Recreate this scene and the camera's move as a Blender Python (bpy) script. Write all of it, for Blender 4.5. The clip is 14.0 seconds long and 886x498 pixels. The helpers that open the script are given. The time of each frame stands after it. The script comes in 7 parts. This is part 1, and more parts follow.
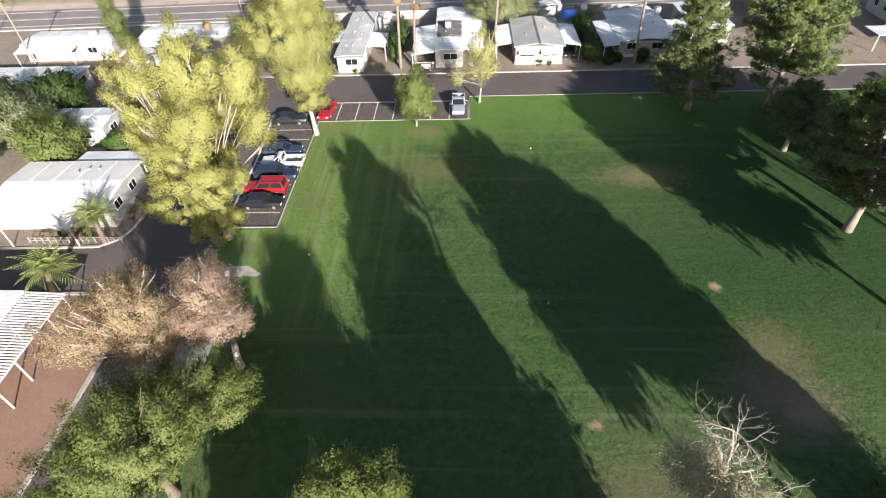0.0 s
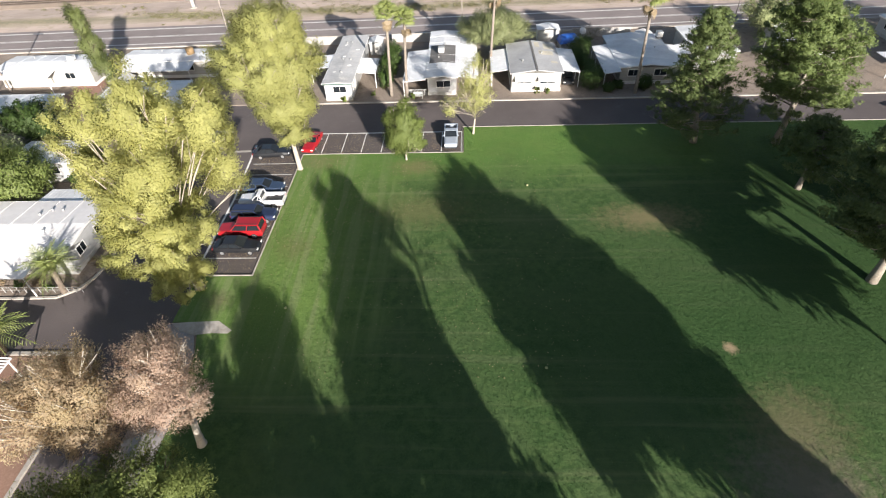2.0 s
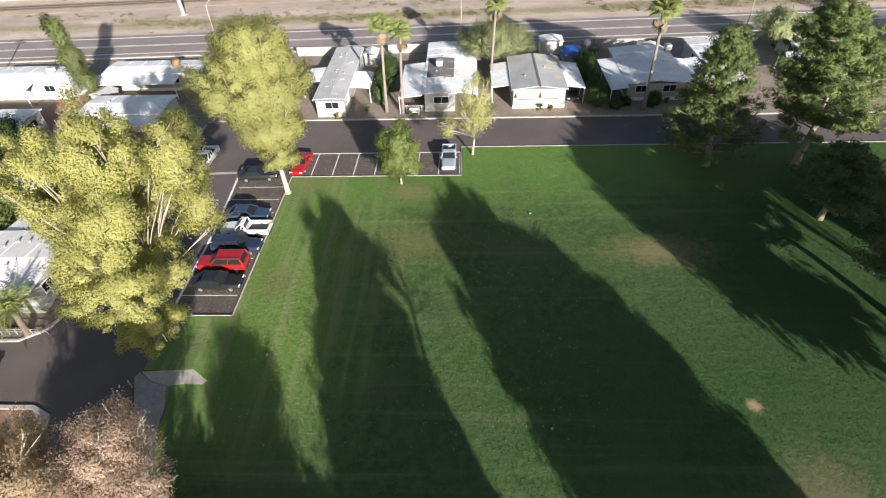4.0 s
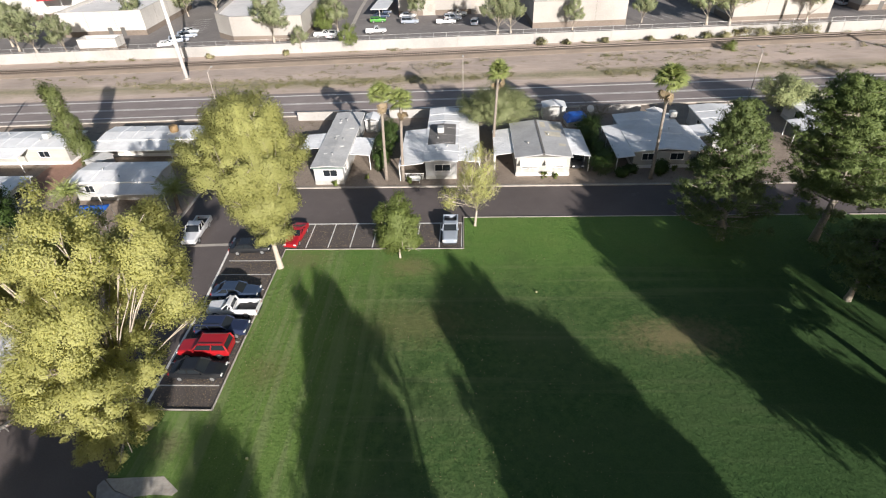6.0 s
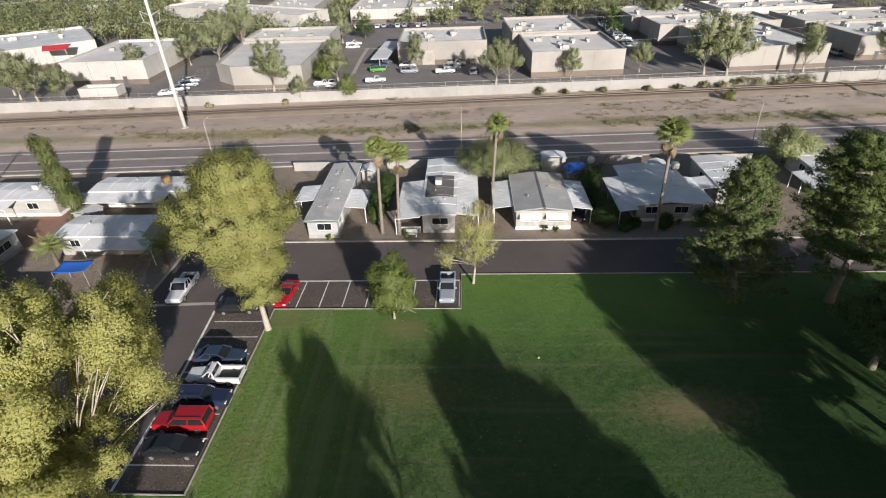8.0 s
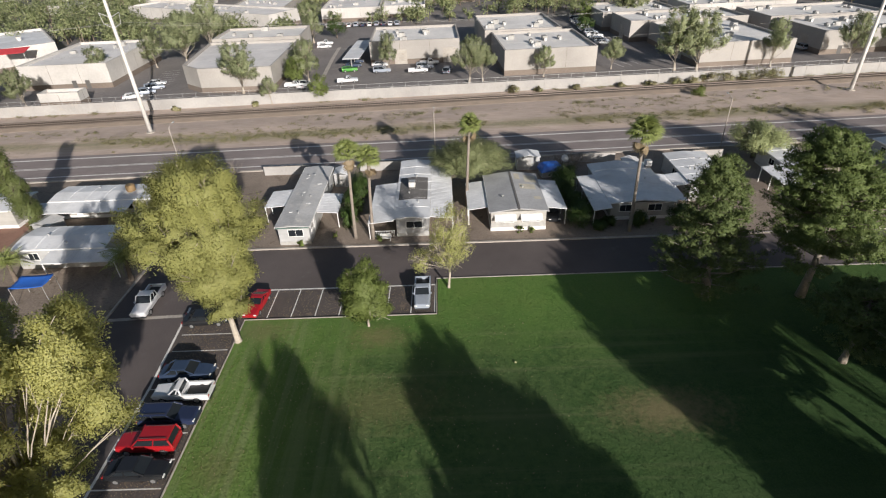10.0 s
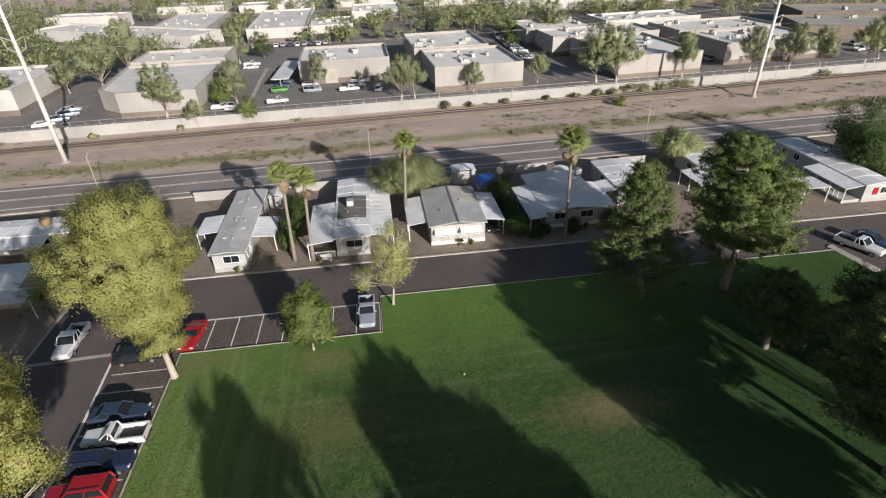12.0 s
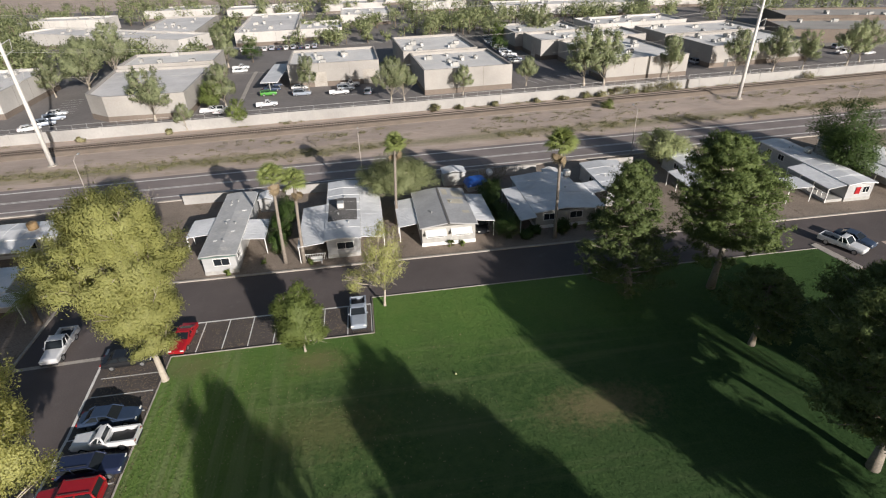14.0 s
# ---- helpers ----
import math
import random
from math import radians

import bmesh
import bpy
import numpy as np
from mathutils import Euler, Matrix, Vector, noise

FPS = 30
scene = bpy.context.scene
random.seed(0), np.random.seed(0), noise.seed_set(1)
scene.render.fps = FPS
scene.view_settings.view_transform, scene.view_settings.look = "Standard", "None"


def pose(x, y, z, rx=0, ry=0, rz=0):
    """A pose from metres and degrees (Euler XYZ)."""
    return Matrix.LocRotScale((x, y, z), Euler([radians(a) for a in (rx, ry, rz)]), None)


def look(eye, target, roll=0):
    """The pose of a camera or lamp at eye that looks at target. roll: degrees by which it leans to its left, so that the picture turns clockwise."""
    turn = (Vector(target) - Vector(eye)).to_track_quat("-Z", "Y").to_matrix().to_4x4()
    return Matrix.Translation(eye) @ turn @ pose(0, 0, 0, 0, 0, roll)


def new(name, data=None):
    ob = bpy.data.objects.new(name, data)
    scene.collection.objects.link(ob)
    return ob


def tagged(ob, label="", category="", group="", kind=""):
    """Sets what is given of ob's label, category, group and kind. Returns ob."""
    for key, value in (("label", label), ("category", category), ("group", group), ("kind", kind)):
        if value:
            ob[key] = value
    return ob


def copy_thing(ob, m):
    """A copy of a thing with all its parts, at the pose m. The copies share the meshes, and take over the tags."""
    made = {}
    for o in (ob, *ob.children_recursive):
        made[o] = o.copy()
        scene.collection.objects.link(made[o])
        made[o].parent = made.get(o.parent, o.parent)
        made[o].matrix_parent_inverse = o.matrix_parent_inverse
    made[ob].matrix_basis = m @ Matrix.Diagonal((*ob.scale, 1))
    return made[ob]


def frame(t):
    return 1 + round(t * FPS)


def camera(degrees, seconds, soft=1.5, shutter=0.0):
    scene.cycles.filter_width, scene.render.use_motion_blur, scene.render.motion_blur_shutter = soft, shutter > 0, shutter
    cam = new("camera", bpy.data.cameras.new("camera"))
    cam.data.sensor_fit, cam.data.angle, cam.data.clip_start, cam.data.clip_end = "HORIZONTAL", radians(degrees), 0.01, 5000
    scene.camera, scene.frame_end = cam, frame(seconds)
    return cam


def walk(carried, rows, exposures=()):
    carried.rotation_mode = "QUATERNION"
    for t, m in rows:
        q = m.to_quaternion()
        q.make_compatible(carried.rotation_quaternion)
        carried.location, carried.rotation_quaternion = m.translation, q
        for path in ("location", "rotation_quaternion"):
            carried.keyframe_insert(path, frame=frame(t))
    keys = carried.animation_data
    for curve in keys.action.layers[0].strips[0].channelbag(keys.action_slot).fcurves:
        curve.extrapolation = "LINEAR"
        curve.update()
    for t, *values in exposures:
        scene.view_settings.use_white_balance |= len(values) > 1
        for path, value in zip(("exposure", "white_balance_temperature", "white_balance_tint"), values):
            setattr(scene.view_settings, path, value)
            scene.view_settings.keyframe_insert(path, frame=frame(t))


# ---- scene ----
cam = camera(79.8, 14.0, 1.15)
PATH = [
    (0, (0.2, -0.058, 36.594), (0.108, 1.405, 35.234), -2.8),
    (0.5, (0.337, 1.355, 36.549), (0.249, 2.826, 35.196), -2.6),
    (1, (0.575, 2.822, 36.498), (0.485, 4.316, 35.171), -2.7),
    (1.5, (0.811, 4.353, 36.45), (0.721, 5.846, 35.122), -2.7),
    (2, (1.014, 5.816, 36.401), (0.925, 7.308, 35.071), -2.7),
    (2.5, (1.114, 7.284, 36.345), (1.028, 8.775, 35.015), -2.6),
    (3, (1.162, 8.623, 36.321), (1.078, 10.115, 34.992), -2.4),
    (5.5, (1.05, 14.831, 36.477), (0.959, 16.322, 35.147), -2.6),
    (6, (1.13, 15.909, 36.556), (1.037, 17.517, 35.369), -2.3),
    (6.5, (1.213, 16.972, 36.625), (1.119, 18.615, 35.488), -2.3),
    (7, (1.259, 17.964, 36.698), (1.165, 19.626, 35.588), -2.3),
    (7.5, (1.324, 18.778, 36.733), (1.229, 20.47, 35.67), -2.2),
    (9.8, (2.064, 20.539, 36.83), (2.017, 22.228, 35.76), -2.2),
    (10, (2.104, 20.595, 36.836), (2.085, 22.283, 35.764), -2.3),
    (10.5, (2.175, 20.559, 36.87), (2.228, 22.245, 35.795), -2.2),
    (11, (2.227, 20.547, 36.92), (2.335, 22.234, 35.852), -2.1),
    (11.5, (2.216, 20.49, 36.972), (2.39, 22.192, 35.937), -1.9),
    (12, (2.138, 20.447, 36.955), (2.34, 22.149, 35.925), -1.9),
    (12.5, (2.119, 20.379, 36.932), (2.333, 22.08, 35.903), -1.8),
    (13, (2.149, 20.258, 36.922), (2.373, 21.958, 35.893), -1.8),
    (13.5, (2.084, 20.146, 36.893), (2.318, 21.846, 35.866), -1.7),
    (14, (2.033, 20.025, 36.869), (2.272, 21.729, 35.849), -1.7),
]
walk(cam, [(t, look(eye, target, roll)) for t, eye, target, roll in PATH],
     [(0.0, 1.15), (3.0, 1.02), (5.5, 0.88), (6.2, 0.6), (7.5, 0.33), (10.0, 0.2), (14.0, 0.2)])

# ---- world, sun, exposure ----
scene.view_settings.exposure = 0.0
SUN_EL, SUN_DIR = radians(18.0), Vector((0.41, -0.912, 0.0))   # towards the sun, on the ground
world = bpy.data.worlds.new("sky")
scene.world = world
world.use_nodes = True
wn = world.node_tree.nodes
sky = wn.new("ShaderNodeTexSky")
sky.sky_type, sky.sun_disc = "NISHITA", False
sky.sun_elevation, sky.sun_rotation = SUN_EL, math.atan2(SUN_DIR.x, SUN_DIR.y)
sky.air_density, sky.dust_density = 1.0, 1.5
wn["Background"].inputs["Strength"].default_value = 0.064
world.node_tree.links.new(sky.outputs[0], wn["Background"].inputs["Color"])
sun_data = bpy.data.lights.new("sun", "SUN")
sun_data.energy, sun_data.angle, sun_data.color = 5.6, radians(0.53), (1.0, 0.94, 0.88)
sun = new("sun", sun_data)
sun.matrix_world = look((80, -180, 70), Vector((80, -180, 70)) - Vector((SUN_DIR.x * math.cos(SUN_EL), SUN_DIR.y * math.cos(SUN_EL), math.sin(SUN_EL))))


# ---- materials ----
def shader(name):
    m = bpy.data.materials.new(name)
    m.use_nodes = True
    return m, m.node_tree.nodes, m.node_tree.links, m.node_tree.nodes["Principled BSDF"]


def rgb(c):
    return (*c, 1.0)


def mix_node(n, l, fac, a, b, kind="MIX"):
    """Mixes two colours; each of fac, a and b is a socket or a value."""
    m = n.new("ShaderNodeMix")
    m.data_type, m.blend_type = "RGBA", kind
    for socket, value in ((m.inputs[0], fac), (m.inputs[6], a), (m.inputs[7], b)):
        if isinstance(value, bpy.types.NodeSocket):
            l.new(value, socket)
        else:
            socket.default_value = rgb(value) if isinstance(value, tuple) else value
    return m.outputs[2]


def noise_node(n, l, scale, detail=4.0, rough=0.6, vector=None, stretch=None):
    if vector is None:
        vector = n.new("ShaderNodeNewGeometry").outputs["Position"]
    if stretch:
        mp = n.new("ShaderNodeMapping")
        mp.inputs["Scale"].default_value = stretch
        l.new(vector, mp.inputs[0])
        vector = mp.outputs[0]
    t = n.new("ShaderNodeTexNoise")
    t.inputs["Scale"].default_value, t.inputs["Detail"].default_value, t.inputs["Roughness"].default_value = scale, detail, rough
    l.new(vector, t.inputs["Vector"])
    return t.outputs[0]


def ramp(n, l, fac, lo, hi, a=(0, 0, 0), b=(1, 1, 1)):
    r = n.new("ShaderNodeValToRGB")
    r.color_ramp.elements[0].position, r.color_ramp.elements[1].position = lo, hi
    r.color_ramp.elements[0].color, r.color_ramp.elements[1].color = rgb(a), rgb(b)
    l.new(fac, r.inputs[0])
    return r.outputs[0]


def bumped(n, l, p, height, strength, distance):
    b = n.new("ShaderNodeBump")
    b.inputs["Strength"].default_value, b.inputs["Distance"].default_value = strength, distance
    l.new(height, b.inputs["Height"])
    l.new(b.outputs[0], p.inputs["Normal"])


def surface(name, c1, c2, fine=6.0, broad=0.4, rough=0.8, metal=0.0, bump=0.3, depth=0.02, stain=None, stain_at=0.6, vary=0.0, coat=0.0, stretch=None):
    """A worn surface: fine grain between two colours, broad change of tone, and stains."""
    m, n, l, p = shader(name)
    f, g = noise_node(n, l, fine, 5, 0.65, stretch=stretch), noise_node(n, l, broad, 3, 0.6)
    c = mix_node(n, l, ramp(n, l, f, 0.3, 0.7), c1, c2)
    c = mix_node(n, l, 0.55, c, ramp(n, l, g, 0.25, 0.75, (0.55, 0.55, 0.55), (1.15, 1.15, 1.15)), "MULTIPLY")
    if stain:
        s = noise_node(n, l, broad * 2.7, 6, 0.7)
        c = mix_node(n, l, ramp(n, l, s, stain_at, stain_at + 0.12), c, stain)
    if vary:
        o = n.new("ShaderNodeObjectInfo")
        c = mix_node(n, l, 1.0, c, ramp(n, l, o.outputs["Random"], 0.0, 1.0, (1 - vary,) * 3, (1 + vary,) * 3), "MULTIPLY")
    l.new(c, p.inputs["Base Color"])
    p.inputs["Roughness"].default_value, p.inputs["Metallic"].default_value = rough, metal
    p.inputs["Coat Weight"].default_value = coat
    if bump:
        bumped(n, l, p, f, bump, depth)
    return m


def foliage(name, c1, c2, c3, through_light=0.35, rough=0.55):
    """Leaves: each leaf of its own tone, in patches; some light passes through."""
    m, n, l, p = shader(name)
    geo = n.new("ShaderNodeNewGeometry")
    c = mix_node(n, l, geo.outputs["Random Per Island"], c1, c2)
    patch = noise_node(n, l, 0.55, 3, 0.6)
    c = mix_node(n, l, ramp(n, l, patch, 0.45, 0.7), c, c3)
    o = n.new("ShaderNodeObjectInfo")
    c = mix_node(n, l, 1.0, c, ramp(n, l, o.outputs["Random"], 0, 1, (0.85,) * 3, (1.15,) * 3), "MULTIPLY")
    l.new(c, p.inputs["Base Color"])
    p.inputs["Roughness"].default_value = rough
    p.inputs["Specular IOR Level"].default_value = 0.3
    t = n.new("ShaderNodeBsdfTranslucent")
    l.new(c, t.inputs[0])
    mx = n.new("ShaderNodeMixShader")
    mx.inputs[0].default_value = through_light
    l.new(p.outputs[0], mx.inputs[1])
    l.new(t.outputs[0], mx.inputs[2])
    l.new(mx.outputs[0], n["Material Output"].inputs[0])
    return m


def lawn_material():
    m, n, l, p = shader("mown_grass")
    pos = n.new("ShaderNodeNewGeometry").outputs["Position"]
    fine = noise_node(n, l, 7.0, 6, 0.75, pos)
    clump = noise_node(n, l, 1.1, 5, 0.7, pos)
    broad = noise_node(n, l, 0.11, 4, 0.6, pos)
    c = mix_node(n, l, ramp(n, l, fine, 0.32, 0.68), (0.028, 0.062, 0.017), (0.064, 0.118, 0.034))
    c = mix_node(n, l, ramp(n, l, clump, 0.42, 0.62), c, (0.080, 0.128, 0.040))
    c = mix_node(n, l, ramp(n, l, broad, 0.42, 0.68), c, (0.080, 0.118, 0.044))
    # mower tracks run across the field, a little paler
    track = noise_node(n, l, 1.0, 3, 0.6, pos, (0.03, 0.75, 0.0))
    c = mix_node(n, l, ramp(n, l, track, 0.55, 0.70, (0, 0, 0), (0.5, 0.5, 0.5)), c, (0.165, 0.18, 0.09))
    # well watered grass along the north and west edges
    for axis, start, width in ((1, 56.0, 13.0), (0, 4.0, 11.0)):
        sep = n.new("ShaderNodeSeparateXYZ")
        l.new(pos, sep.inputs[0])
        wet = n.new("ShaderNodeMath")
        wet.operation = "MULTIPLY_ADD"
        l.new(sep.outputs[axis], wet.inputs[0])
        sign = 1 if axis else -1
        wet.inputs[1].default_value = sign / width
        wet.inputs[2].default_value = -start / width - 0.5
        rough_edge = n.new("ShaderNodeMath")
        rough_edge.operation = "ADD"
        l.new(wet.outputs[0], rough_edge.inputs[0])
        l.new(noise_node(n, l, 0.22, 5, 0.65, pos), rough_edge.inputs[1])
        # the bright green fades southward, darkening the colour where tree shadows lie
        north = n.new("ShaderNodeMapRange")
        l.new(sep.outputs[1], north.inputs[0])
        north.inputs[1].default_value, north.inputs[2].default_value = 27.0, 38.0
        lush = mix_node(n, l, 1.0, ramp(n, l, rough_edge.outputs[0], 0.1, 0.9, (0, 0, 0), (0.8, 0.8, 0.8)), north.outputs[0], "MULTIPLY")
        c = mix_node(n, l, lush, c, mix_node(n, l, ramp(n, l, fine, 0.3, 0.7), (0.092, 0.172, 0.034), (0.175, 0.255, 0.066)))
    # wheel marks of the mower run along the west edge
    sep = n.new("ShaderNodeSeparateXYZ")
    l.new(pos, sep.inputs[0])
    west = n.new("ShaderNodeMapRange")
    l.new(sep.outputs[0], west.inputs[0])
    west.inputs[1].default_value, west.inputs[2].default_value = -3.0, -13.0
    marks = noise_node(n, l, 1.0, 3, 0.6, pos, (0.95, 0.035, 0.0))
    marks = mix_node(n, l, 1.0, ramp(n, l, marks, 0.47, 0.60, (0, 0, 0), (0.55, 0.55, 0.55)), west.outputs[0], "MULTIPLY")
    # marks toned down over the same shadowed southern part
    marks = mix_node(n, l, 1.0, marks, north.outputs[0], "MULTIPLY")
    c = mix_node(n, l, marks, c, (0.20, 0.235, 0.105))
    # darker green over the south-east half, fading out towards the south
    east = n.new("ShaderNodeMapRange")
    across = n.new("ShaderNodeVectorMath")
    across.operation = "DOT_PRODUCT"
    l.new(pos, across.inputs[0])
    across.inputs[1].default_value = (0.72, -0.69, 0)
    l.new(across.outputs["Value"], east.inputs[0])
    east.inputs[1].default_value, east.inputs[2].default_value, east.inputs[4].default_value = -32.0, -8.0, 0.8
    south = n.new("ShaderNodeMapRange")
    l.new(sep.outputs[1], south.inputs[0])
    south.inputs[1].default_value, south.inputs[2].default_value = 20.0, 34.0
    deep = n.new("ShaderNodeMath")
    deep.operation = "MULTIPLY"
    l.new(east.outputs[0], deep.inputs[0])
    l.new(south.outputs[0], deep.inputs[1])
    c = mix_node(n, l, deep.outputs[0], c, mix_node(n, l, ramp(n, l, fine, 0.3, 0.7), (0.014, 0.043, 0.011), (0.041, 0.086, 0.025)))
    # well-watered grass along the north edge
    edge = n.new("ShaderNodeMapRange")
    l.new(sep.outputs[1], edge.inputs[0])
    edge.inputs[1].default_value, edge.inputs[2].default_value = 56.0, 64.0
    wet = mix_node(n, l, 1.0, ramp(n, l, noise_node(n, l, 0.25, 5, 0.65, pos), 0.35, 0.62, (0.05, 0.05, 0.05), (0.6, 0.6, 0.6)), edge.outputs[0], "MULTIPLY")
    fade = n.new("ShaderNodeMapRange")
    l.new(sep.outputs[0], fade.inputs[0])
    fade.inputs[1].default_value, fade.inputs[2].default_value = 34.0, 18.0
    wet = mix_node(n, l, 1.0, wet, fade.outputs[0], "MULTIPLY")
    c = mix_node(n, l, wet, c, mix_node(n, l, ramp(n, l, fine, 0.3, 0.7), (0.056, 0.140, 0.025), (0.118, 0.220, 0.048)))
    # thin, dry places with bare soil
    for x, y, r, stretch_x, soil, amount in ((23.6, 22.4, 4.8, 0.8, (0.175, 0.142, 0.105), 0.75), (25.6, 21.0, 2.2, 0.9, (0.24, 0.19, 0.135), 0.8), (22.9, 33.9, 0.75, 1.0, (0.30, 0.23, 0.14), 1.0), (20.5, 51.5, 3.2, 0.45, (0.20, 0.16, 0.085), 0.7),
                                             (25.0, 27.0, 4.5, 0.9, (0.15, 0.125, 0.07), 0.6), (12.0, 15.0, 4.0, 0.7, (0.14, 0.115, 0.07), 0.6), (-17.5, 63.4, 2.4, 0.6, (0.20, 0.15, 0.085), 0.45),
                                             (-5.4, 62.0, 2.4, 0.6, (0.20, 0.145, 0.085), 0.5), (-4.0, 53.0, 4.0, 0.5, (0.15, 0.14, 0.06), 0.55), (-17.0, 47.0, 3.0, 1.0, (0.15, 0.15, 0.06), 0.5),
                                             (9.6, 20.0, 0.5, 0.7, (0.30, 0.21, 0.14), 1.0), (-22.5, 39.5, 1.8, 1.0, (0.13, 0.11, 0.065), 0.6)):
        sub = n.new("ShaderNodeVectorMath")
        sub.operation = "SUBTRACT"
        l.new(pos, sub.inputs[0])
        sub.inputs[1].default_value = (x, y, 0)
        sc = n.new("ShaderNodeVectorMath")
        sc.operation = "MULTIPLY"
        l.new(sub.outputs[0], sc.inputs[0])
        sc.inputs[1].default_value = (stretch_x / r, 1 / r, 0)
        ln = n.new("ShaderNodeVectorMath")
        ln.operation = "LENGTH"
        l.new(sc.outputs[0], ln.inputs[0])
        rag = n.new("ShaderNodeMath")
        rag.operation = "MULTIPLY_ADD"
        l.new(noise_node(n, l, 1.6 / r + 0.9, 9, 0.82, pos), rag.inputs[0])
        rag.inputs[1].default_value = 2.4
        l.new(ln.outputs["Value"], rag.inputs[2])
        down = n.new("ShaderNodeMath")
        down.operation = "MULTIPLY"
        l.new(rag.outputs[0], down.inputs[0])
        down.inputs[1].default_value = 0.4
        c = mix_node(n, l, ramp(n, l, down.outputs[0], 0.56, 0.86, (amount,) * 3, (0, 0, 0)), c, soil)
    l.new(c, p.inputs["Base Color"])
    p.inputs["Roughness"].default_value = 0.8
    p.inputs["Specular IOR Level"].default_value = 0.2
    tufts = noise_node(n, l, 2.6, 5, 0.7, pos)
    bumped(n, l, p, tufts, 0.8, 0.10)
    return m


def plain(name, c, rough=0.5, metal=0.0, coat=0.0):
    m, n, l, p = shader(name)
    f = noise_node(n, l, 9.0, 4, 0.6)
    l.new(mix_node(n, l, 0.35, c, ramp(n, l, f, 0.3, 0.7, (0.7,) * 3, (1.1,) * 3), "MULTIPLY"), p.inputs["Base Color"])
    p.inputs["Roughness"].default_value, p.inputs["Metallic"].default_value, p.inputs["Coat Weight"].default_value = rough, metal, coat
    return m


def paint(name, c):
    m, n, l, p = shader(name)
    f = noise_node(n, l, 2.5, 4, 0.6)
    l.new(mix_node(n, l, 0.25, c, ramp(n, l, f, 0.35, 0.7, (0.75,) * 3, (1.1,) * 3), "MULTIPLY"), p.inputs["Base Color"])
    p.inputs["Roughness"].default_value, p.inputs["Metallic"].default_value = 0.35, 0.15
    p.inputs["Coat Weight"].default_value, p.inputs["Coat Roughness"].default_value = 0.4, 0.1
    return m


GRASS = lawn_material()
DIRT = surface("dry_soil", (0.45, 0.35, 0.29), (0.55, 0.45, 0.385), 2.2, 0.09, 0.95, bump=0.9, depth=0.16, stain=(0.33, 0.275, 0.20), stain_at=0.56, stretch=(0.12, 1.0, 1.0))


def weedy(m, slope, level, half):
    """Low green weeds grow along a line through the soil."""
    n, l = m.node_tree.nodes, m.node_tree.links
    p = next(k for k in n if k.type == "BSDF_PRINCIPLED")
    soil = p.inputs["Base Color"].links[0].from_socket
    pos = n.new("ShaderNodeNewGeometry").outputs["Position"]
    dot = n.new("ShaderNodeVectorMath")
    dot.operation = "DOT_PRODUCT"
    l.new(pos, dot.inputs[0])
    dot.inputs[1].default_value = (-slope, 1, 0)
    last = dot.outputs["Value"]
    for op, value in (("SUBTRACT", level), ("ABSOLUTE", 0), ("DIVIDE", -half), ("ADD", 0.75)):
        k = n.new("ShaderNodeMath")
        k.operation = op
        l.new(last, k.inputs[0])
        k.inputs[1].default_value = value
        last = k.outputs[0]
    k = n.new("ShaderNodeMath")
    k.operation = "MULTIPLY_ADD"
    l.new(noise_node(n, l, 1.0, 6, 0.7, pos, (0.05, 0.22, 0.0)), k.inputs[0])
    k.inputs[1].default_value = 1.5
    l.new(last, k.inputs[2])
    low = n.new("ShaderNodeMath")
    low.operation = "MULTIPLY"
    l.new(k.outputs[0], low.inputs[0])
    low.inputs[1].default_value = 0.5
    f = noise_node(n, l, 1.3, 6, 0.75, pos)
    weeds = mix_node(n, l, ramp(n, l, f, 0.35, 0.65), (0.15, 0.145, 0.075), (0.29, 0.255, 0.15))
    l.new(mix_node(n, l, ramp(n, l, low.outputs[0], 0.40, 0.72, (0, 0, 0), (0.85, 0.85, 0.85)), soil, weeds), p.inputs["Base Color"])


weedy(DIRT, 0.043, 124.8, 4.4)
YARD = surface("yard_gravel", (0.20, 0.155, 0.12), (0.33, 0.27, 0.22), 5.0, 0.25, 0.95, stain=(0.13, 0.10, 0.07), stain_at=0.56)
RED_SOIL = surface("red_gravel", (0.24, 0.135, 0.095), (0.32, 0.20, 0.145), 7.0, 0.2, 0.95, stain=(0.30, 0.22, 0.17), stain_at=0.62)
ASPHALT = surface("asphalt", (0.092, 0.075, 0.072), (0.132, 0.110, 0.105), 9.0, 0.18, 0.85, stain=(0.135, 0.124, 0.118), stain_at=0.60, depth=0.01)
OLD_ASPHALT = surface("old_asphalt", (0.072, 0.060, 0.056), (0.13, 0.108, 0.097), 6.0, 0.3, 0.9, stain=(0.17, 0.13, 0.10), stain_at=0.56, depth=0.01)
AVENUE = surface("avenue_asphalt", (0.225, 0.188, 0.178), (0.285, 0.243, 0.232), 3.0, 0.12, 0.85, depth=0.01, stretch=(0.15, 1.0, 1.0))
LOT = surface("lot_asphalt", (0.18, 0.162, 0.155), (0.24, 0.22, 0.212), 1.2, 0.06, 0.9, stain=(0.27, 0.245, 0.23), stain_at=0.6, depth=0.01)
CONCRETE = surface("concrete", (0.36, 0.32, 0.28), (0.48, 0.44, 0.39), 4.0, 0.5, 0.85, stain=(0.28, 0.25, 0.21), stain_at=0.6, depth=0.01)
OLD_CONCRETE = surface("old_concrete", (0.27, 0.245, 0.235), (0.37, 0.34, 0.325), 3.0, 0.4, 0.88, stain=(0.22, 0.20, 0.185), stain_at=0.58, depth=0.01)
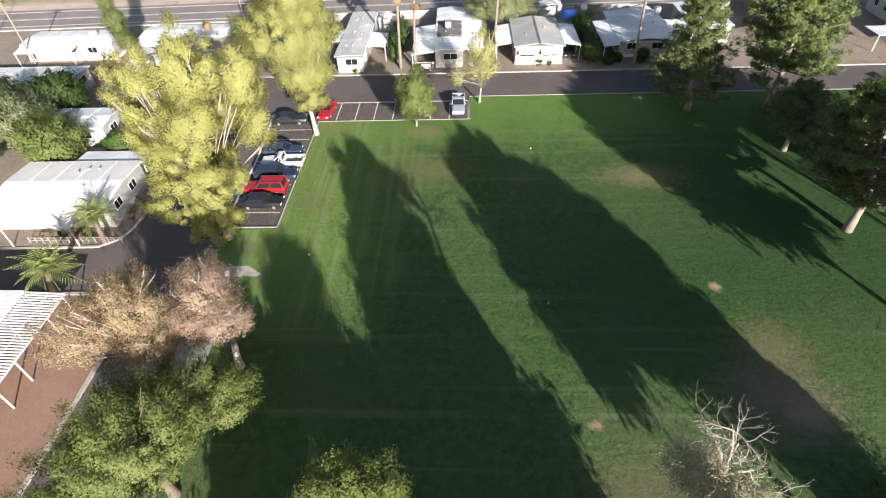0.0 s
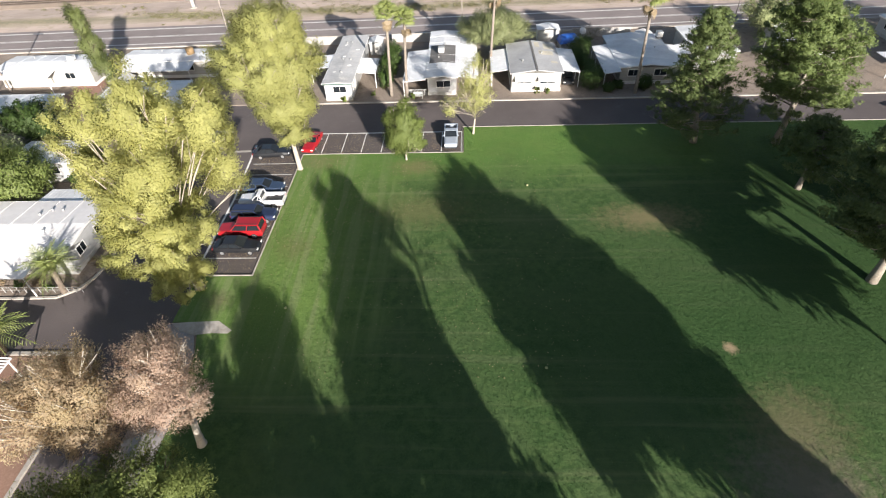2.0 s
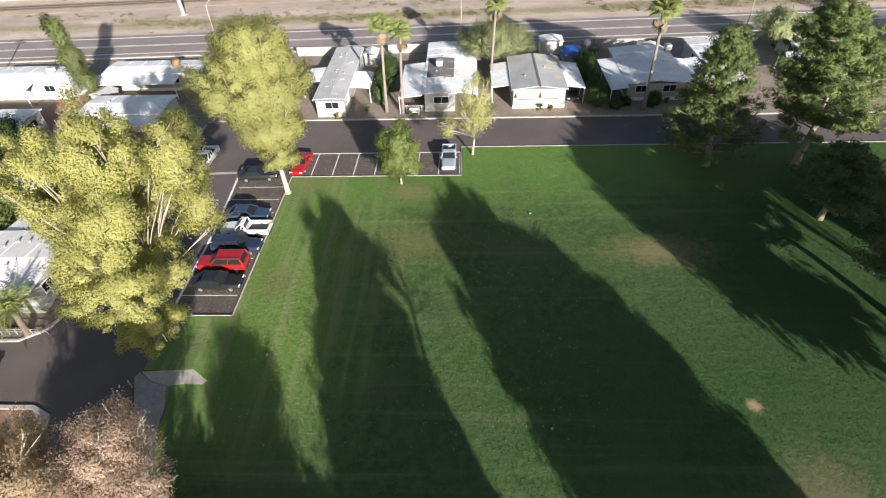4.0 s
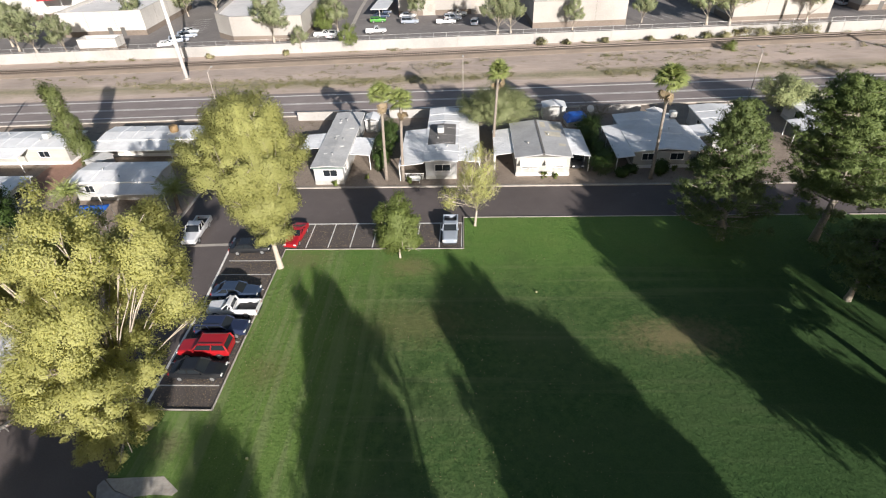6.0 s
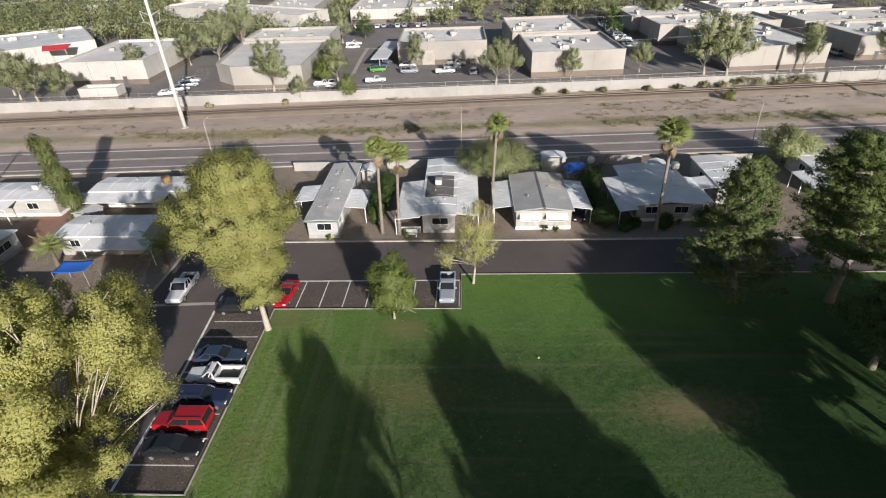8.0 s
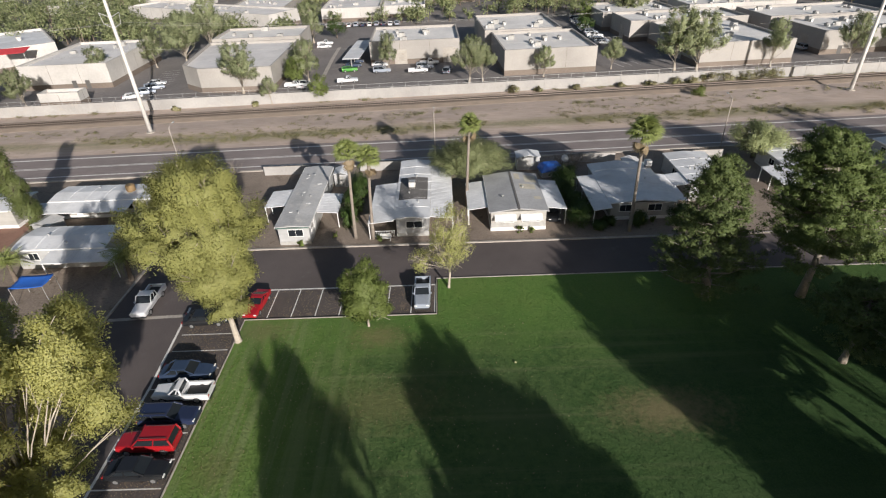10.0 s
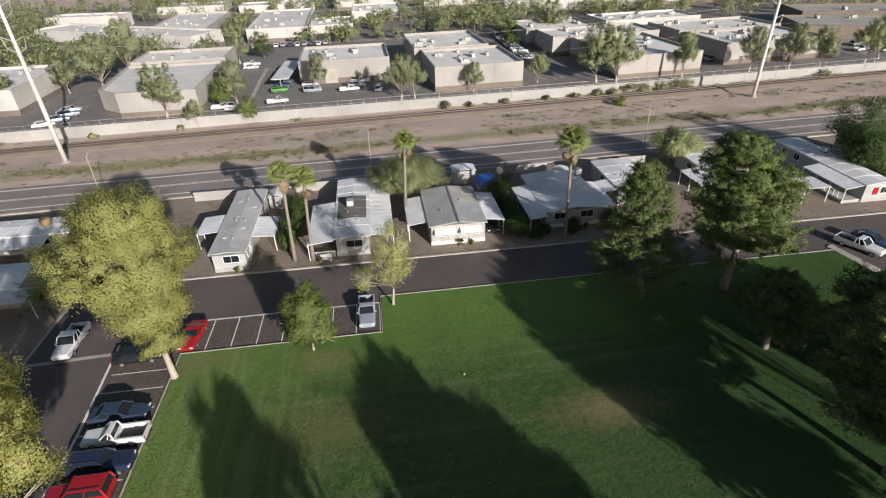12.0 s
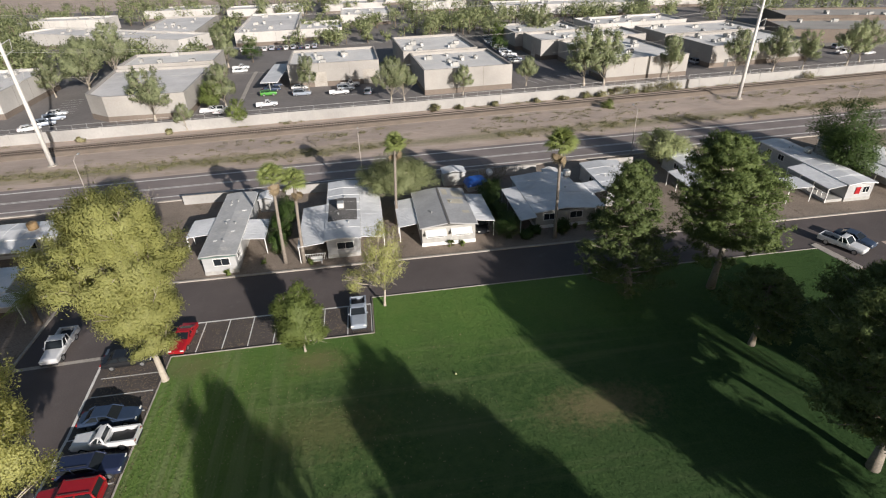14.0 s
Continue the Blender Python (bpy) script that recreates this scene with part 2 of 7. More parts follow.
LINE = surface("road_paint", (0.72, 0.70, 0.66), (0.82, 0.80, 0.77), 5.0, 1.0, 0.7, stain=(0.32, 0.30, 0.28), stain_at=0.66, bump=0)
BLOCK = surface("painted_block_wall", (0.35, 0.335, 0.32), (0.405, 0.39, 0.375), 2.5, 0.12, 0.85, stain=(0.36, 0.33, 0.30), stain_at=0.58, depth=0.01)
STUCCO = surface("tan_stucco", (0.36, 0.337, 0.312), (0.415, 0.39, 0.365), 3.0, 0.08, 0.9, depth=0.01)
STUCCO_BAND = surface("brown_stucco", (0.17, 0.135, 0.11), (0.225, 0.185, 0.155), 3.0, 0.1, 0.9, depth=0.01)
WHITE_STUCCO = surface("white_stucco", (0.50, 0.475, 0.445), (0.58, 0.555, 0.53), 2.0, 0.1, 0.85, depth=0.01)
ROOF_GREY = surface("flat_roof_coating", (0.74, 0.715, 0.69), (0.81, 0.79, 0.765), 1.2, 0.09, 0.85, stain=(0.66, 0.635, 0.60), stain_at=0.58, depth=0.01)
ROOF_PALE = surface("pale_roof_coating", (0.68, 0.655, 0.64), (0.77, 0.745, 0.73), 1.2, 0.10, 0.8, stain=(0.58, 0.56, 0.54), stain_at=0.60, depth=0.01)
METAL_ROOF = surface("white_metal_roof", (0.68, 0.685, 0.70), (0.77, 0.775, 0.785), 1.6, 0.25, 0.55, stain=(0.54, 0.54, 0.54), stain_at=0.62, bump=0.1)
SHINGLE = surface("grey_roof", (0.43, 0.43, 0.43), (0.56, 0.555, 0.55), 3.5, 0.22, 0.85, stain=(0.60, 0.58, 0.54), stain_at=0.57)
ROOF_SLATE = surface("slate_grey_roof", (0.36, 0.36, 0.365), (0.44, 0.44, 0.445), 3.5, 0.3, 0.85, stain=(0.40, 0.385, 0.35), stain_at=0.60)
ROOF_TAN = surface("tan_roof_patch", (0.46, 0.42, 0.33), (0.55, 0.51, 0.42), 2.5, 0.5, 0.9)
GREEN_TRIM = plain("green_trim", (0.10, 0.15, 0.13), 0.6)
TAR = surface("dark_roof_patch", (0.12, 0.115, 0.11), (0.18, 0.17, 0.165), 3.0, 0.5, 0.9)
SIDING = surface("white_siding", (0.385, 0.385, 0.385), (0.45, 0.45, 0.45), 1.0, 0.4, 0.55, bump=0.15, stretch=(0.2, 0.2, 9.0))
CREAM = surface("cream_siding", (0.37, 0.355, 0.325), (0.44, 0.425, 0.395), 1.0, 0.4, 0.6, bump=0.15, stretch=(0.2, 0.2, 9.0))
SKIRT = surface("grey_skirting", (0.36, 0.35, 0.33), (0.46, 0.45, 0.43), 2.0, 0.5, 0.8)
TRIM = plain("trim_paint", (0.78, 0.77, 0.75), 0.5)
DARK_TRIM = plain("dark_trim", (0.10, 0.095, 0.09), 0.6)
GLASS = plain("window_glass", (0.018, 0.022, 0.026), 0.1)
next(k for k in GLASS.node_tree.nodes if k.type == "BSDF_PRINCIPLED").inputs["Specular IOR Level"].default_value = 0.3
TYRE = plain("tyre_rubber", (0.022, 0.022, 0.023), 0.85)
RIM = plain("alloy_rim", (0.55, 0.55, 0.56), 0.35, 0.8)
LAMP_GLASS = plain("lamp_glass", (0.72, 0.72, 0.70), 0.15, 0.0, 0.6)
TAIL = plain("tail_lamp", (0.35, 0.02, 0.02), 0.25, 0.0, 0.5)
BLACK_PLASTIC = plain("black_plastic", (0.03, 0.03, 0.032), 0.6)
STEEL = surface("galvanised_steel", (0.50, 0.50, 0.49), (0.60, 0.60, 0.59), 2.0, 0.4, 0.5, 0.5, bump=0)
WHITE_STEEL = surface("weathered_white_steel", (0.66, 0.64, 0.61), (0.75, 0.73, 0.70), 1.5, 0.3, 0.5, 0.1, bump=0)
RUST_RAIL = surface("rusty_rail", (0.12, 0.095, 0.08), (0.20, 0.165, 0.14), 4.0, 1.0, 0.6, 0.4)
TIMBER = surface("creosoted_timber", (0.075, 0.055, 0.042), (0.13, 0.10, 0.08), 5.0, 0.8, 0.9)
BALLAST = surface("ballast", (0.20, 0.155, 0.12), (0.31, 0.25, 0.20), 8.0, 0.3, 0.95)
POLE_WOOD = surface("pole_wood", (0.20, 0.165, 0.135), (0.31, 0.27, 0.23), 4.0, 0.5, 0.9)
BARK = surface("pale_bark", (0.34, 0.29, 0.235), (0.50, 0.445, 0.375), 4.0, 0.9, 0.9, stain=(0.24, 0.19, 0.14), stain_at=0.58)
DARK_BARK = surface("dark_bark", (0.11, 0.085, 0.065), (0.20, 0.16, 0.125), 6.0, 0.9, 0.95)
PINE_BARK = surface("pine_bark", (0.22, 0.185, 0.15), (0.36, 0.315, 0.265), 5.0, 0.9, 0.95)
DEAD_WOOD = surface("bleached_wood", (0.46, 0.41, 0.35), (0.60, 0.55, 0.48), 6.0, 0.9, 0.9)
LEAF_GOLD = foliage("golden_leaves", (0.40, 0.40, 0.145), (0.475, 0.47, 0.185), (0.435, 0.43, 0.162), 0.53)
LEAF_OLIVE = foliage("olive_leaves", (0.43, 0.44, 0.155), (0.52, 0.52, 0.205), (0.475, 0.48, 0.178), 0.47)
LEAF_FRESH = foliage("fresh_leaves", (0.17, 0.22, 0.062), (0.27, 0.325, 0.105), (0.21, 0.262, 0.08), 0.45)
LEAF_PINE = foliage("pine_needles", (0.092, 0.13, 0.044), (0.165, 0.205, 0.072), (0.127, 0.165, 0.056), 0.32)
# brighter copy of the pine needles: sunlight put into the broad pine's colour
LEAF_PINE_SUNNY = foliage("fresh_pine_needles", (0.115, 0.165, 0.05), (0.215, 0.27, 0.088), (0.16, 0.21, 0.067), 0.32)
LEAF_BUSHY = foliage("light_green_leaves", (0.18, 0.225, 0.065), (0.27, 0.32, 0.10), (0.23, 0.275, 0.085), 0.42)
LEAF_RUST = foliage("withered_leaves", (0.38, 0.275, 0.21), (0.48, 0.365, 0.29), (0.43, 0.34, 0.25), 0.52)
LEAF_BRONZE = foliage("bronze_leaves", (0.38, 0.285, 0.185), (0.48, 0.38, 0.255), (0.43, 0.355, 0.21), 0.52)
LEAF_STRAW = foliage("straw_twigs", (0.40, 0.36, 0.22), (0.55, 0.50, 0.34), (0.46, 0.43, 0.25), 0.3)
LEAF_GREY = foliage("grey_green_leaves", (0.25, 0.285, 0.15), (0.40, 0.43, 0.25), (0.33, 0.365, 0.20), 0.45)
LEAF_FAR = foliage("distant_leaves", (0.20, 0.25, 0.10), (0.48, 0.50, 0.28), (0.36, 0.40, 0.20), 0.42)
LEAF_PALO = foliage("feathery_leaves", (0.25, 0.285, 0.13), (0.38, 0.41, 0.21), (0.32, 0.35, 0.17))
LEAF_PALM = foliage("palm_fronds", (0.20, 0.245, 0.075), (0.34, 0.38, 0.15), (0.27, 0.31, 0.105), 0.35, 0.45)
DRY_PALM = foliage("dry_fronds", (0.20, 0.15, 0.09), (0.30, 0.235, 0.15), (0.24, 0.18, 0.11), 0.15)
LEAF_VINE = foliage("vine_leaves", (0.12, 0.155, 0.05), (0.23, 0.26, 0.10), (0.17, 0.20, 0.07), 0.4)
HEDGE = foliage("hedge_leaves", (0.04, 0.075, 0.018), (0.09, 0.14, 0.035), (0.06, 0.10, 0.025), 0.25)
SCRUB = foliage("desert_scrub", (0.20, 0.185, 0.10), (0.34, 0.305, 0.18), (0.24, 0.25, 0.10), 0.25)
CAR_RED = paint("red_car_paint", (0.38, 0.012, 0.018))
CAR_BLACK = paint("black_car_paint", (0.016, 0.017, 0.020))
CAR_NAVY = paint("navy_car_paint", (0.022, 0.032, 0.075))
CAR_BLUE = paint("steel_blue_car_paint", (0.035, 0.055, 0.10))
CAR_WHITE = paint("white_car_paint", (0.72, 0.72, 0.73))
CAR_SILVER = paint("silver_car_paint", (0.34, 0.38, 0.45))
CAR_GREEN = paint("green_car_paint", (0.08, 0.30, 0.05))
TARP_BLUE = plain("blue_tarpaulin", (0.03, 0.14, 0.55), 0.5)
RED_CLOTH = plain("red_canvas", (0.55, 0.05, 0.06), 0.7)
TERRACOTTA = surface("terracotta_paving", (0.25, 0.135, 0.095), (0.33, 0.19, 0.14), 4.0, 0.3, 0.9)
YELLOW_POST = plain("yellow_paint", (0.50, 0.42, 0.13), 0.6)
RUST_TANK = plain("rusty_orange_metal", (0.30, 0.20, 0.10), 0.7, 0.2)


# ---- building helpers ----
def thing(name, x=0.0, y=0.0, z=0.0, rz=0.0, label="", category="", group="", kind=""):
    ob = new(name)
    ob.empty_display_size = 0.3
    ob.matrix_basis = pose(x, y, z, 0, 0, rz)
    return tagged(ob, label, category, group, kind)


def finish(name, bm, mat, smooth=False):
    me = bpy.data.meshes.new(name)
    bm.normal_update()
    bm.to_mesh(me)
    bm.free()
    me.materials.append(mat)
    if smooth:
        me.polygons.foreach_set("use_smooth", [True] * len(me.polygons))
    return me


def part(name, bm, mat, parent=None, label="", smooth=False):
    ob = new(name, finish(name, bm, mat, smooth))
    ob.parent = parent
    if label:
        ob["label"] = label
    return ob


def solo(name, bm, mat, label, category, kind="", smooth=False, group=""):
    return tagged(part(name, bm, mat, None, "", smooth), label, category, group, kind)


def add_box(bm, x0, x1, y0, y1, z0, z1, m=None):
    v = [bm.verts.new(p) for p in ((x0, y0, z0), (x1, y0, z0), (x1, y1, z0), (x0, y1, z0), (x0, y0, z1), (x1, y0, z1), (x1, y1, z1), (x0, y1, z1))]
    if m is not None:
        for q in v:
            q.co = m @ q.co
    for f in ((0, 3, 2, 1), (4, 5, 6, 7), (0, 1, 5, 4), (1, 2, 6, 5), (2, 3, 7, 6), (3, 0, 4, 7)):
        bm.faces.new([v[i] for i in f])
    return v


def box(x0, x1, y0, y1, z0, z1, bevel=0.0):
    bm = bmesh.new()
    add_box(bm, x0, x1, y0, y1, z0, z1)
    if bevel:
        bmesh.ops.bevel(bm, geom=bm.edges[:], offset=bevel, segments=1, affect="EDGES")
    return bm


def prism(points, z0, z1):
    """A slab over an outline of points on the ground, counter-clockwise."""
    bm = bmesh.new()
    lo, hi = [bm.verts.new((x, y, z0)) for x, y in points], [bm.verts.new((x, y, z1)) for x, y in points]
    bm.faces.new(hi)
    bm.faces.new(lo[::-1])
    for i in range(len(points)):
        j = (i + 1) % len(points)
        bm.faces.new((lo[i], lo[j], hi[j], hi[i]))
    return bm


def loft(bm, rings, cap=True):
    """Joins rings of points, all of one length, into a skin."""
    vs = [[bm.verts.new(p) for p in r] for r in rings]
    k = len(rings[0])
    for a, b in zip(vs, vs[1:]):
        for i in range(k):
            j = (i + 1) % k
            bm.faces.new((a[i], a[j], b[j], b[i]))
    if cap:
        bm.faces.new(vs[0][::-1])
        bm.faces.new(vs[-1])
    return vs


def tube(bm, path, radii, sides=7):
    """A tapered round limb along a path."""
    rings = []
    path = [Vector(p) for p in path]
    for i, p in enumerate(path):
        d = (path[min(i + 1, len(path) - 1)] - path[max(i - 1, 0)]).normalized()
        a = d.cross(Vector((0.31, 0.87, 0.39))).normalized()
        b = d.cross(a)
        rings.append([p + float(radii[i]) * (math.cos(2 * math.pi * k / sides) * a + math.sin(2 * math.pi * k / sides) * b) for k in range(sides)])
    loft(bm, rings)


def cylinder(bm, x, y, z0, z1, r, sides=10, r1=None):
    tube(bm, [(x, y, z0), (x, y, z1)], [r, r if r1 is None else r1], sides)


def strip(bm, pts, width, z):
    """A flat painted line or band along points, width across."""
    pts = [Vector((x, y, 0)) for x, y in pts]
    rows = []
    for i, p in enumerate(pts):
        d = (pts[min(i + 1, len(pts) - 1)] - pts[max(i - 1, 0)]).normalized()
        s = Vector((-d.y, d.x, 0)) * width / 2
        rows.append((bm.verts.new((p.x - s.x, p.y - s.y, z)), bm.verts.new((p.x + s.x, p.y + s.y, z))))
    for a, b in zip(rows, rows[1:]):
        bm.faces.new((a[0], b[0], b[1], a[1]))


def kerb_run(bm, pts, width=0.18, z0=-0.05, z1=0.14):
    """A concrete kerb with rounded upper edges along points."""
    pts = [Vector((x, y, 0)) for x, y in pts]
    rings = []
    for i, p in enumerate(pts):
        d = (pts[min(i + 1, len(pts) - 1)] - pts[max(i - 1, 0)]).normalized()
        s = Vector((-d.y, d.x, 0))
        w = width / 2
        rings.append([p + s * a + Vector((0, 0, z)) for a, z in ((-w, z0), (w, z0), (w, z1 - 0.03), (w - 0.03, z1), (-w + 0.03, z1), (-w, z1 - 0.03))])
    loft(bm, rings)


def leaf_mesh(name, centres, outward, sizes, mat, rng, aspect=0.4, droop=0.0, brush=0.4, round_off=0.88):
    """One mesh of many small leaves: a pointed blade at each place. brush turns the blades along 'outward';
    round_off bends their normals towards it, so that a clump is lit as one soft body."""
    n = len(centres)
    out = outward / (np.linalg.norm(outward, axis=1)[:, None] + 1e-9)
    t = rng.normal(0, 0.6, (n, 3)) + out * brush
    t[:, 2] -= droop
    t /= np.linalg.norm(t, axis=1)[:, None] + 1e-9
    nrm = out + rng.normal(0, 0.35, (n, 3))
    nrm -= t * np.sum(t * nrm, axis=1)[:, None]
    nrm /= np.linalg.norm(nrm, axis=1)[:, None] + 1e-9
    b = np.cross(nrm, t)
    s = sizes[:, None] * 1.2
    v = np.empty((n, 3, 3))
    v[:, 0] = centres + t * s * 0.6
    v[:, 1], v[:, 2] = centres - t * s * 0.36 + b * s * aspect * 0.55, centres - t * s * 0.44 - b * s * aspect * 0.55
    me = bpy.data.meshes.new(name)
    me.vertices.add(3 * n)
    me.vertices.foreach_set("co", v.reshape(-1))
    me.loops.add(3 * n)
    me.loops.foreach_set("vertex_index", np.arange(3 * n, dtype=np.int32))
    me.polygons.add(n)
    me.polygons.foreach_set("loop_start", np.arange(0, 3 * n, 3, dtype=np.int32))
    me.update(calc_edges=True)
    me.polygons.foreach_set("use_smooth", np.ones(n, dtype=bool))
    soft = out * round_off + nrm * (1 - round_off)
    soft /= np.linalg.norm(soft, axis=1)[:, None] + 1e-9
    me.attributes.new("custom_normal", "FLOAT_VECTOR", "POINT").data.foreach_set("vector", np.repeat(soft, 3, axis=0).reshape(-1))
    me.materials.append(mat)
    return me


def crown_places(rng, lobes, leaves, puffs, puff_size, flat=0.7, plume=0.0):
    """Leaf places in clumps: lobes are (x, y, z, rx, ry, rz); clumps sit mostly near their skins."""
    vol = np.array([l[3] * l[4] * l[5] for l in lobes]) ** 0.75
    which = rng.choice(len(lobes), puffs, p=vol / vol.sum())
    d = rng.normal(0, 1, (puffs, 3))
    d /= np.linalg.norm(d, axis=1)[:, None]
    r = rng.uniform(0.25, 1.0, puffs) ** 0.45
    L = np.array(lobes)[which]
    cen = L[:, :3] + d * r[:, None] * L[:, 3:6]
    size = puff_size * rng.uniform(0.4, 1.55, puffs)
    k = rng.choice(puffs, leaves, p=size ** 2 / (size ** 2).sum())
    e = rng.normal(0, 1, (leaves, 3))
    e /= np.linalg.norm(e, axis=1)[:, None]
    q = np.minimum(rng.random(leaves) ** 0.7 + np.abs(rng.normal(0, 0.14, leaves)), 1.3)
    off = e * (q * size[k])[:, None]
    off[:, 2] *= flat
    # sprays drawn out along the limbs that carry them
    axis = cen - np.array((0, 0, 0.55 * min(l[2] for l in lobes)))
    axis /= np.linalg.norm(axis, axis=1)[:, None] + 1e-9
    along = np.clip(rng.normal(0.1, 0.55, leaves), -1.1, 1.2)
    off = off * (1 - 0.3 * min(plume, 1.0) * np.clip(along[:, None], -0.5, 1.2)) + axis[k] * (along * size[k] * plume)[:, None]
    out = e * 0.55 + d[k] * 0.75 + np.array((0, 0, 0.3))
    return cen[k] + off, out, cen, size


def limb_mesh(rng, base, fork_z, cen, trunk_r, lean, limbs, sides=8, twig_r=0.03):
    """Trunk to the fork, then bent limbs to chosen clumps."""
    bm = bmesh.new()
    bx, by = base
    top = Vector((bx + lean[0], by + lean[1], fork_z))
    mid = Vector((bx + lean[0] * 0.4, by + lean[1] * 0.4, fork_z * 0.5))
    tube(bm, [(bx, by, -0.15), (bx + lean[0] * 0.05, by + lean[1] * 0.05, 0.35), mid, top], [trunk_r * 1.5, trunk_r * 1.08, trunk_r * 0.9, trunk_r * 0.75], sides + 2)
    for i in rng.permutation(len(cen))[:limbs]:
        c = Vector(cen[i])
        lift = rng.uniform(0.0, 0.6)
        start = top.lerp(Vector((top.x, top.y, max(c.z, fork_z))), lift * 0.7)
        if c.z < start.z:
            start = top
        m1 = start.lerp(c, 0.45) + Vector(rng.normal(0, 0.35, 3)) + Vector((0, 0, 0.08 * (c - start).length))
        r = trunk_r * rng.uniform(0.09, 0.20)
        tube(bm, [start, m1, c], [r, r * 0.6, twig_r], sides - 2)
        for _ in range(2):
            e = c + Vector(rng.normal(0, 1, 3)) * 0.42
            tube(bm, [m1.lerp(c, rng.uniform(0.3, 0.9)), e], [twig_r * 1.6, twig_r * 0.5], 4)
    tube(bm, [top, (top.x + 0.2, top.y, fork_z + (max(c[2] for c in cen) - fork_z) * 0.6)], [trunk_r * 0.42, twig_r], sides)
    return bm


def tree(name, x, y, lobes, leaf_mat, bark, label, leaves=20000, puffs=60, puff=1.2, leaf=0.3, trunk_r=0.35, fork=3.0, lean=(0, 0), limbs=24, seed=1, flat=0.7, aspect=0.4, droop=0.0, group="", category="tree", plume=0.6, soft=0.88):
    """A tree at (x, y); lobes are given from its base; soft rounds the light on its clumps."""
    rng = np.random.default_rng(seed)
    places, out, cen, size = crown_places(rng, lobes, leaves, puffs, puff, flat, plume)
    top = thing(name, x, y, 0, 0, label, category, group)
    bm = limb_mesh(rng, (0, 0), fork, cen, trunk_r, lean, limbs)
    part("trunk", bm, bark, top, smooth=True)
    crown = new("crown", leaf_mesh("crown", places, out, leaf * rng.uniform(0.6, 1.4, leaves), leaf_mat, rng, aspect, droop, 0.35, soft))
    crown.parent = top
    return top


def pine(x, y, profile, label, trunk_r=0.36, boughs=240, tufts=11, needles=38, size=0.26, seed=1, bare=0.3, clear=2.0, sag=0.0, tuft_r=0.42, leaf=None):
    """A pine: a bent trunk through the profile's rings (height, reach, dx, dy), boughs that rise from it all round,
    and brushes of needles along the outer part of each bough."""
    rng = np.random.default_rng(seed)
    prof = np.array(profile)
    zs = prof[:, 0]

    def axis(z):
        return Vector((np.interp(z, zs, prof[:, 2]), np.interp(z, zs, prof[:, 3]), z))

    top = thing("pine_tree", x, y, 0, 0, label, "tree", "pines")
    bm = bmesh.new()
    high = zs[-1]
    path = [axis(high * k / 9) for k in range(10)]
    path[0].z = -0.15
    tube(bm, path, [trunk_r * (1.35 if k == 0 else 1.05 - 0.1 * k) for k in range(10)], 10)
    cen, aim, rad = [], [], []
    for k in range(boughs):
        z = clear + (high - clear) * rng.random() ** 0.8
        reach = float(np.interp(z, zs, prof[:, 1])) * rng.uniform(0.55, 1.08)
        a = 2.39996 * k + rng.normal(0, 0.35)
        d = Vector((math.cos(a), math.sin(a), 0))
        rise = reach * rng.uniform(0.05, 0.32) - sag * reach
        p0 = axis(max(z - abs(rise) - 0.2, clear * 0.7))
        p2 = axis(z) + d * reach
        p1 = p0.lerp(p2, 0.5) + Vector((rng.normal(0, 0.2), rng.normal(0, 0.2), -0.12 * reach * (1 if rise > 0 else -1)))
        if k % 2 == 0:
            r = 0.03 + 0.016 * reach
            tube(bm, [p0, p1, p2], [r, r * 0.65, 0.015], 5)
        for _ in range(max(3, int(tufts * (0.35 + reach / 6)))):
            f = bare + (1.04 - bare) * rng.random() ** 0.75
            c = p0 * (1 - f) ** 2 + p1 * (2 * f * (1 - f)) + p2 * f ** 2
            side = Vector((-d.y, d.x, 0)) * rng.normal(0, 0.16 * reach * (1.15 - 0.6 * f))
            cen.append(c + side + Vector((0, 0, rng.normal(0.12, 0.16))))
            aim.append(d * 0.75 + side * 0.25 + Vector((0, 0, 0.65)))
            rad.append(tuft_r * rng.uniform(0.65, 1.35))
    part("trunk", bm, PINE_BARK, top, smooth=True)
    cen, aim, rad = np.array(cen), np.array(aim), np.array(rad)
    k = np.repeat(np.arange(len(cen)), needles)
    e = rng.normal(0, 1, (len(k), 3))
    e /= np.linalg.norm(e, axis=1)[:, None]
    off = e * (rad[k] * rng.random(len(k)) ** 0.5)[:, None]
    off[:, 2] *= 0.7
    crown = new("crown", leaf_mesh("crown", cen[k] + off, e * 0.8 + aim[k] * 0.7, size * rng.uniform(0.6, 1.4, len(k)), leaf or LEAF_PINE, rng, 0.30, 0.0, 0.45, 0.75))
    crown.parent = top
    return top


def southern_tree(u, v, crown, seed, leaves=16000, puffs=150):
    """A tree south of the lawn; u runs along the shadows, v across them; crown holds (v, height, reach, half height)."""
    px, py = 0.912 * v - 0.41 * u, 0.41 * v + 0.912 * u
    lobes = [(0.912 * (a - v), 0.41 * (a - v), h, r, min(r, 3.4), q) for a, h, r, q in crown]
    tree("eucalyptus_tree", px, py, lobes, LEAF_GREY, BARK, "tall evergreen tree on the park's south side", leaves, puffs, 0.8, 0.5, 0.36, 5.0, (0, 0), 40, seed, 1.2, 0.45, 0.6, group="southern trees", plume=0.9)


# ---- ground and roads ----
def avenue_y(x):
    return 113.3 + 0.043 * x


def rail_y(x):
    return 141.5 + 0.0744 * x


def wall_y(x):
    return 147.5 + 0.0545 * x


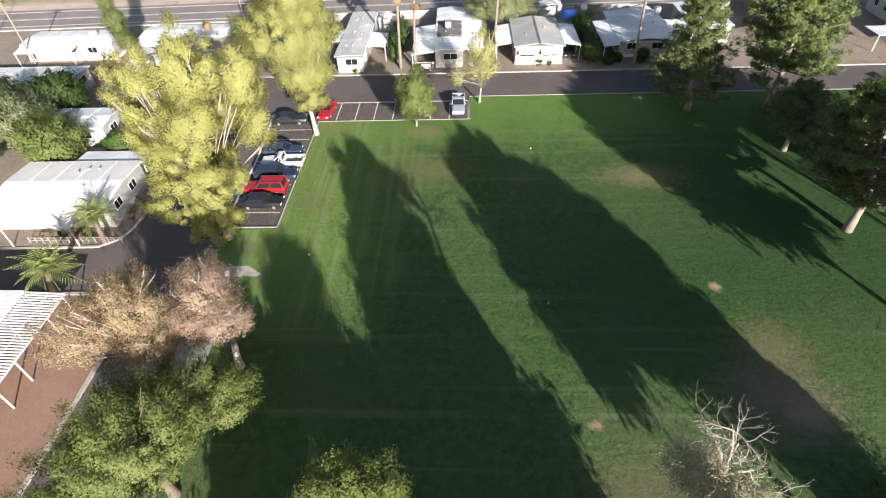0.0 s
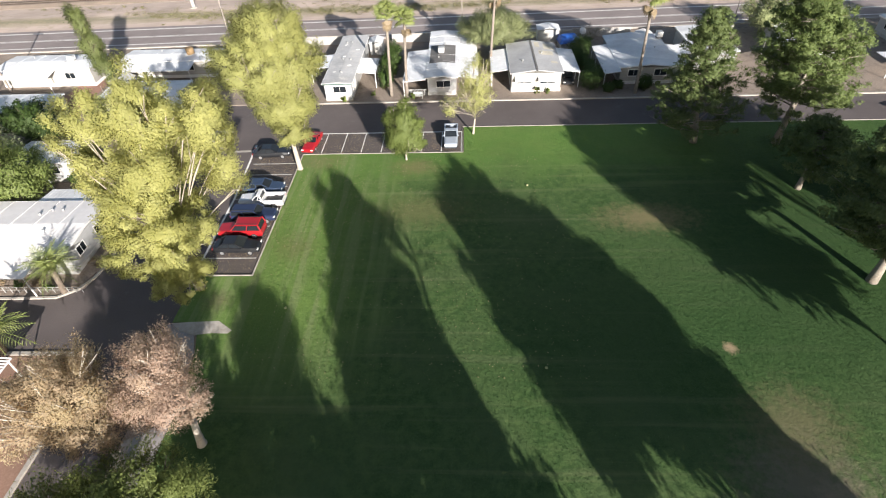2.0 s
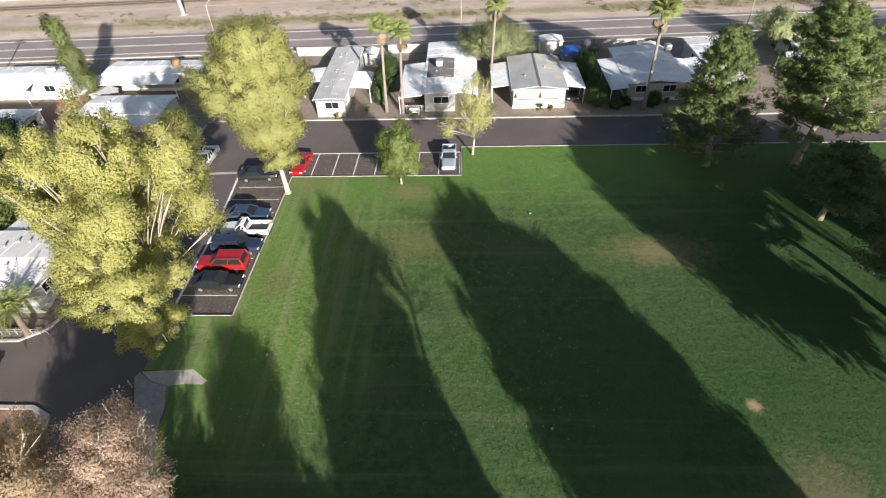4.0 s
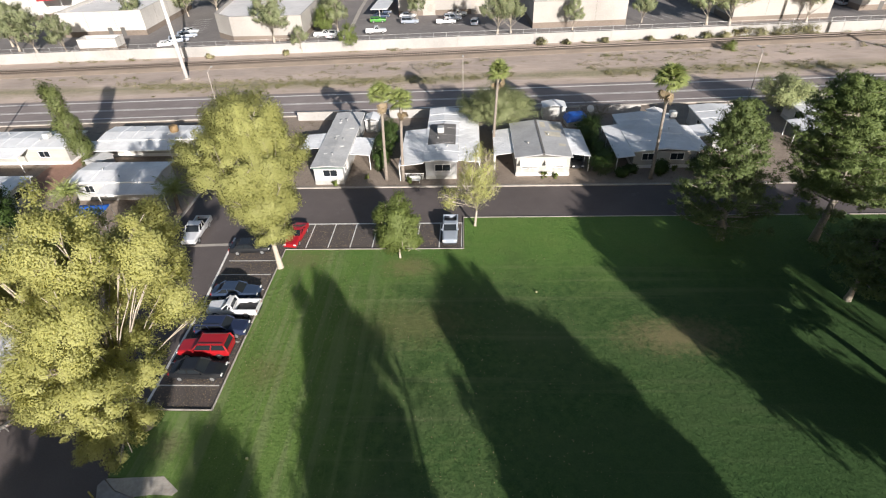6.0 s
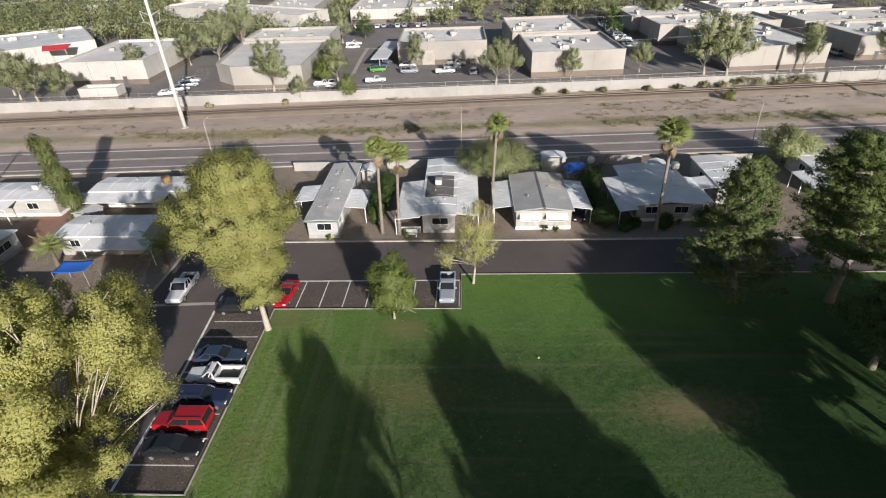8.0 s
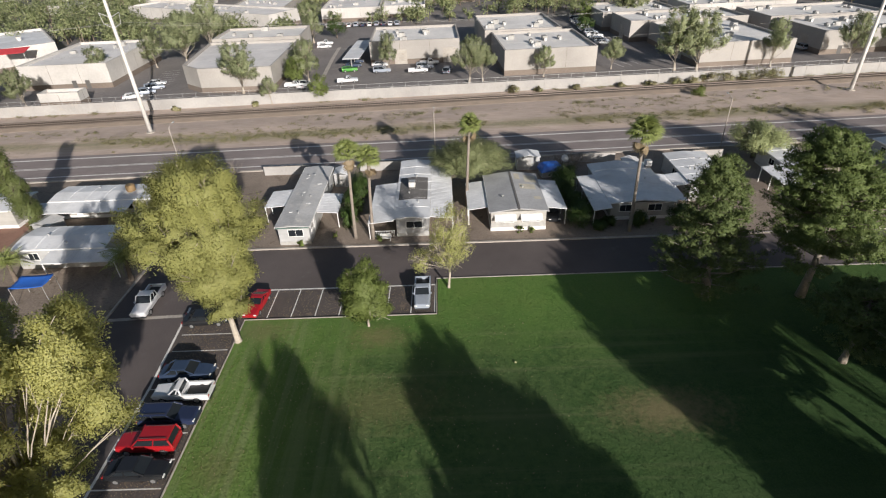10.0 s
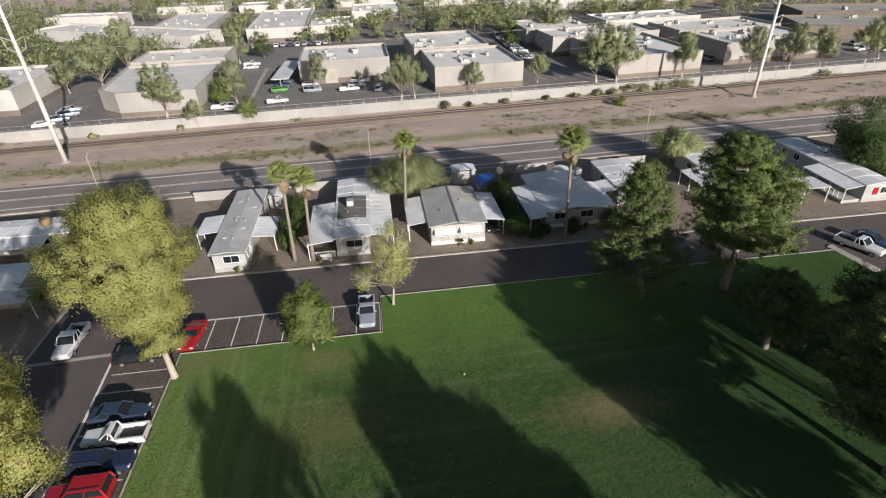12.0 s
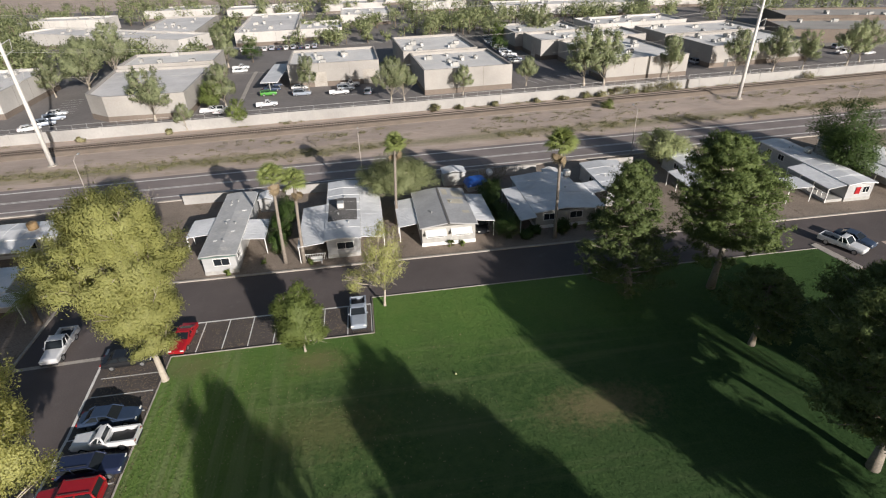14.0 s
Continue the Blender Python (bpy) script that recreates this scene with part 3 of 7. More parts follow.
bm = bmesh.new()
bmesh.ops.create_grid(bm, x_segments=40, y_segments=40, size=2500)
for v in bm.verts:
    v.co.z = -0.06
    v.co.y += 100
solo("ground", bm, DIRT, "bare dry desert soil around the park and the railway", "ground", "structure")

road = [(-30.9, -60), (-25.0, -60), (-25.0, 33.0), (-25.9, 36.4), (-25.9, 42.9), (-20.4, 42.9), (-20.4, 65.5), (0.55, 65.5), (0.55, 72.1), (150, 72.1), (150, 79.8), (-90, 79.8), (-90, 79.0),
        (-36.0, 79.0), (-36.0, 44.5), (-36.6, 41.2), (-38.6, 39.8), (-120, 38.6), (-120, 33.4), (-33.2, 33.4), (-31.4, 32.6), (-30.9, 31.0)]
solo("road", prism(road, -0.10, 0.0), ASPHALT, "dark asphalt park road with drifts of dust", "road", "structure")
solo("parking_bay_west", prism([(-26.3, 42.95), (-20.5, 42.95), (-20.5, 69.0), (-26.9, 69.0)], -0.02, 0.006), OLD_ASPHALT, "worn brown asphalt parking bays strewn with leaves", "parking lot", "structure")
solo("parking_bay_north", prism([(-20.5, 65.6), (0.45, 65.6), (0.45, 70.9), (-20.5, 70.9)], -0.02, 0.008), OLD_ASPHALT, "worn brown asphalt parking bays beside the lawn", "parking lot", "structure")

lawn = [(-21.8, -60), (75, -60), (75, 60), (60.4, 66.5), (58.9, 71.9), (0.75, 71.9), (0.75, 65.3), (-20.2, 65.3), (-20.2, 42.7), (-25.9, 42.7), (-25.9, 36.8), (-21.7, 36.7), (-20.4, 35.8), (-20.6, 35.55), (-21.8, 35.6), (-23.1, 35.4), (-22.45, 33.3), (-22.3, 31.6), (-21.8, 29.6)]
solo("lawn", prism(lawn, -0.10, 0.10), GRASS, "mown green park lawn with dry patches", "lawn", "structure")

bm = bmesh.new()
for x in [0.42 - 2.63 * i for i in range(8)]:
    strip(bm, [(x, 65.75), (x + 0.05, 70.75)], 0.12, 0.014)
strip(bm, [(-20.4, 70.85), (0.5, 70.85)], 0.22, 0.013)
for y in (45.45, 48.05, 50.65, 53.2, 55.75, 58.3, 60.85, 63.35):
    strip(bm, [(-26.35, y), (-20.7, y)], 0.12, 0.012)
strip(bm, [(-26.25, 43.1), (-26.4, 56), (-27.3, 68)], 0.25, 0.011)
solo("parking_lines", bm, LINE, "faded white painted parking bay lines", "road marking", "structure")
bm = bmesh.new()
strip(bm, [(-35.8, 66.2), (-27.2, 66.6)], 0.5, 0.009)
solo("concrete_gutter", bm, CONCRETE, "pale concrete gutter strip across the drive", "gutter", "structure")

bm = bmesh.new()
kerb_run(bm, [(-26.0, 42.85), (-20.3, 42.85), (-20.3, 54), (-20.3, 65.4), (-8, 65.4), (0.62, 65.4), (0.62, 72.0), (30, 72.0), (59.0, 72.0)])
solo("kerb_lawn", bm, CONCRETE, "pale concrete kerb along the lawn", "kerb", "structure")
bm = bmesh.new()
kerb_run(bm, [(150, 79.95), (60, 79.95), (-31, 79.95)], 0.35)
solo("kerb_north", bm, CONCRETE, "dusty concrete kerb along the homes", "kerb", "structure")
bm = bmesh.new()
kerb_run(bm, [(-36.1, 79.0), (-36.1, 60), (-36.1, 44.5), (-36.4, 42.6), (-37.2, 41.0), (-38.8, 39.95), (-60, 39.4), (-120, 38.75)], 0.3)
solo("kerb_west", bm, CONCRETE, "rounded concrete kerb at the road bend", "kerb", "structure")
bm = bmesh.new()
kerb_run(bm, [(-31.05, -60), (-31.05, 31.0), (-31.6, 32.5), (-33.2, 33.25), (-60, 33.25), (-120, 33.25)], 0.4)
solo("kerb_south_west", bm, CONCRETE, "pale concrete kerb beside red gravel", "kerb", "structure")

apron = [(-24.8, 35.78), (-23.25, 35.28), (-21.8, 35.5), (-20.35, 35.45), (-20.05, 35.8), (-21.6, 36.9), (-24.0, 36.78), (-25.98, 36.65)]
solo("path_apron", prism(apron, -0.1, 0.115), CONCRETE, "pale sunlit concrete apron pointing into the lawn", "path", "structure")
path = [(-26.3, 36.1), (-24.8, 32.9), (-24.1, 29.5), (-24.1, -60), (-21.85, -60), (-21.9, 29.6), (-22.4, 31.6), (-22.55, 33.3), (-23.27, 35.24), (-24.83, 35.74), (-26.05, 36.6)]
solo("footpath", prism(path, -0.1, 0.108), OLD_CONCRETE, "worn grey concrete footpath beside the drive", "path", "structure")
solo("red_yard", prism([(-31.25, -60), (-31.25, 31.0), (-33.4, 33.0), (-120, 33.0), (-120, -60)], -0.1, 0.06), RED_SOIL, "reddish gravel yard beside the awning", "yard", "structure")
solo("home_yards", prism([(-36.3, 80.15), (150, 80.15), (150, 113.2), (-36.3, 105.2)], -0.1, 0.03), YARD, "brown gravel yards between the mobile homes", "yard", "structure")
solo("west_yards", prism([(-36.3, 44.5), (-36.3, 105.2), (-130, 101.2), (-130, 39), (-39, 40.2), (-37.3, 41.3)], -0.1, 0.04), YARD, "dusty gravel yards between the mobile homes", "yard", "structure")
solo("terracotta_drive", prism([(-63.5, 77.6), (-58.2, 77.6), (-58.8, 90.5), (-63.5, 90.5)], -0.02, 0.055), TERRACOTTA, "reddish brown paved driveway between homes", "driveway", "structure")
solo("sidewalk_east", prism([(60.0, 66.4), (61.2, 66.9), (59.9, 73.2), (58.9, 72.9)], -0.05, 0.13), CONCRETE, "pale concrete sidewalk at the lawn's corner", "pavement", "structure")
solo("side_drive", prism([(61.2, 40), (68.5, 40), (68.5, 72.3), (59.9, 72.3), (61.2, 66.9)], -0.05, 0.104), ASPHALT, "dark asphalt side drive beside the lawn", "road", "structure")

bm = bmesh.new()
XS = [-400 + 20 * i for i in range(46)]
strip(bm, [(x, avenue_y(x)) for x in XS], 11.6, 0.0)
solo("avenue", bm, AVENUE, "broad brownish asphalt avenue with worn lanes", "road", "structure")
bm = bmesh.new()
for off, w in ((4.3, 0.42), (-4.1, 0.34), (0.12, 0.2), (-0.12 - 0.2, 0.2)):
    strip(bm, [(x, avenue_y(x) + off) for x in XS], w, 0.012)
solo("avenue_lines", bm, LINE, "white painted lane lines on the avenue", "road marking", "structure")
bm = bmesh.new()
kerb_run(bm, [(x, avenue_y(x) - 6.0) for x in XS], 0.5)
solo("kerb_avenue", bm, CONCRETE, "pale kerb on the near side of the avenue", "kerb", "structure")

bm = bmesh.new()
rings = []
for x in XS:
    y = rail_y(x)
    rings.append([Vector((x, y + a, z)) for a, z in ((-3.4, -0.3), (3.4, -0.3), (3.2, -0.02), (1.9, 0.42), (-1.9, 0.42), (-3.2, -0.02))])
loft(bm, rings)
solo("track_bed", bm, BALLAST, "brown gravel ballast of the railway track", "track bed", "structure")
track = thing("railway_track", 0, 0, 0, 0, "single rusty railway track on timber sleepers", "railway track", "", "structure")
for off in (-0.72, 0.72):
    bm = bmesh.new()
    rings = [[Vector((x, rail_y(x) + off + a, z)) for a, z in ((-0.06, 0.50), (0.06, 0.50), (0.03, 0.68), (-0.03, 0.68))] for x in XS]
    loft(bm, rings)
    part("rail", bm, RUST_RAIL, track)
bm = bmesh.new()
rng = np.random.default_rng(5)
for i in range(int(330 / 0.62)):
    x = -150 + 0.62 * i
    add_box(bm, -0.13, 0.13, -1.35, 1.35, 0, 0.12, pose(x, rail_y(x), 0.42, 0, 0, 4.2 + rng.normal(0, 1.0)))
tagged(part("sleepers", bm, TIMBER, track), kind="stuff")

# dusty path and a bank on the railway land
bm = bmesh.new()
rng = np.random.default_rng(8)
XB = [-200 + 4 * i for i in range(120)]
rows = []
for x in XB:
    y0, y1 = avenue_y(x) + 7.5, rail_y(x) - 4.2
    row = []
    for j in range(9):
        f = j / 8
        row.append(bm.verts.new((x, y0 + (y1 - y0) * f, -0.055 + 0.42 * math.sin(math.pi * f) ** 2 * (0.6 + 0.6 * noise.noise((x * 0.05, f * 3, 2)))  + (0.12 * noise.noise((x * 0.3, f * 6, 7)) if 0 < j < 8 else 0))))
    rows.append(row)
for a, b in zip(rows, rows[1:]):
    for j in range(8):
        bm.faces.new((a[j], b[j], b[j + 1], a[j + 1]))
solo("dirt_bank", bm, DIRT, "low uneven bank of bare soil beside the track", "bank", "structure", True)

# boundary wall of the business park
wall = thing("boundary_wall", 0, 0, 0, 0, "long pale painted block wall with a wire fence on top", "wall", "", "structure")
ANG = math.degrees(math.atan(0.0545))
panel_mesh, cap_mesh, post_mesh = None, None, None
for i in range(36):
    x = -148 + 9.2 * i
    m = pose(x, wall_y(x), 0, 0, 0, ANG)
    if panel_mesh is None:
        panel_mesh = finish("panel", box(0, 9.19, -0.1, 0.1, -0.3, 2.3, 0.015), BLOCK)
        cap_mesh = finish("pilaster", box(-0.22, 0.22, -0.16, 0.16, -0.3, 2.42, 0.02), BLOCK)
    for nm, me in (("panel", panel_mesh), ("pilaster", cap_mesh)):
        ob = new(nm, me)
        ob.parent, ob.matrix_basis = wall, m
bm = bmesh.new()
for i in range(140):
    x = -150 + 3.05 * i
    cylinder(bm, x, wall_y(x) + 0.2, 2.1, 3.35, 0.035, 5)
for z in (2.5, 3.3):
    tube(bm, [(-150, wall_y(-150) + 0.2, z), (275, wall_y(275) + 0.2, z)], [0.03, 0.03], 5)
part("fence_rail", bm, STEEL, wall, "thin galvanised fence posts and rails")
solo("business_lot", prism([(-320, wall_y(-320) + 0.15), (380, wall_y(380) + 0.15), (380, 420), (-320, 420)], -0.2, -0.01), LOT, "grey asphalt yards around the warehouses", "parking lot", "structure")


# ---- builders of things ----
def gable_roof(x0, x1, y0, y1, z, rise, along, thick=0.14):
    """A shallow gabled roof slab; 'along' is the axis of its ridge."""
    bm = bmesh.new()
    if along == "y":
        xm = (x0 + x1) / 2
        prof = [(x0, z), (xm, z + rise), (x1, z), (x1, z + thick), (xm, z + rise + thick), (x0, z + thick)]
        loft(bm, [[Vector((a, y, b)) for a, b in prof] for y in (y0, y1)])
    else:
        ym = (y0 + y1) / 2
        prof = [(y0, z), (ym, z + rise), (y1, z), (y1, z + thick), (ym, z + rise + thick), (y0, z + thick)]
        loft(bm, [[Vector((x, a, b)) for a, b in prof] for x in (x1, x0)])
    return bm


def add_window(parent, face, a, z, w, h, at, out=1):
    """A framed window on a wall: face 'x' or 'y' is the wall's normal, a its middle along the wall."""
    def place(bm, a0, a1, z0, z1, d0, d1):
        if face == "y":
            add_box(bm, a0, a1, min(at + out * d0, at + out * d1), max(at + out * d0, at + out * d1), z0, z1)
        else:
            add_box(bm, min(at + out * d0, at + out * d1), max(at + out * d0, at + out * d1), a0, a1, z0, z1)
    bm = bmesh.new()
    t = 0.07
    place(bm, a - w / 2 - t, a + w / 2 + t, z + h, z + h + t, -0.02, 0.06)
    place(bm, a - w / 2 - t, a + w / 2 + t, z - t, z, -0.02, 0.08)
    for s in (-w / 2 - t, w / 2, -t / 4):
        k = t if s != -t / 4 else t / 2
        place(bm, a + s, a + s + k, z, z + h, -0.02, 0.05)
    win = part("window", bm, TRIM, parent)
    bm = bmesh.new()
    place(bm, a - w / 2, a + w / 2, z, z + h, 0.002, 0.02)
    part("pane", bm, GLASS, win, "dark window glass")
    return win


def add_door(parent, face, a, at, out, z=0.45, w=0.9, h=2.0, mat=None):
    bm = bmesh.new()
    d0, d1 = sorted((at - out * 0.02, at + out * 0.05))
    if face == "y":
        add_box(bm, a - w / 2, a + w / 2, d0, d1, z, z + h)
    else:
        add_box(bm, d0, d1, a - w / 2, a + w / 2, z, z + h)
    return part("door", bm, mat or TRIM, parent, "plain door")


def canopy(parent, x0, x1, y0, y1, z0, z1, slope="x", mat=None, posts=True, ribs=True):
    """A carport or porch roof of ribbed metal sheet on thin posts; z0 at x0 (or y0), z1 at the far side."""
    bm = bmesh.new()
    t = 0.09
    if slope == "x":
        loft(bm, [[Vector((x0, y, z0)), Vector((x1, y, z1)), Vector((x1, y, z1 + t)), Vector((x0, y, z0 + t))] for y in (y0, y1)])
    else:
        loft(bm, [[Vector((x, y0, z0)), Vector((x, y1, z1)), Vector((x, y1, z1 + t)), Vector((x, y0, z0 + t))] for x in (x1, x0)])
    if ribs:
        n = int(((y1 - y0) if slope == "x" else (x1 - x0)) / 0.45)
        for i in range(1, n):
            f = i / n
            if slope == "x":
                y = y0 + (y1 - y0) * f
                loft(bm, [[Vector((xx, y - 0.025, zz + t - 0.005)), Vector((xx, y + 0.025, zz + t - 0.005)), Vector((xx, y + 0.012, zz + t + 0.014)), Vector((xx, y - 0.012, zz + t + 0.014))] for xx, zz in ((x0, z0), (x1, z1))])
            else:
                x = x0 + (x1 - x0) * f
                loft(bm, [[Vector((x + 0.025, yy, zz + t - 0.005)), Vector((x - 0.025, yy, zz + t - 0.005)), Vector((x - 0.012, yy, zz + t + 0.014)), Vector((x + 0.012, yy, zz + t + 0.014))] for yy, zz in ((y0, z0), (y1, z1))])
    c = part("canopy", bm, mat or METAL_ROOF, parent, "ribbed white metal canopy")
    if posts:
        xs = (x0 + 0.15, x1 - 0.15)
        for x in xs if slope == "y" else ((x0 + 0.12,) if z0 < z1 else (x1 - 0.12,)):
            ys = [y0 + 0.15 + (y1 - y0 - 0.3) * k / max(1, round((y1 - y0) / 3.2)) for k in range(round((y1 - y0) / 3.2) + 1)] if slope == "x" else [y0 + 0.12]
            for y in ys:
                zt = min(z0, z1) + 0.02
                bm = bmesh.new()
                add_box(bm, x - 0.05, x + 0.05, y - 0.05, y + 0.05, 0.02, zt)
                part("post", bm, TRIM, c)
    return c


def vent(parent, x, y, z, r=0.13, h=0.18):
    bm = bmesh.new()
    cylinder(bm, x, y, z - 0.1, z + h, r * 0.6, 8)
    cylinder(bm, x, y, z + h, z + h + 0.1, r, 8)
    return part("roof_vent", bm, STEEL, parent)


def mobile_home(x0, x1, y0, y1, label, h=2.85, along="y", roof=None, walls=None, rise=0.35, windows=(), door=None, vents=3, skirt_h=0.55, seed=1, seam=True):
    """A single- or double-wide home on a skirted base. windows: rows of (face, side, middle, width)."""
    roof, walls = roof or METAL_ROOF, walls or SIDING
    home = thing("mobile_home", 0, 0, 0, 0, label, "house", "mobile homes")
    part("wall", box(x0, x1, y0, y1, 0.0, h, 0.02), walls, home)
    part("skirting", box(x0 - 0.03, x1 + 0.03, y0 - 0.03, y1 + 0.03, 0.0, skirt_h), SKIRT if walls is not CREAM else TRIM, home)
    r = part("roof", gable_roof(x0 - 0.25, x1 + 0.25, y0 - 0.3, y1 + 0.25, h + 0.005, rise, along), roof, home)
    for a, b, c, d in ((x0 - 0.28, x0 - 0.25, y0 - 0.3, y1 + 0.25), (x1 + 0.25, x1 + 0.28, y0 - 0.3, y1 + 0.25)) if along == "y" else ((x0 - 0.25, x1 + 0.25, y0 - 0.33, y0 - 0.3), (x0 - 0.25, x1 + 0.25, y1 + 0.25, y1 + 0.28)):
        part("gutter", box(a, b, c, d, h - 0.05, h + 0.15), TRIM, r)
    if seam:
        n = int(((y1 - y0) if along == "y" else (x1 - x0)) / 2.4)
        for i in range(1, n):
            bm = bmesh.new()
            f = i / n
            if along == "y":
                y, xm = y0 + (y1 - y0) * f, (x0 + x1) / 2
                for xa, xb, za, zb in ((x0 - 0.25, xm, h, h + rise), (xm, x1 + 0.25, h + rise, h)):
                    loft(bm, [[Vector((xx, y - 0.03, zz + 0.14)), Vector((xx, y + 0.03, zz + 0.14)), Vector((xx, y, zz + 0.185))] for xx, zz in ((xa, za), (xb, zb))])
            else:
                x, ym = x0 + (x1 - x0) * f, (y0 + y1) / 2
                for ya, yb, za, zb in ((y0 - 0.3, ym, h, h + rise), (ym, y1 + 0.25, h + rise, h)):
                    loft(bm, [[Vector((x + 0.03, yy, zz + 0.14)), Vector((x - 0.03, yy, zz + 0.14)), Vector((x, yy, zz + 0.185))] for yy, zz in ((ya, za), (yb, zb))])
            part("seam", bm, roof, r)
    for face, side, a, w in windows:
        at = {("y", -1): y0, ("y", 1): y1, ("x", -1): x0, ("x", 1): x1}[(face, side)]
        add_window(home, face, a, 1.35, w, 0.95, at, side)
    if door:
        face, side, a = door
        at = {("y", -1): y0, ("y", 1): y1, ("x", -1): x0, ("x", 1): x1}[(face, side)]
        add_door(home, face, a, at, side)
    rng = np.random.default_rng(seed)
    for _ in range(vents):
        fx, fy = rng.uniform(0.2, 0.8), rng.uniform(0.15, 0.85)
        px, py = x0 + (x1 - x0) * fx, y0 + (y1 - y0) * fy
        k = 1 - abs(2 * (fx if along == "y" else fy) - 1)
        vent(home, px, py, h + 0.14 + rise * k)
    return home


def cooler(x, y, z, s=0.9, label="boxy grey evaporative cooler on a roof"):
    """A roof cooler: box with louvred sides on a low stand."""
    t = thing("roof_cooler", x, y, z, 0, label, "cooler", "roof coolers")
    part("case", box(-s / 2, s / 2, -s / 2, s / 2, 0.12, 0.12 + s * 0.85, 0.03), STEEL, t)
    bm = bmesh.new()
    for i in range(5):
        zz = 0.25 + i * s * 0.12
        add_box(bm, -s / 2 - 0.02, s / 2 + 0.02, -s * 0.4, s * 0.4, zz, zz + 0.05)
        add_box(bm, -s * 0.4, s * 0.4, -s / 2 - 0.02, s / 2 + 0.02, zz, zz + 0.05)
    part("louvre", bm, TRIM, t)
    part("stand", box(-s * 0.42, s * 0.42, -s * 0.42, s * 0.42, -0.15, 0.12), DARK_TRIM, t)
    return t


def warehouse(x, y, w, d, h, label, rz=3.1, walls=None, band=None, roof=None, units=6, doors=(), seed=1, outline=None, bays=0):
    """A flat-roofed tilt-up building; (x, y) is its front left corner. outline: its own plan, if it is no rectangle."""
    walls, band, roof = walls or STUCCO, band or STUCCO_BAND, roof or ROOF_PALE
    b = thing("warehouse", x, y, 0, rz, label, "warehouse", "business park buildings")
    plan = outline or [(0, 0), (w, 0), (w, d), (0, d)]
    k = len(plan)
    cx, cy = sum(p[0] for p in plan) / k, sum(p[1] for p in plan) / k

    def inset(s):
        pts = []
        for i in range(k):
            p0, p1, p2 = Vector(plan[i - 1]), Vector(plan[i]), Vector(plan[(i + 1) % k])
            e1, e2 = (p1 - p0).normalized(), (p2 - p1).normalized()
            n1, n2 = Vector((-e1.y, e1.x)), Vector((-e2.y, e2.x))
            m = (n1 + n2)
            pts.append(p1 + m * (s / max(0.3, 1 + n1.dot(n2))))
        return pts
    bm = bmesh.new()
    inner = inset(0.3)
    o0, o1 = [bm.verts.new((p[0], p[1], -0.1)) for p in plan], [bm.verts.new((p[0], p[1], h)) for p in plan]
    i1, i0 = [bm.verts.new((p.x, p.y, h)) for p in inner], [bm.verts.new((p.x, p.y, h - 0.9)) for p in inner]
    for i in range(k):
        j = (i + 1) % k
        for q in ((o0[i], o0[j], o1[j], o1[i]), (o1[i], o1[j], i1[j], i1[i]), (i1[i], i1[j], i0[j], i0[i])):
            bm.faces.new(q)
    shell = part("wall", bm, walls, b)
    part("roof", prism([(p.x, p.y) for p in inset(0.28)], h - 1.0, h - 0.62), roof, b)
    cop_o, cop_i = inset(-0.05), inset(0.36)
    bm = bmesh.new()
    lo = [[bm.verts.new((p.x, p.y, z)) for p in ring] for ring, z in ((cop_o, h + 0.003), (cop_o, h + 0.09), (cop_i, h + 0.09), (cop_i, h + 0.003))]
    for r1, r2 in zip(lo, lo[1:] + lo[:1]):
        for i in range(k):
            j = (i + 1) % k
            bm.faces.new((r1[i], r1[j], r2[j], r2[i]))
    part("coping", bm, walls, b)
    if band:
        bz, bo = 1.35, inset(-0.03)
        bm = bmesh.new()
        r0, r1, r2 = [[bm.verts.new((p[0], p[1], z)) for p in ring] for ring, z in (([(q.x, q.y) for q in bo], -0.1), ([(q.x, q.y) for q in bo], bz), (plan, bz))]
        for i in range(k):
            j = (i + 1) % k
            bm.faces.new((r0[i], r0[j], r1[j], r1[i]))
            bm.faces.new((r1[i], r1[j], r2[j], r2[i]))
        part("base_band", bm, band, b, "darker painted band round the base")
    for face, a, dw, dh in doors:
        bm = bmesh.new()
        if face == "front":
            add_box(bm, a, a + dw, -0.06, 0.02, -0.05, dh)
        elif face == "right":
            add_box(bm, w - 0.02, w + 0.06, a, a + dw, -0.05, dh)
        else:
            add_box(bm, -0.06, 0.02, a, a + dw, -0.05, dh)
        dd = part("door", bm, DARK_TRIM if dh < 2.5 else CONCRETE, b, "ribbed roller door" if dh > 2.5 else "dark glazed door")
        if dh > 2.5:
            bm = bmesh.new()
            for i in range(int(dh / 0.5)):
                z = 0.2 + 0.5 * i
                if face == "front":
                    add_box(bm, a + 0.05, a + dw - 0.05, -0.09, -0.05, z, z + 0.06)
                elif face == "right":
                    add_box(bm, w + 0.05, w + 0.09, a + 0.05, a + dw - 0.05, z, z + 0.06)
                else:
                    add_box(bm, -0.09, -0.05, a + 0.05, a + dw - 0.05, z, z + 0.06)
            part("rib", bm, SKIRT, dd)
    if not outline:
        n, k2 = max(2, int(w / 7.5)), max(2, int(d / 7.5))
        for i in range(1, n):
            part("panel_joint", box(w * i / n - 0.03, w * i / n + 0.03, -0.012, 0.05, 1.36, h), band or SKIRT, b)
        for i in range(1, k2):
            for x0, x1 in ((w - 0.05, w + 0.012), (-0.012, 0.05)):
                part("panel_joint", box(x0, x1, d * i / k2 - 0.03, d * i / k2 + 0.03, 1.36, h), band or SKIRT, b)
    rng = np.random.default_rng(seed)
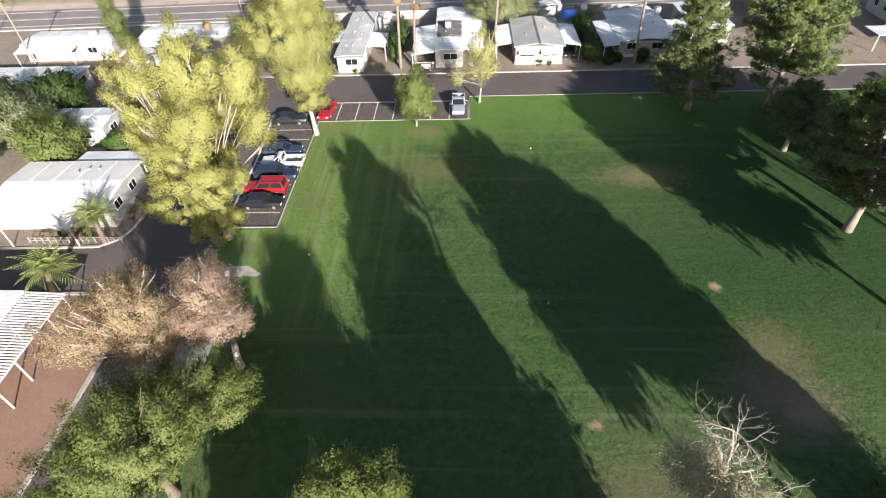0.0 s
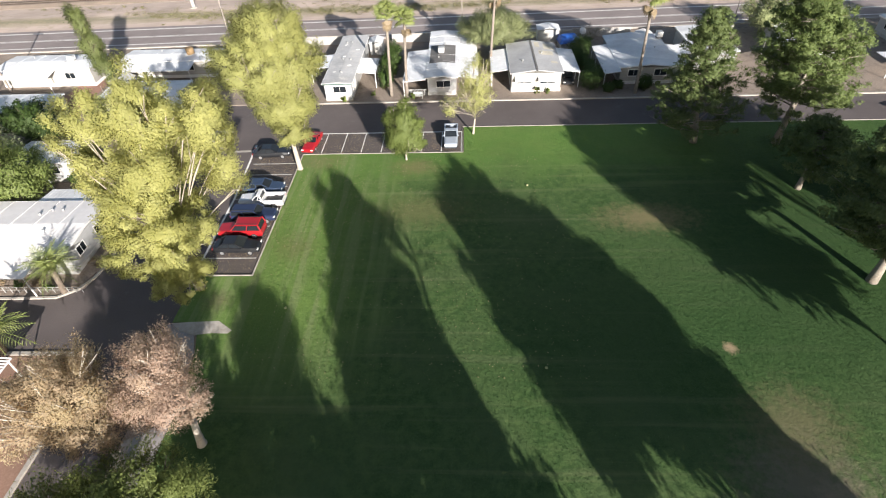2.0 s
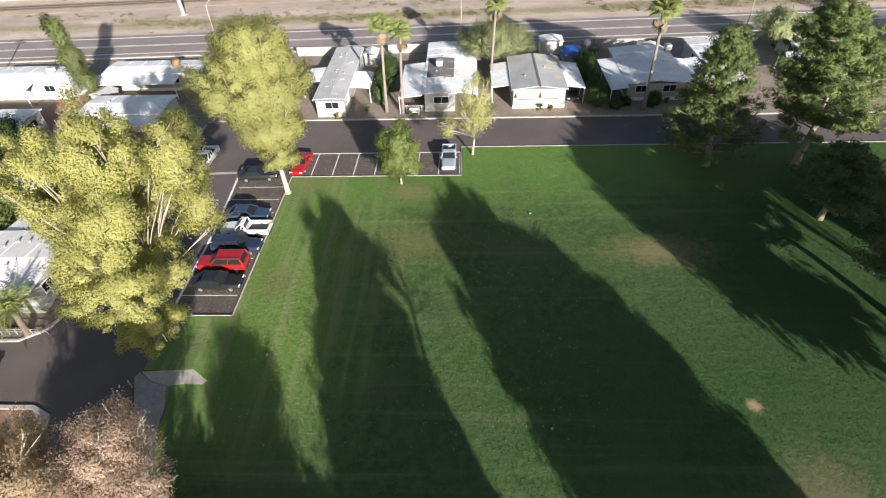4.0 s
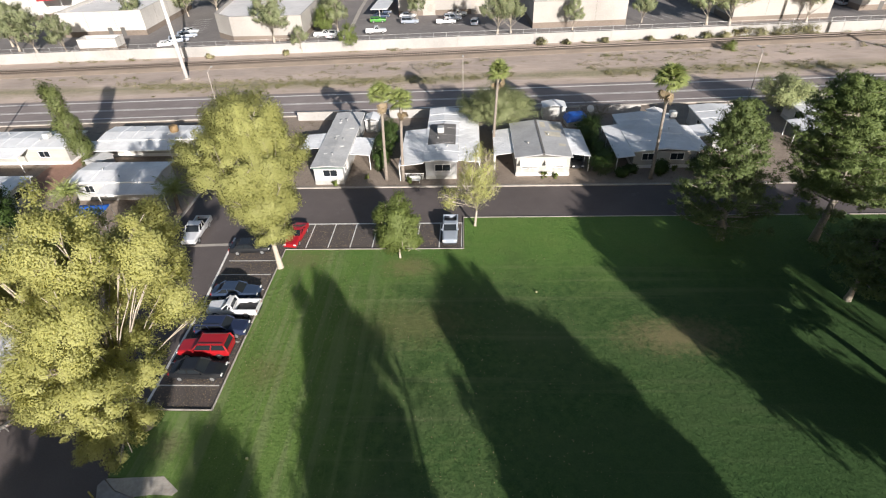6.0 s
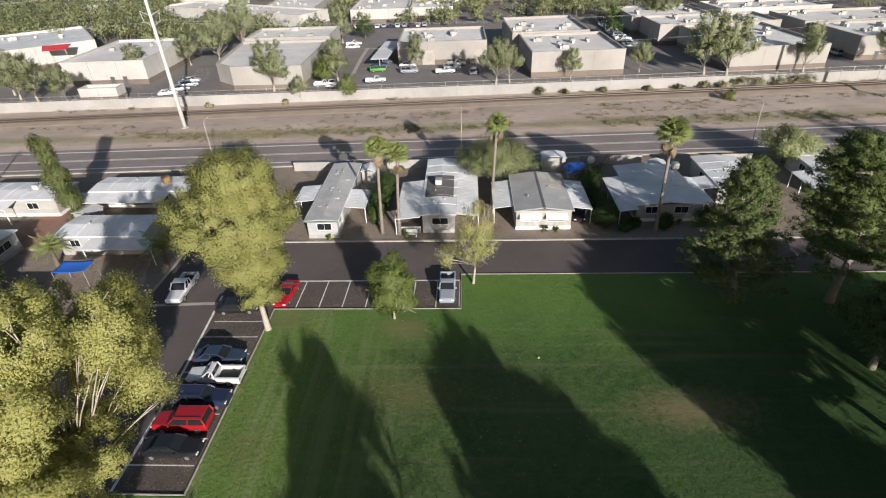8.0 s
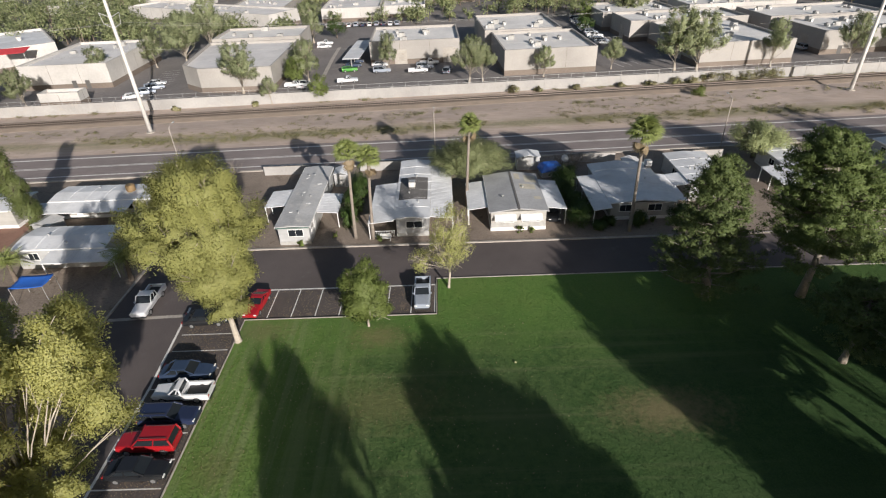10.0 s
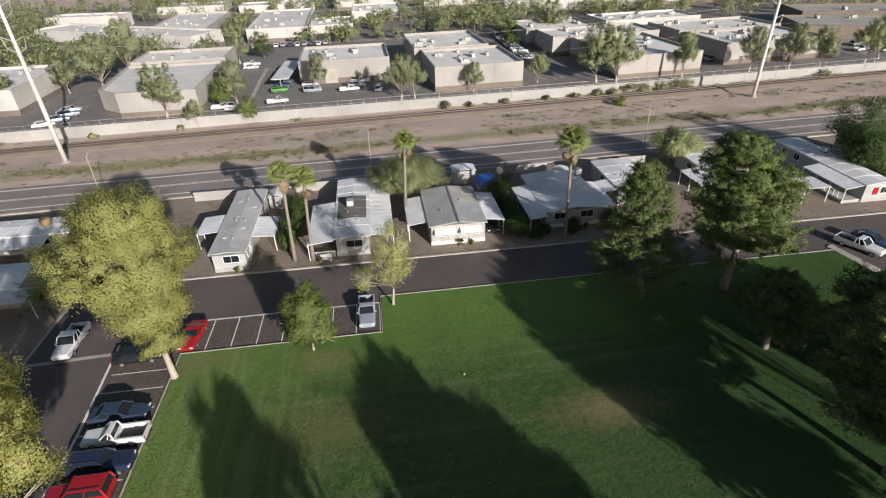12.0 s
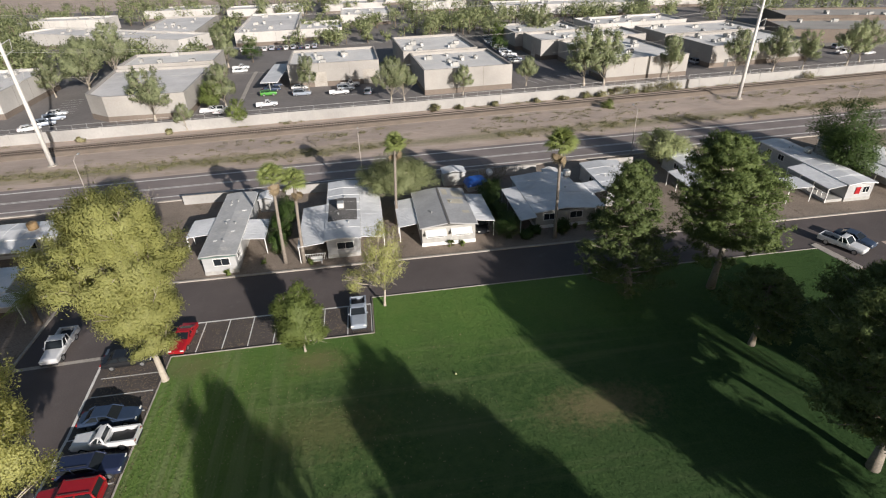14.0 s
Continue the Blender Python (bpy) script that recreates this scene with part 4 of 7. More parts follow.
    m = b.matrix_basis
    for i in range(units):
        px, py = (rng.uniform(0.12, 0.88) * w, rng.uniform(0.12, 0.88) * d)
        if outline:
            px, py = cx + (px - w / 2) * 0.55, cy + (py - d / 2) * 0.55
        q = m @ Vector((px, py, h - 0.62))
        rooftop_unit(q, rz + rng.choice((0, 90)), rng.uniform(0.55, 1.0))
    return b


UNIT = None


def rooftop_unit(p, rz, s):
    """A packaged air-conditioning unit on a kerb, with a fan grille and a duct."""
    global UNIT
    m = pose(p.x, p.y, p.z, 0, 0, rz)
    if UNIT is not None:
        ob = copy_thing(UNIT, m)
        ob.scale = (s, s, s)
        return ob
    t = thing("rooftop_unit", 0, 0, 0, 0, "grey metal air-conditioning unit on a flat roof", "air conditioner", "rooftop units")
    part("case", box(-1.0, 1.0, -0.7, 0.7, 0.2, 1.25, 0.04), SKIRT, t)
    part("roof_curb", box(-0.9, 0.9, -0.6, 0.6, 0, 0.22), SKIRT, t)
    bm = bmesh.new()
    cylinder(bm, 0.45, 0, 1.24, 1.33, 0.42, 12)
    part("fan_grille", bm, DARK_TRIM, t)
    bm = bmesh.new()
    add_box(bm, -1.65, -0.98, -0.35, 0.35, 0.0, 0.85)
    part("duct", bm, STEEL, t)
    UNIT = t
    t.matrix_basis = m
    t.scale = (s, s, s)
    return t


def car_ring(x, w, z0, z1, tuck=0.85, shoulder=0.9):
    """A rounded cross-section of a car body at x: half width w, from z0 to z1."""
    h = z1 - z0
    pts = [(-w * tuck, z0), (w * tuck, z0), (w, z0 + h * 0.28), (w, z0 + h * 0.62), (w * shoulder, z1 - h * 0.06), (w * shoulder * 0.82, z1), (-w * shoulder * 0.82, z1), (-w * shoulder, z1 - h * 0.06), (-w, z0 + h * 0.62), (-w, z0 + h * 0.28)]
    return [Vector((x, a, b)) for a, b in pts]


def add_wheels(t, xs, half, r, width=0.22):
    for x in xs:
        for s in (-1, 1):
            bm = bmesh.new()
            y = s * (half - width / 2)
            tube(bm, [(x, y - width / 2, r), (x, y - width / 2 + 0.03, r), (x, y + width / 2 - 0.03, r), (x, y + width / 2, r)], [r * 0.9, r, r, r * 0.9], 18)
            tyre = part("wheel", bm, TYRE, t)
            bm = bmesh.new()
            yo = y + s * (width / 2 + 0.006)
            tube(bm, [(x, yo - s * 0.03, r), (x, yo, r)], [r * 0.66, r * 0.62], 14)
            part("rim", bm, RIM, tyre)


def lamps_and_trim(t, nose, tail, w, z_head, z_tail, bumper=None):
    for s in (-1, 1):
        part("headlight", box(nose - 0.10, nose + 0.012, s * w * 0.72 - 0.17, s * w * 0.72 + 0.17, z_head - 0.07, z_head + 0.07, 0.02), LAMP_GLASS, t)
        part("tail_light", box(tail - 0.012, tail + 0.08, s * w * 0.78 - 0.13, s * w * 0.78 + 0.13, z_tail - 0.09, z_tail + 0.09, 0.02), TAIL, t)
    part("bumper", box(nose - 0.12, nose + 0.05, -w * 0.88, w * 0.88, 0.32, 0.50, 0.04), bumper or BLACK_PLASTIC, t)
    part("bumper", box(tail - 0.05, tail + 0.12, -w * 0.88, w * 0.88, 0.34, 0.52, 0.04), bumper or BLACK_PLASTIC, t)


def glass_and_roof(t, colour, st, w, z_belt, z_roof, inset=0.80):
    """Cabin: st are four x values (tail glass foot, roof rear, roof front, windscreen foot)."""
    bm = bmesh.new()
    a, b, c, d = st
    wb, wr = w * 0.93, w * inset
    lo = [Vector((a, -wb, z_belt)), Vector((d, -wb, z_belt)), Vector((d, wb, z_belt)), Vector((a, wb, z_belt))]
    hi = [Vector((b, -wr, z_roof - 0.03)), Vector((c, -wr, z_roof - 0.03)), Vector((c, wr, z_roof - 0.03)), Vector((b, wr, z_roof - 0.03))]
    loft(bm, [lo, hi])
    cabin = part("cabin_glass", rounded(bm, 0.05), GLASS, t, "dark tinted car windows")
    bm = bmesh.new()
    e = 0.06
    loft(bm, [[Vector((b - e, -wr - 0.01, z_roof - 0.04)), Vector((c + e, -wr - 0.01, z_roof - 0.04)), Vector((c + e, wr + 0.01, z_roof - 0.04)), Vector((b - e, wr + 0.01, z_roof - 0.04))],
              [Vector((b + 0.05, -wr * 0.9, z_roof + 0.02)), Vector((c - 0.05, -wr * 0.9, z_roof + 0.02)), Vector((c - 0.05, wr * 0.9, z_roof + 0.02)), Vector((b + 0.05, wr * 0.9, z_roof + 0.02))]])
    part("roof", rounded(bm, 0.03), colour, t)
    for s in (-1, 1):
        for x0, x1, k in ((a, b, 0.10), (d, c, 0.07), ((a + d) / 2 - 0.1, (b + c) / 2 - 0.1, 0.06)):
            bm = bmesh.new()
            tube(bm, [(x0, s * wb * 1.0, z_belt - 0.02), (x1, s * (wr + 0.005), z_roof - 0.03)], [k, k * 0.8], 5)
            part("pillar", bm, colour, t)
    for s in (-1, 1):
        part("mirror", box(d - 0.32, d - 0.18, s * (w + 0.08) - 0.09, s * (w + 0.08) + 0.09, z_belt - 0.02, z_belt + 0.13, 0.03), colour, t)
    return cabin


def rounded(bm, offset, sharp=0.35):
    """Softens the hard folds of a pressed panel."""
    bm.normal_update()
    edges = [e for e in bm.edges if len(e.link_faces) == 2 and e.calc_face_angle(0) > sharp]
    bmesh.ops.bevel(bm, geom=edges, offset=offset, segments=2, affect="EDGES", clamp_overlap=True)
    return bm


def sedan(x, y, rz, colour, label, length=4.75, w=0.9, z_hood=0.88, z_roof=1.42, sporty=False, group=""):
    t = thing("car", x, y, 0.015, rz, label, "car", group)
    n, k = length / 2, -length / 2
    bm = bmesh.new()
    loft(bm, [car_ring(k, w * 0.86, 0.42, 0.82), car_ring(k + 0.12, w * 0.94, 0.28, 0.94), car_ring(k + 0.9, w, 0.22, 0.99), car_ring(-0.2, w * 1.01, 0.2, 0.97), car_ring(n - 1.7, w, 0.2, 0.96),
              car_ring(n - 0.8, w * 0.97, 0.22, z_hood), car_ring(n - 0.15, w * 0.88, 0.28, z_hood - 0.12), car_ring(n, w * 0.74, 0.40, z_hood - 0.26)])
    part("body", rounded(bm, 0.05), colour, t)
    glass_and_roof(t, colour, (k + 0.55, k + 1.25, n - 2.25, n - 1.45) if not sporty else (k + 0.6, k + 1.5, n - 2.4, n - 1.5), w, 0.95, z_roof)
    add_wheels(t, (k + 0.95, n - 0.9), w, 0.32)
    lamps_and_trim(t, n, k, w, z_hood - 0.2, 0.78, colour)
    return t


def suv(x, y, rz, colour, label, length=4.85, w=0.94, z_roof=1.78, group=""):
    t = thing("suv", x, y, 0.015, rz, label, "car", group)
    n, k = length / 2, -length / 2
    bm = bmesh.new()
    loft(bm, [car_ring(k, w * 0.92, 0.45, 1.05), car_ring(k + 0.08, w * 0.97, 0.32, 1.12), car_ring(-0.2, w, 0.28, 1.13), car_ring(n - 1.5, w, 0.28, 1.12), car_ring(n - 0.9, w * 0.98, 0.3, 1.06), car_ring(n - 0.12, w * 0.93, 0.34, 0.99), car_ring(n, w * 0.84, 0.45, 0.85)])
    part("body", rounded(bm, 0.05), colour, t)
    glass_and_roof(t, colour, (k + 0.06, k + 0.25, n - 2.15, n - 1.5), w, 1.11, z_roof, 0.86)
    add_wheels(t, (k + 0.95, n - 0.95), w, 0.37, 0.25)
    lamps_and_trim(t, n, k, w, 0.82, 0.95)
    for s in (-1, 1):
        bm = bmesh.new()
        tube(bm, [(k + 0.4, s * w * 0.66, z_roof + 0.07), (n - 2.3, s * w * 0.66, z_roof + 0.07)], [0.025, 0.025], 5)
        for xx in (k + 0.5, n - 2.4):
            cylinder(bm, xx, s * w * 0.66, z_roof - 0.02, z_roof + 0.07, 0.03, 5)
        part("roof_rail", bm, BLACK_PLASTIC, t)
    return t


def pickup(x, y, rz, colour, label, length=5.4, w=0.95, cab=(-0.35, 1.05), z_roof=1.75, group=""):
    """cab: x of the cab's rear wall and of the windscreen's foot."""
    t = thing("pickup_truck", x, y, 0.015, rz, label, "pickup truck", group)
    n, k = length / 2, -length / 2
    a, d = cab
    bm = bmesh.new()
    loft(bm, [car_ring(a - 0.04, w, 0.38, 1.12), car_ring(d, w, 0.38, 1.12), car_ring(n - 0.9, w * 0.97, 0.38, 1.07), car_ring(n - 0.1, w * 0.92, 0.40, 1.0), car_ring(n, w * 0.85, 0.48, 0.88)])
    part("body", rounded(bm, 0.05), colour, t)
    bm = bmesh.new()
    for s in (-1, 1):
        y0, y1 = sorted((s * w, s * (w - 0.16)))
        add_box(bm, k, a - 0.06, y0, y1, 0.45, 1.1)
    add_box(bm, k, k + 0.08, -w + 0.161, w - 0.161, 0.5, 1.08)
    add_box(bm, a - 0.14, a - 0.061, -w + 0.161, w - 0.161, 0.5, 1.1)
    bed = part("bed", bm, colour, t)
    part("bed_floor", box(k + 0.081, a - 0.141, -w + 0.162, w - 0.162, 0.55, 0.66), BLACK_PLASTIC, bed, "dark bed liner")
    glass_and_roof(t, colour, (a, a + 0.12, d - 0.62, d), w, 1.11, z_roof, 0.84)
    add_wheels(t, (k + 1.15, n - 0.95), w, 0.38, 0.26)
    lamps_and_trim(t, n, k, w, 0.85, 0.85)
    return t


def fan_palm(x, y, h, label, lean=(0, 0), fronds=30, size=1.5, skirt=True, seed=1, trunk_r=0.22, feather=False):
    """A palm: slim ringed trunk, a ball of fan or feather fronds, dead fronds hanging below."""
    rng = np.random.default_rng(seed)
    t = thing("palm_tree", x, y, 0, 0, label, "palm tree", "palms")
    bm = bmesh.new()
    path, rad = [], []
    for i in range(9):
        f = i / 8
        path.append((lean[0] * f ** 1.5, lean[1] * f ** 1.5, -0.1 + (h - size * 0.6) * f))
        rad.append(trunk_r * (1.35 - 0.45 * min(1, 3 * f)) * (1 + 0.04 * (-1) ** i))
    tube(bm, path, rad, 9)
    part("trunk", bm, DARK_BARK if feather else POLE_WOOD, t, smooth=True)
    top = Vector(path[-1])
    meshes = []
    for dead in (False, True):
        bm = bmesh.new()
        if feather:
            m = 16
            prev = None
            for i in range(m + 1):
                f = i / m
                c = Vector((size * f, 0, size * (0.35 * f - 0.75 * f * f)))
                if prev is not None:
                    tube(bm, [prev, c], [0.03, 0.025], 3)
                    ll = size * 0.34 * math.sin(math.pi * min(1, f * 0.9 + 0.12))
                    for s in (-1, 1):
                        v = [bm.verts.new(q) for q in (c, c + Vector((0.09, s * ll * 0.5, -0.02)), c + Vector((0.16, s * ll, -0.12 - ll * 0.25)), c + Vector((0.02, s * ll * 0.5, -0.05)))]
                        bm.faces.new(v)
                prev = c
        else:
            stem = size * 0.42
            tube(bm, [(0, 0, 0), (stem, 0, stem * 0.12)], [0.03, 0.02], 4)
            for i in range(11):
                a = radians(-75 + 15 * i)
                ll = size * 0.62 * (0.75 + 0.25 * math.cos(a))
                o = Vector((stem, 0, stem * 0.12))
                d, s = Vector((math.cos(a), math.sin(a), 0)), Vector((-math.sin(a), math.cos(a), 0))
                q = [o, o + d * ll * 0.5 + s * 0.07 * size + Vector((0, 0, 0.05)), o + d * ll - Vector((0, 0, ll * 0.32)), o + d * ll * 0.5 - s * 0.07 * size + Vector((0, 0, 0.05))]
                bm.faces.new([bm.verts.new(v) for v in q])
        meshes.append(finish("frond", bm, DRY_PALM if dead else LEAF_PALM))
    for i in range(fronds):
        az = 137.5 * i
        el = 84 - 100 * (i / fronds) ** 1.15
        ob = new("frond", meshes[0])
        ob.parent = t
        s = rng.uniform(0.85, 1.15)
        ob.matrix_basis = Matrix.Translation(top) @ pose(0, 0, 0, rng.uniform(-25, 25), -el, az + rng.uniform(-12, 12)) @ Matrix.Diagonal((s, s, s, 1))
    if skirt:
        for i in range(2):
            ob = new("dry_frond", meshes[1])
            ob.parent = t
            ob["label"] = "dry hanging frond"
            ob.matrix_basis = Matrix.Translation(top - Vector((0, 0, rng.uniform(0.1, 0.9)))) @ pose(0, 0, 0, rng.uniform(-30, 30), rng.uniform(55, 82), rng.uniform(0, 360))
    return t


def bare_branches(bm, rng, p, d, length, r, depth):
    """Forking bare limbs."""
    path, rad = [p], [r]
    steps = 4
    for i in range(steps):
        d = (d + Vector(rng.normal(0, 0.16, 3)) + Vector((0, 0, 0.04))).normalized()
        p = p + d * length / steps
        path.append(p)
        rad.append(r * (1 - 0.13 * (i + 1)))
    tube(bm, path, rad, 6 if depth > 2 else 4)
    if depth == 0:
        return
    for k in range(3 if depth > 1 else 2):
        s = path[rng.integers(2, steps + 1)]
        side = Vector(rng.normal(0, 1, 3))
        nd = (d * 0.75 + side * 0.5).normalized()
        bare_branches(bm, rng, s, nd, length * rng.uniform(0.55, 0.8), r * 0.5, depth - 1)


def shrub(name, x, y, r, h, mat, label, leaves=900, leaf=0.22, seed=1, rx=1.0, ry=1.0, group="shrubs", category="shrub"):
    rng = np.random.default_rng(seed)
    lobes = [(0, 0, h * 0.5, r * rx, r * ry, h * 0.5), (r * 0.3 * rx, r * 0.2 * ry, h * 0.45, r * 0.7 * rx, r * 0.7 * ry, h * 0.42)]
    places, out, cen, size = crown_places(rng, lobes, leaves, max(6, int(leaves / 70)), min(r, h) * 0.38, 0.9)
    places[:, 2] = np.maximum(places[:, 2], 0.05)
    t = thing(name, x, y, 0, 0, label, category, group)
    bm = bmesh.new()
    for c in cen[:6]:
        tube(bm, [(rng.normal(0, 0.08), rng.normal(0, 0.08), -0.05), Vector(c) * 0.5, tuple(c)], [0.05, 0.03, 0.015], 4)
    part("stem", bm, DARK_BARK, t)
    ob = new("leaves", leaf_mesh("leaves", places, out, leaf * rng.uniform(0.6, 1.4, leaves), mat, rng))
    ob.parent = t
    return t


# ---- trees round the lawn ----
tree("cottonwood_tree", -25.0, 41.2, [(3.4, -2.4, 19.8, 2.48, 2.42, 3.33), (6.1, 0.7, 17.4, 1.73, 2.1, 3.33), (-1.0, -2.3, 17.6, 2.59, 2.52, 3.95), (-3.2, 0.2, 13.0, 2.16, 2.52, 3.74), (5.8, 1.6, 12.6, 1.51, 1.89, 2.29), (1.6, -5.4, 12.0, 2.7, 2.1, 3.33), (3.6, -5.8, 10.8, 1.73, 1.58, 2.5), (1.6, 2.4, 15.4, 3.46, 2.52, 4.16), (-0.6, -4.4, 7.8, 2.59, 1.89, 2.08), (2.4, -0.8, 9.0, 2.48, 2.52, 2.5), (3.2, -4.2, 15.4, 2.27, 1.89, 2.6), (2.0, -5.6, 6.0, 2.38, 1.58, 1.46), (2.2, -3.4, 5.4, 1.84, 1.47, 1.35)], LEAF_GOLD, BARK,
     "large spreading tree with yellow-green autumn leaves", 330000, 560, 0.62, 0.108, 0.42, 5.0, (0.9, -0.8), 90, 11, 0.9, 0.6, 0.2, plume=0.75)
tree("poplar_tree", -19.9, 62.0, [(-0.9, 0, 13.8, 5.9, 5.2, 3.6), (0.2, 0.2, 17.0, 3.6, 3.4, 2.5), (0.0, -0.6, 9.4, 3.6, 3.2, 2.6), (0.4, -1.0, 6.0, 2.0, 1.8, 1.9)], LEAF_OLIVE, BARK,
     "tall full tree with olive yellow leaves and pale trunk", 230000, 360, 0.80, 0.122, 0.32, 3.6, (-0.2, 0.2), 40, 12, 0.75, 0.6, plume=0.6)
tree("slender_tree", 2.05, 70.1, [(0.3, 0, 8.0, 2.0, 2.0, 2.9), (0.2, 0, 5.6, 2.7, 2.6, 1.9), (-2.9, -0.6, 4.4, 1.2, 1.2, 1.2)], LEAF_OLIVE, BARK,
     "small slender tree with thin yellowing leaves", 15000, 150, 0.5, 0.12, 0.15, 2.2, (0.2, 0.1), 60, 13, 1.2, 0.4, 0.9, plume=0.8)
tree("young_tree", -6.55, 63.7, [(0, 0, 4.9, 2.4, 2.4, 3.1), (0.2, 0, 3.0, 2.3, 2.2, 1.6)], LEAF_FRESH, BARK, "young round tree with fresh green leaves", 36000, 130, 0.6, 0.17, 0.12, 1.6, (0, 0), 16, 14)
pine(30.3, 67.0, [(0, 0.5, 0, 0), (1.6, 3.4, 0, 0), (3.0, 6.0, -0.5, 0), (6.0, 5.8, -0.7, 0.2), (9.0, 4.3, -0.9, 0.2), (12.0, 3.3, -1.3, 0.2), (14.5, 2.3, -1.6, 0.2), (16.4, 1.0, -1.8, 0.2)], "tall dark green pine at the lawn's edge", 0.38, 220, 10, 36, 0.22, 15, clear=2.4, tuft_r=0.46)
pine(40.4, 66.4, [(0, 0.5, 0, 0), (3.4, 2.4, 0.3, 0.2), (5.0, 5.0, 0.4, 0.2), (6.6, 6.4, 0.6, 0.3), (8.2, 5.0, 0.2, 0.3), (9.8, 6.6, 0.3, 0.3), (11.4, 4.8, -0.3, 0.4), (13.0, 6.0, 0.1, 0.4), (14.6, 4.2, -0.9, 0.5), (16.0, 4.9, -1.0, 0.5), (17.4, 3.0, -1.7, 0.5), (18.7, 1.4, -2.0, 0.5)], "tall broad green pine with a pale trunk", 0.42, 260, 12, 40, 0.22, 16, clear=5.6, tuft_r=0.5, leaf=LEAF_PINE_SUNNY)
pine(38.6, 56.4, [(0, 0.5, 0, 0), (2.2, 3.4, 0.2, 0.2), (4.0, 4.6, 0.2, 0.3), (6.0, 4.2, 0.2, 0.3), (7.6, 2.4, 0.2, 0.4), (8.4, 0.8, 0.2, 0.4)], "low spreading dark pine over the lawn", 0.30, 110, 9, 34, 0.22, 17, clear=3.4, sag=0.05, tuft_r=0.46)
pine(38.5, 41.6, [(0, 0.5, 0, 0), (3.0, 2.0, 0.5, 0.5), (5.4, 4.6, 0.2, 0.7), (7.5, 6.4, -0.4, 1.0), (10.0, 6.6, -0.8, 1.3), (12.5, 5.2, -0.8, 1.6), (14.6, 2.4, -0.6, 1.8)], "leaning pine with pale bark and an open dark crown", 0.40, 210, 10, 34, 0.22, 18, bare=0.45, clear=4.6, tuft_r=0.48)
pine(49.5, 55.0, [(0, 0.5, 0, 0), (2.0, 4.0, 0, 0), (4.5, 5.6, -0.3, 0), (7.0, 4.4, -0.3, 0), (9.0, 1.2, 0, 0)], "broad dark pine behind the lawn", 0.36, 130, 9, 34, 0.24, 19, clear=2.0, tuft_r=0.5)
pine(52.0, 45.0, [(0, 0.5, 0, 0), (3.0, 5.0, 0, 0), (7.0, 6.2, -0.5, 0), (10.0, 5.0, -0.6, 0), (13.0, 1.2, 0, 0)], "broad dark pine beside the lawn", 0.36, 140, 9, 34, 0.24, 23, clear=2.4, tuft_r=0.5)
tree("bushy_tree", -20.0, 14.6, [(0, 0.4, 7.6, 4.2, 3.7, 2.7), (-1.8, -1.0, 5.6, 4.6, 3.8, 2.2), (2.6, 4.2, 6.6, 2.2, 2.2, 2.2), (4.6, 3.6, 6.4, 1.7, 1.6, 2.0), (0.5, 3.0, 6.0, 3.0, 3.0, 2.2)], LEAF_BUSHY, DARK_BARK, "bushy light green tree beside the drive", 120000, 330, 0.62, 0.13, 0.36, 2.6, (0, 0), 40, 20, 0.9, 0.4, group="bushy trees", plume=1.1, soft=0.9)
tree("bushy_tree", -6.1, 11.0, [(0, 0, 8.2, 2.7, 2.5, 2.1), (-0.2, 0, 9.8, 2.0, 1.8, 0.8), (-0.2, 0, 5.4, 3.0, 2.9, 2.2), (0.1, 0, 3.2, 2.6, 2.4, 1.2)], LEAF_BUSHY, DARK_BARK, "tall bushy light green tree on the lawn", 80000, 240, 0.62, 0.13, 0.34, 2.4, (0, 0), 40, 21, 0.9, 0.4, group="bushy trees", plume=1.1, soft=0.9)
for x, y, s, leaf_mat, lobes in ((-23.6, 23.0, 31, LEAF_BRONZE, [(0.4, 0.4, 10.0, 2.9, 2.8, 2.3), (-2.6, -1.2, 8.8, 2.7, 2.5, 2.3), (1.6, -0.6, 7.8, 2.4, 2.2, 1.9), (-1.2, 1.6, 8.4, 2.4, 2.0, 1.9)]), (-18.7, 25.0, 32, LEAF_RUST, [(0.0, 0.5, 9.2, 2.2, 2.2, 2.1), (1.1, -1.0, 7.6, 2.2, 2.1, 1.8), (-0.6, -1.4, 7.9, 1.8, 1.8, 1.7)])):
    tree("withered_tree", x, y, lobes, leaf_mat, DEAD_WOOD, "broad tree with withered pinkish brown leaves" if s == 32 else "broad tree with withered bronze brown leaves", 46000 if s == 32 else 68000, 300, 0.55, 0.095, 0.3, 3.2, (0.3, 0.2), 70, s, 1.0, 0.5, group="withered trees", plume=1.0)

# trees to the south, whose shadows lie across the lawn
southern_tree(-9.0, 25.6, [(24.4, 19.6, 3.0, 0.9), (24.6, 18.4, 4.4, 1.1), (25.0, 17.0, 5.8, 1.5), (25.6, 14.8, 7.8, 2.0), (25.8, 12.2, 7.8, 2.0), (25.6, 10.2, 7.4, 1.3), (20.4, 9.2, 1.6, 1.0), (29.6, 8.2, 2.9, 1.9)], 41, 44000, 480)
southern_tree(-4.6, 10.5, [(10.1, 19.9, 2.2, 0.7), (10.2, 18.4, 2.5, 1.1), (9.9, 16.6, 2.7, 1.6), (9.9, 14.6, 3.5, 1.7), (9.4, 12.5, 4.8, 1.7), (9.4, 10.2, 6.0, 1.8), (9.6, 7.4, 5.7, 1.9), (10.2, 4.6, 4.4, 1.3)], 42, 32000, 340)
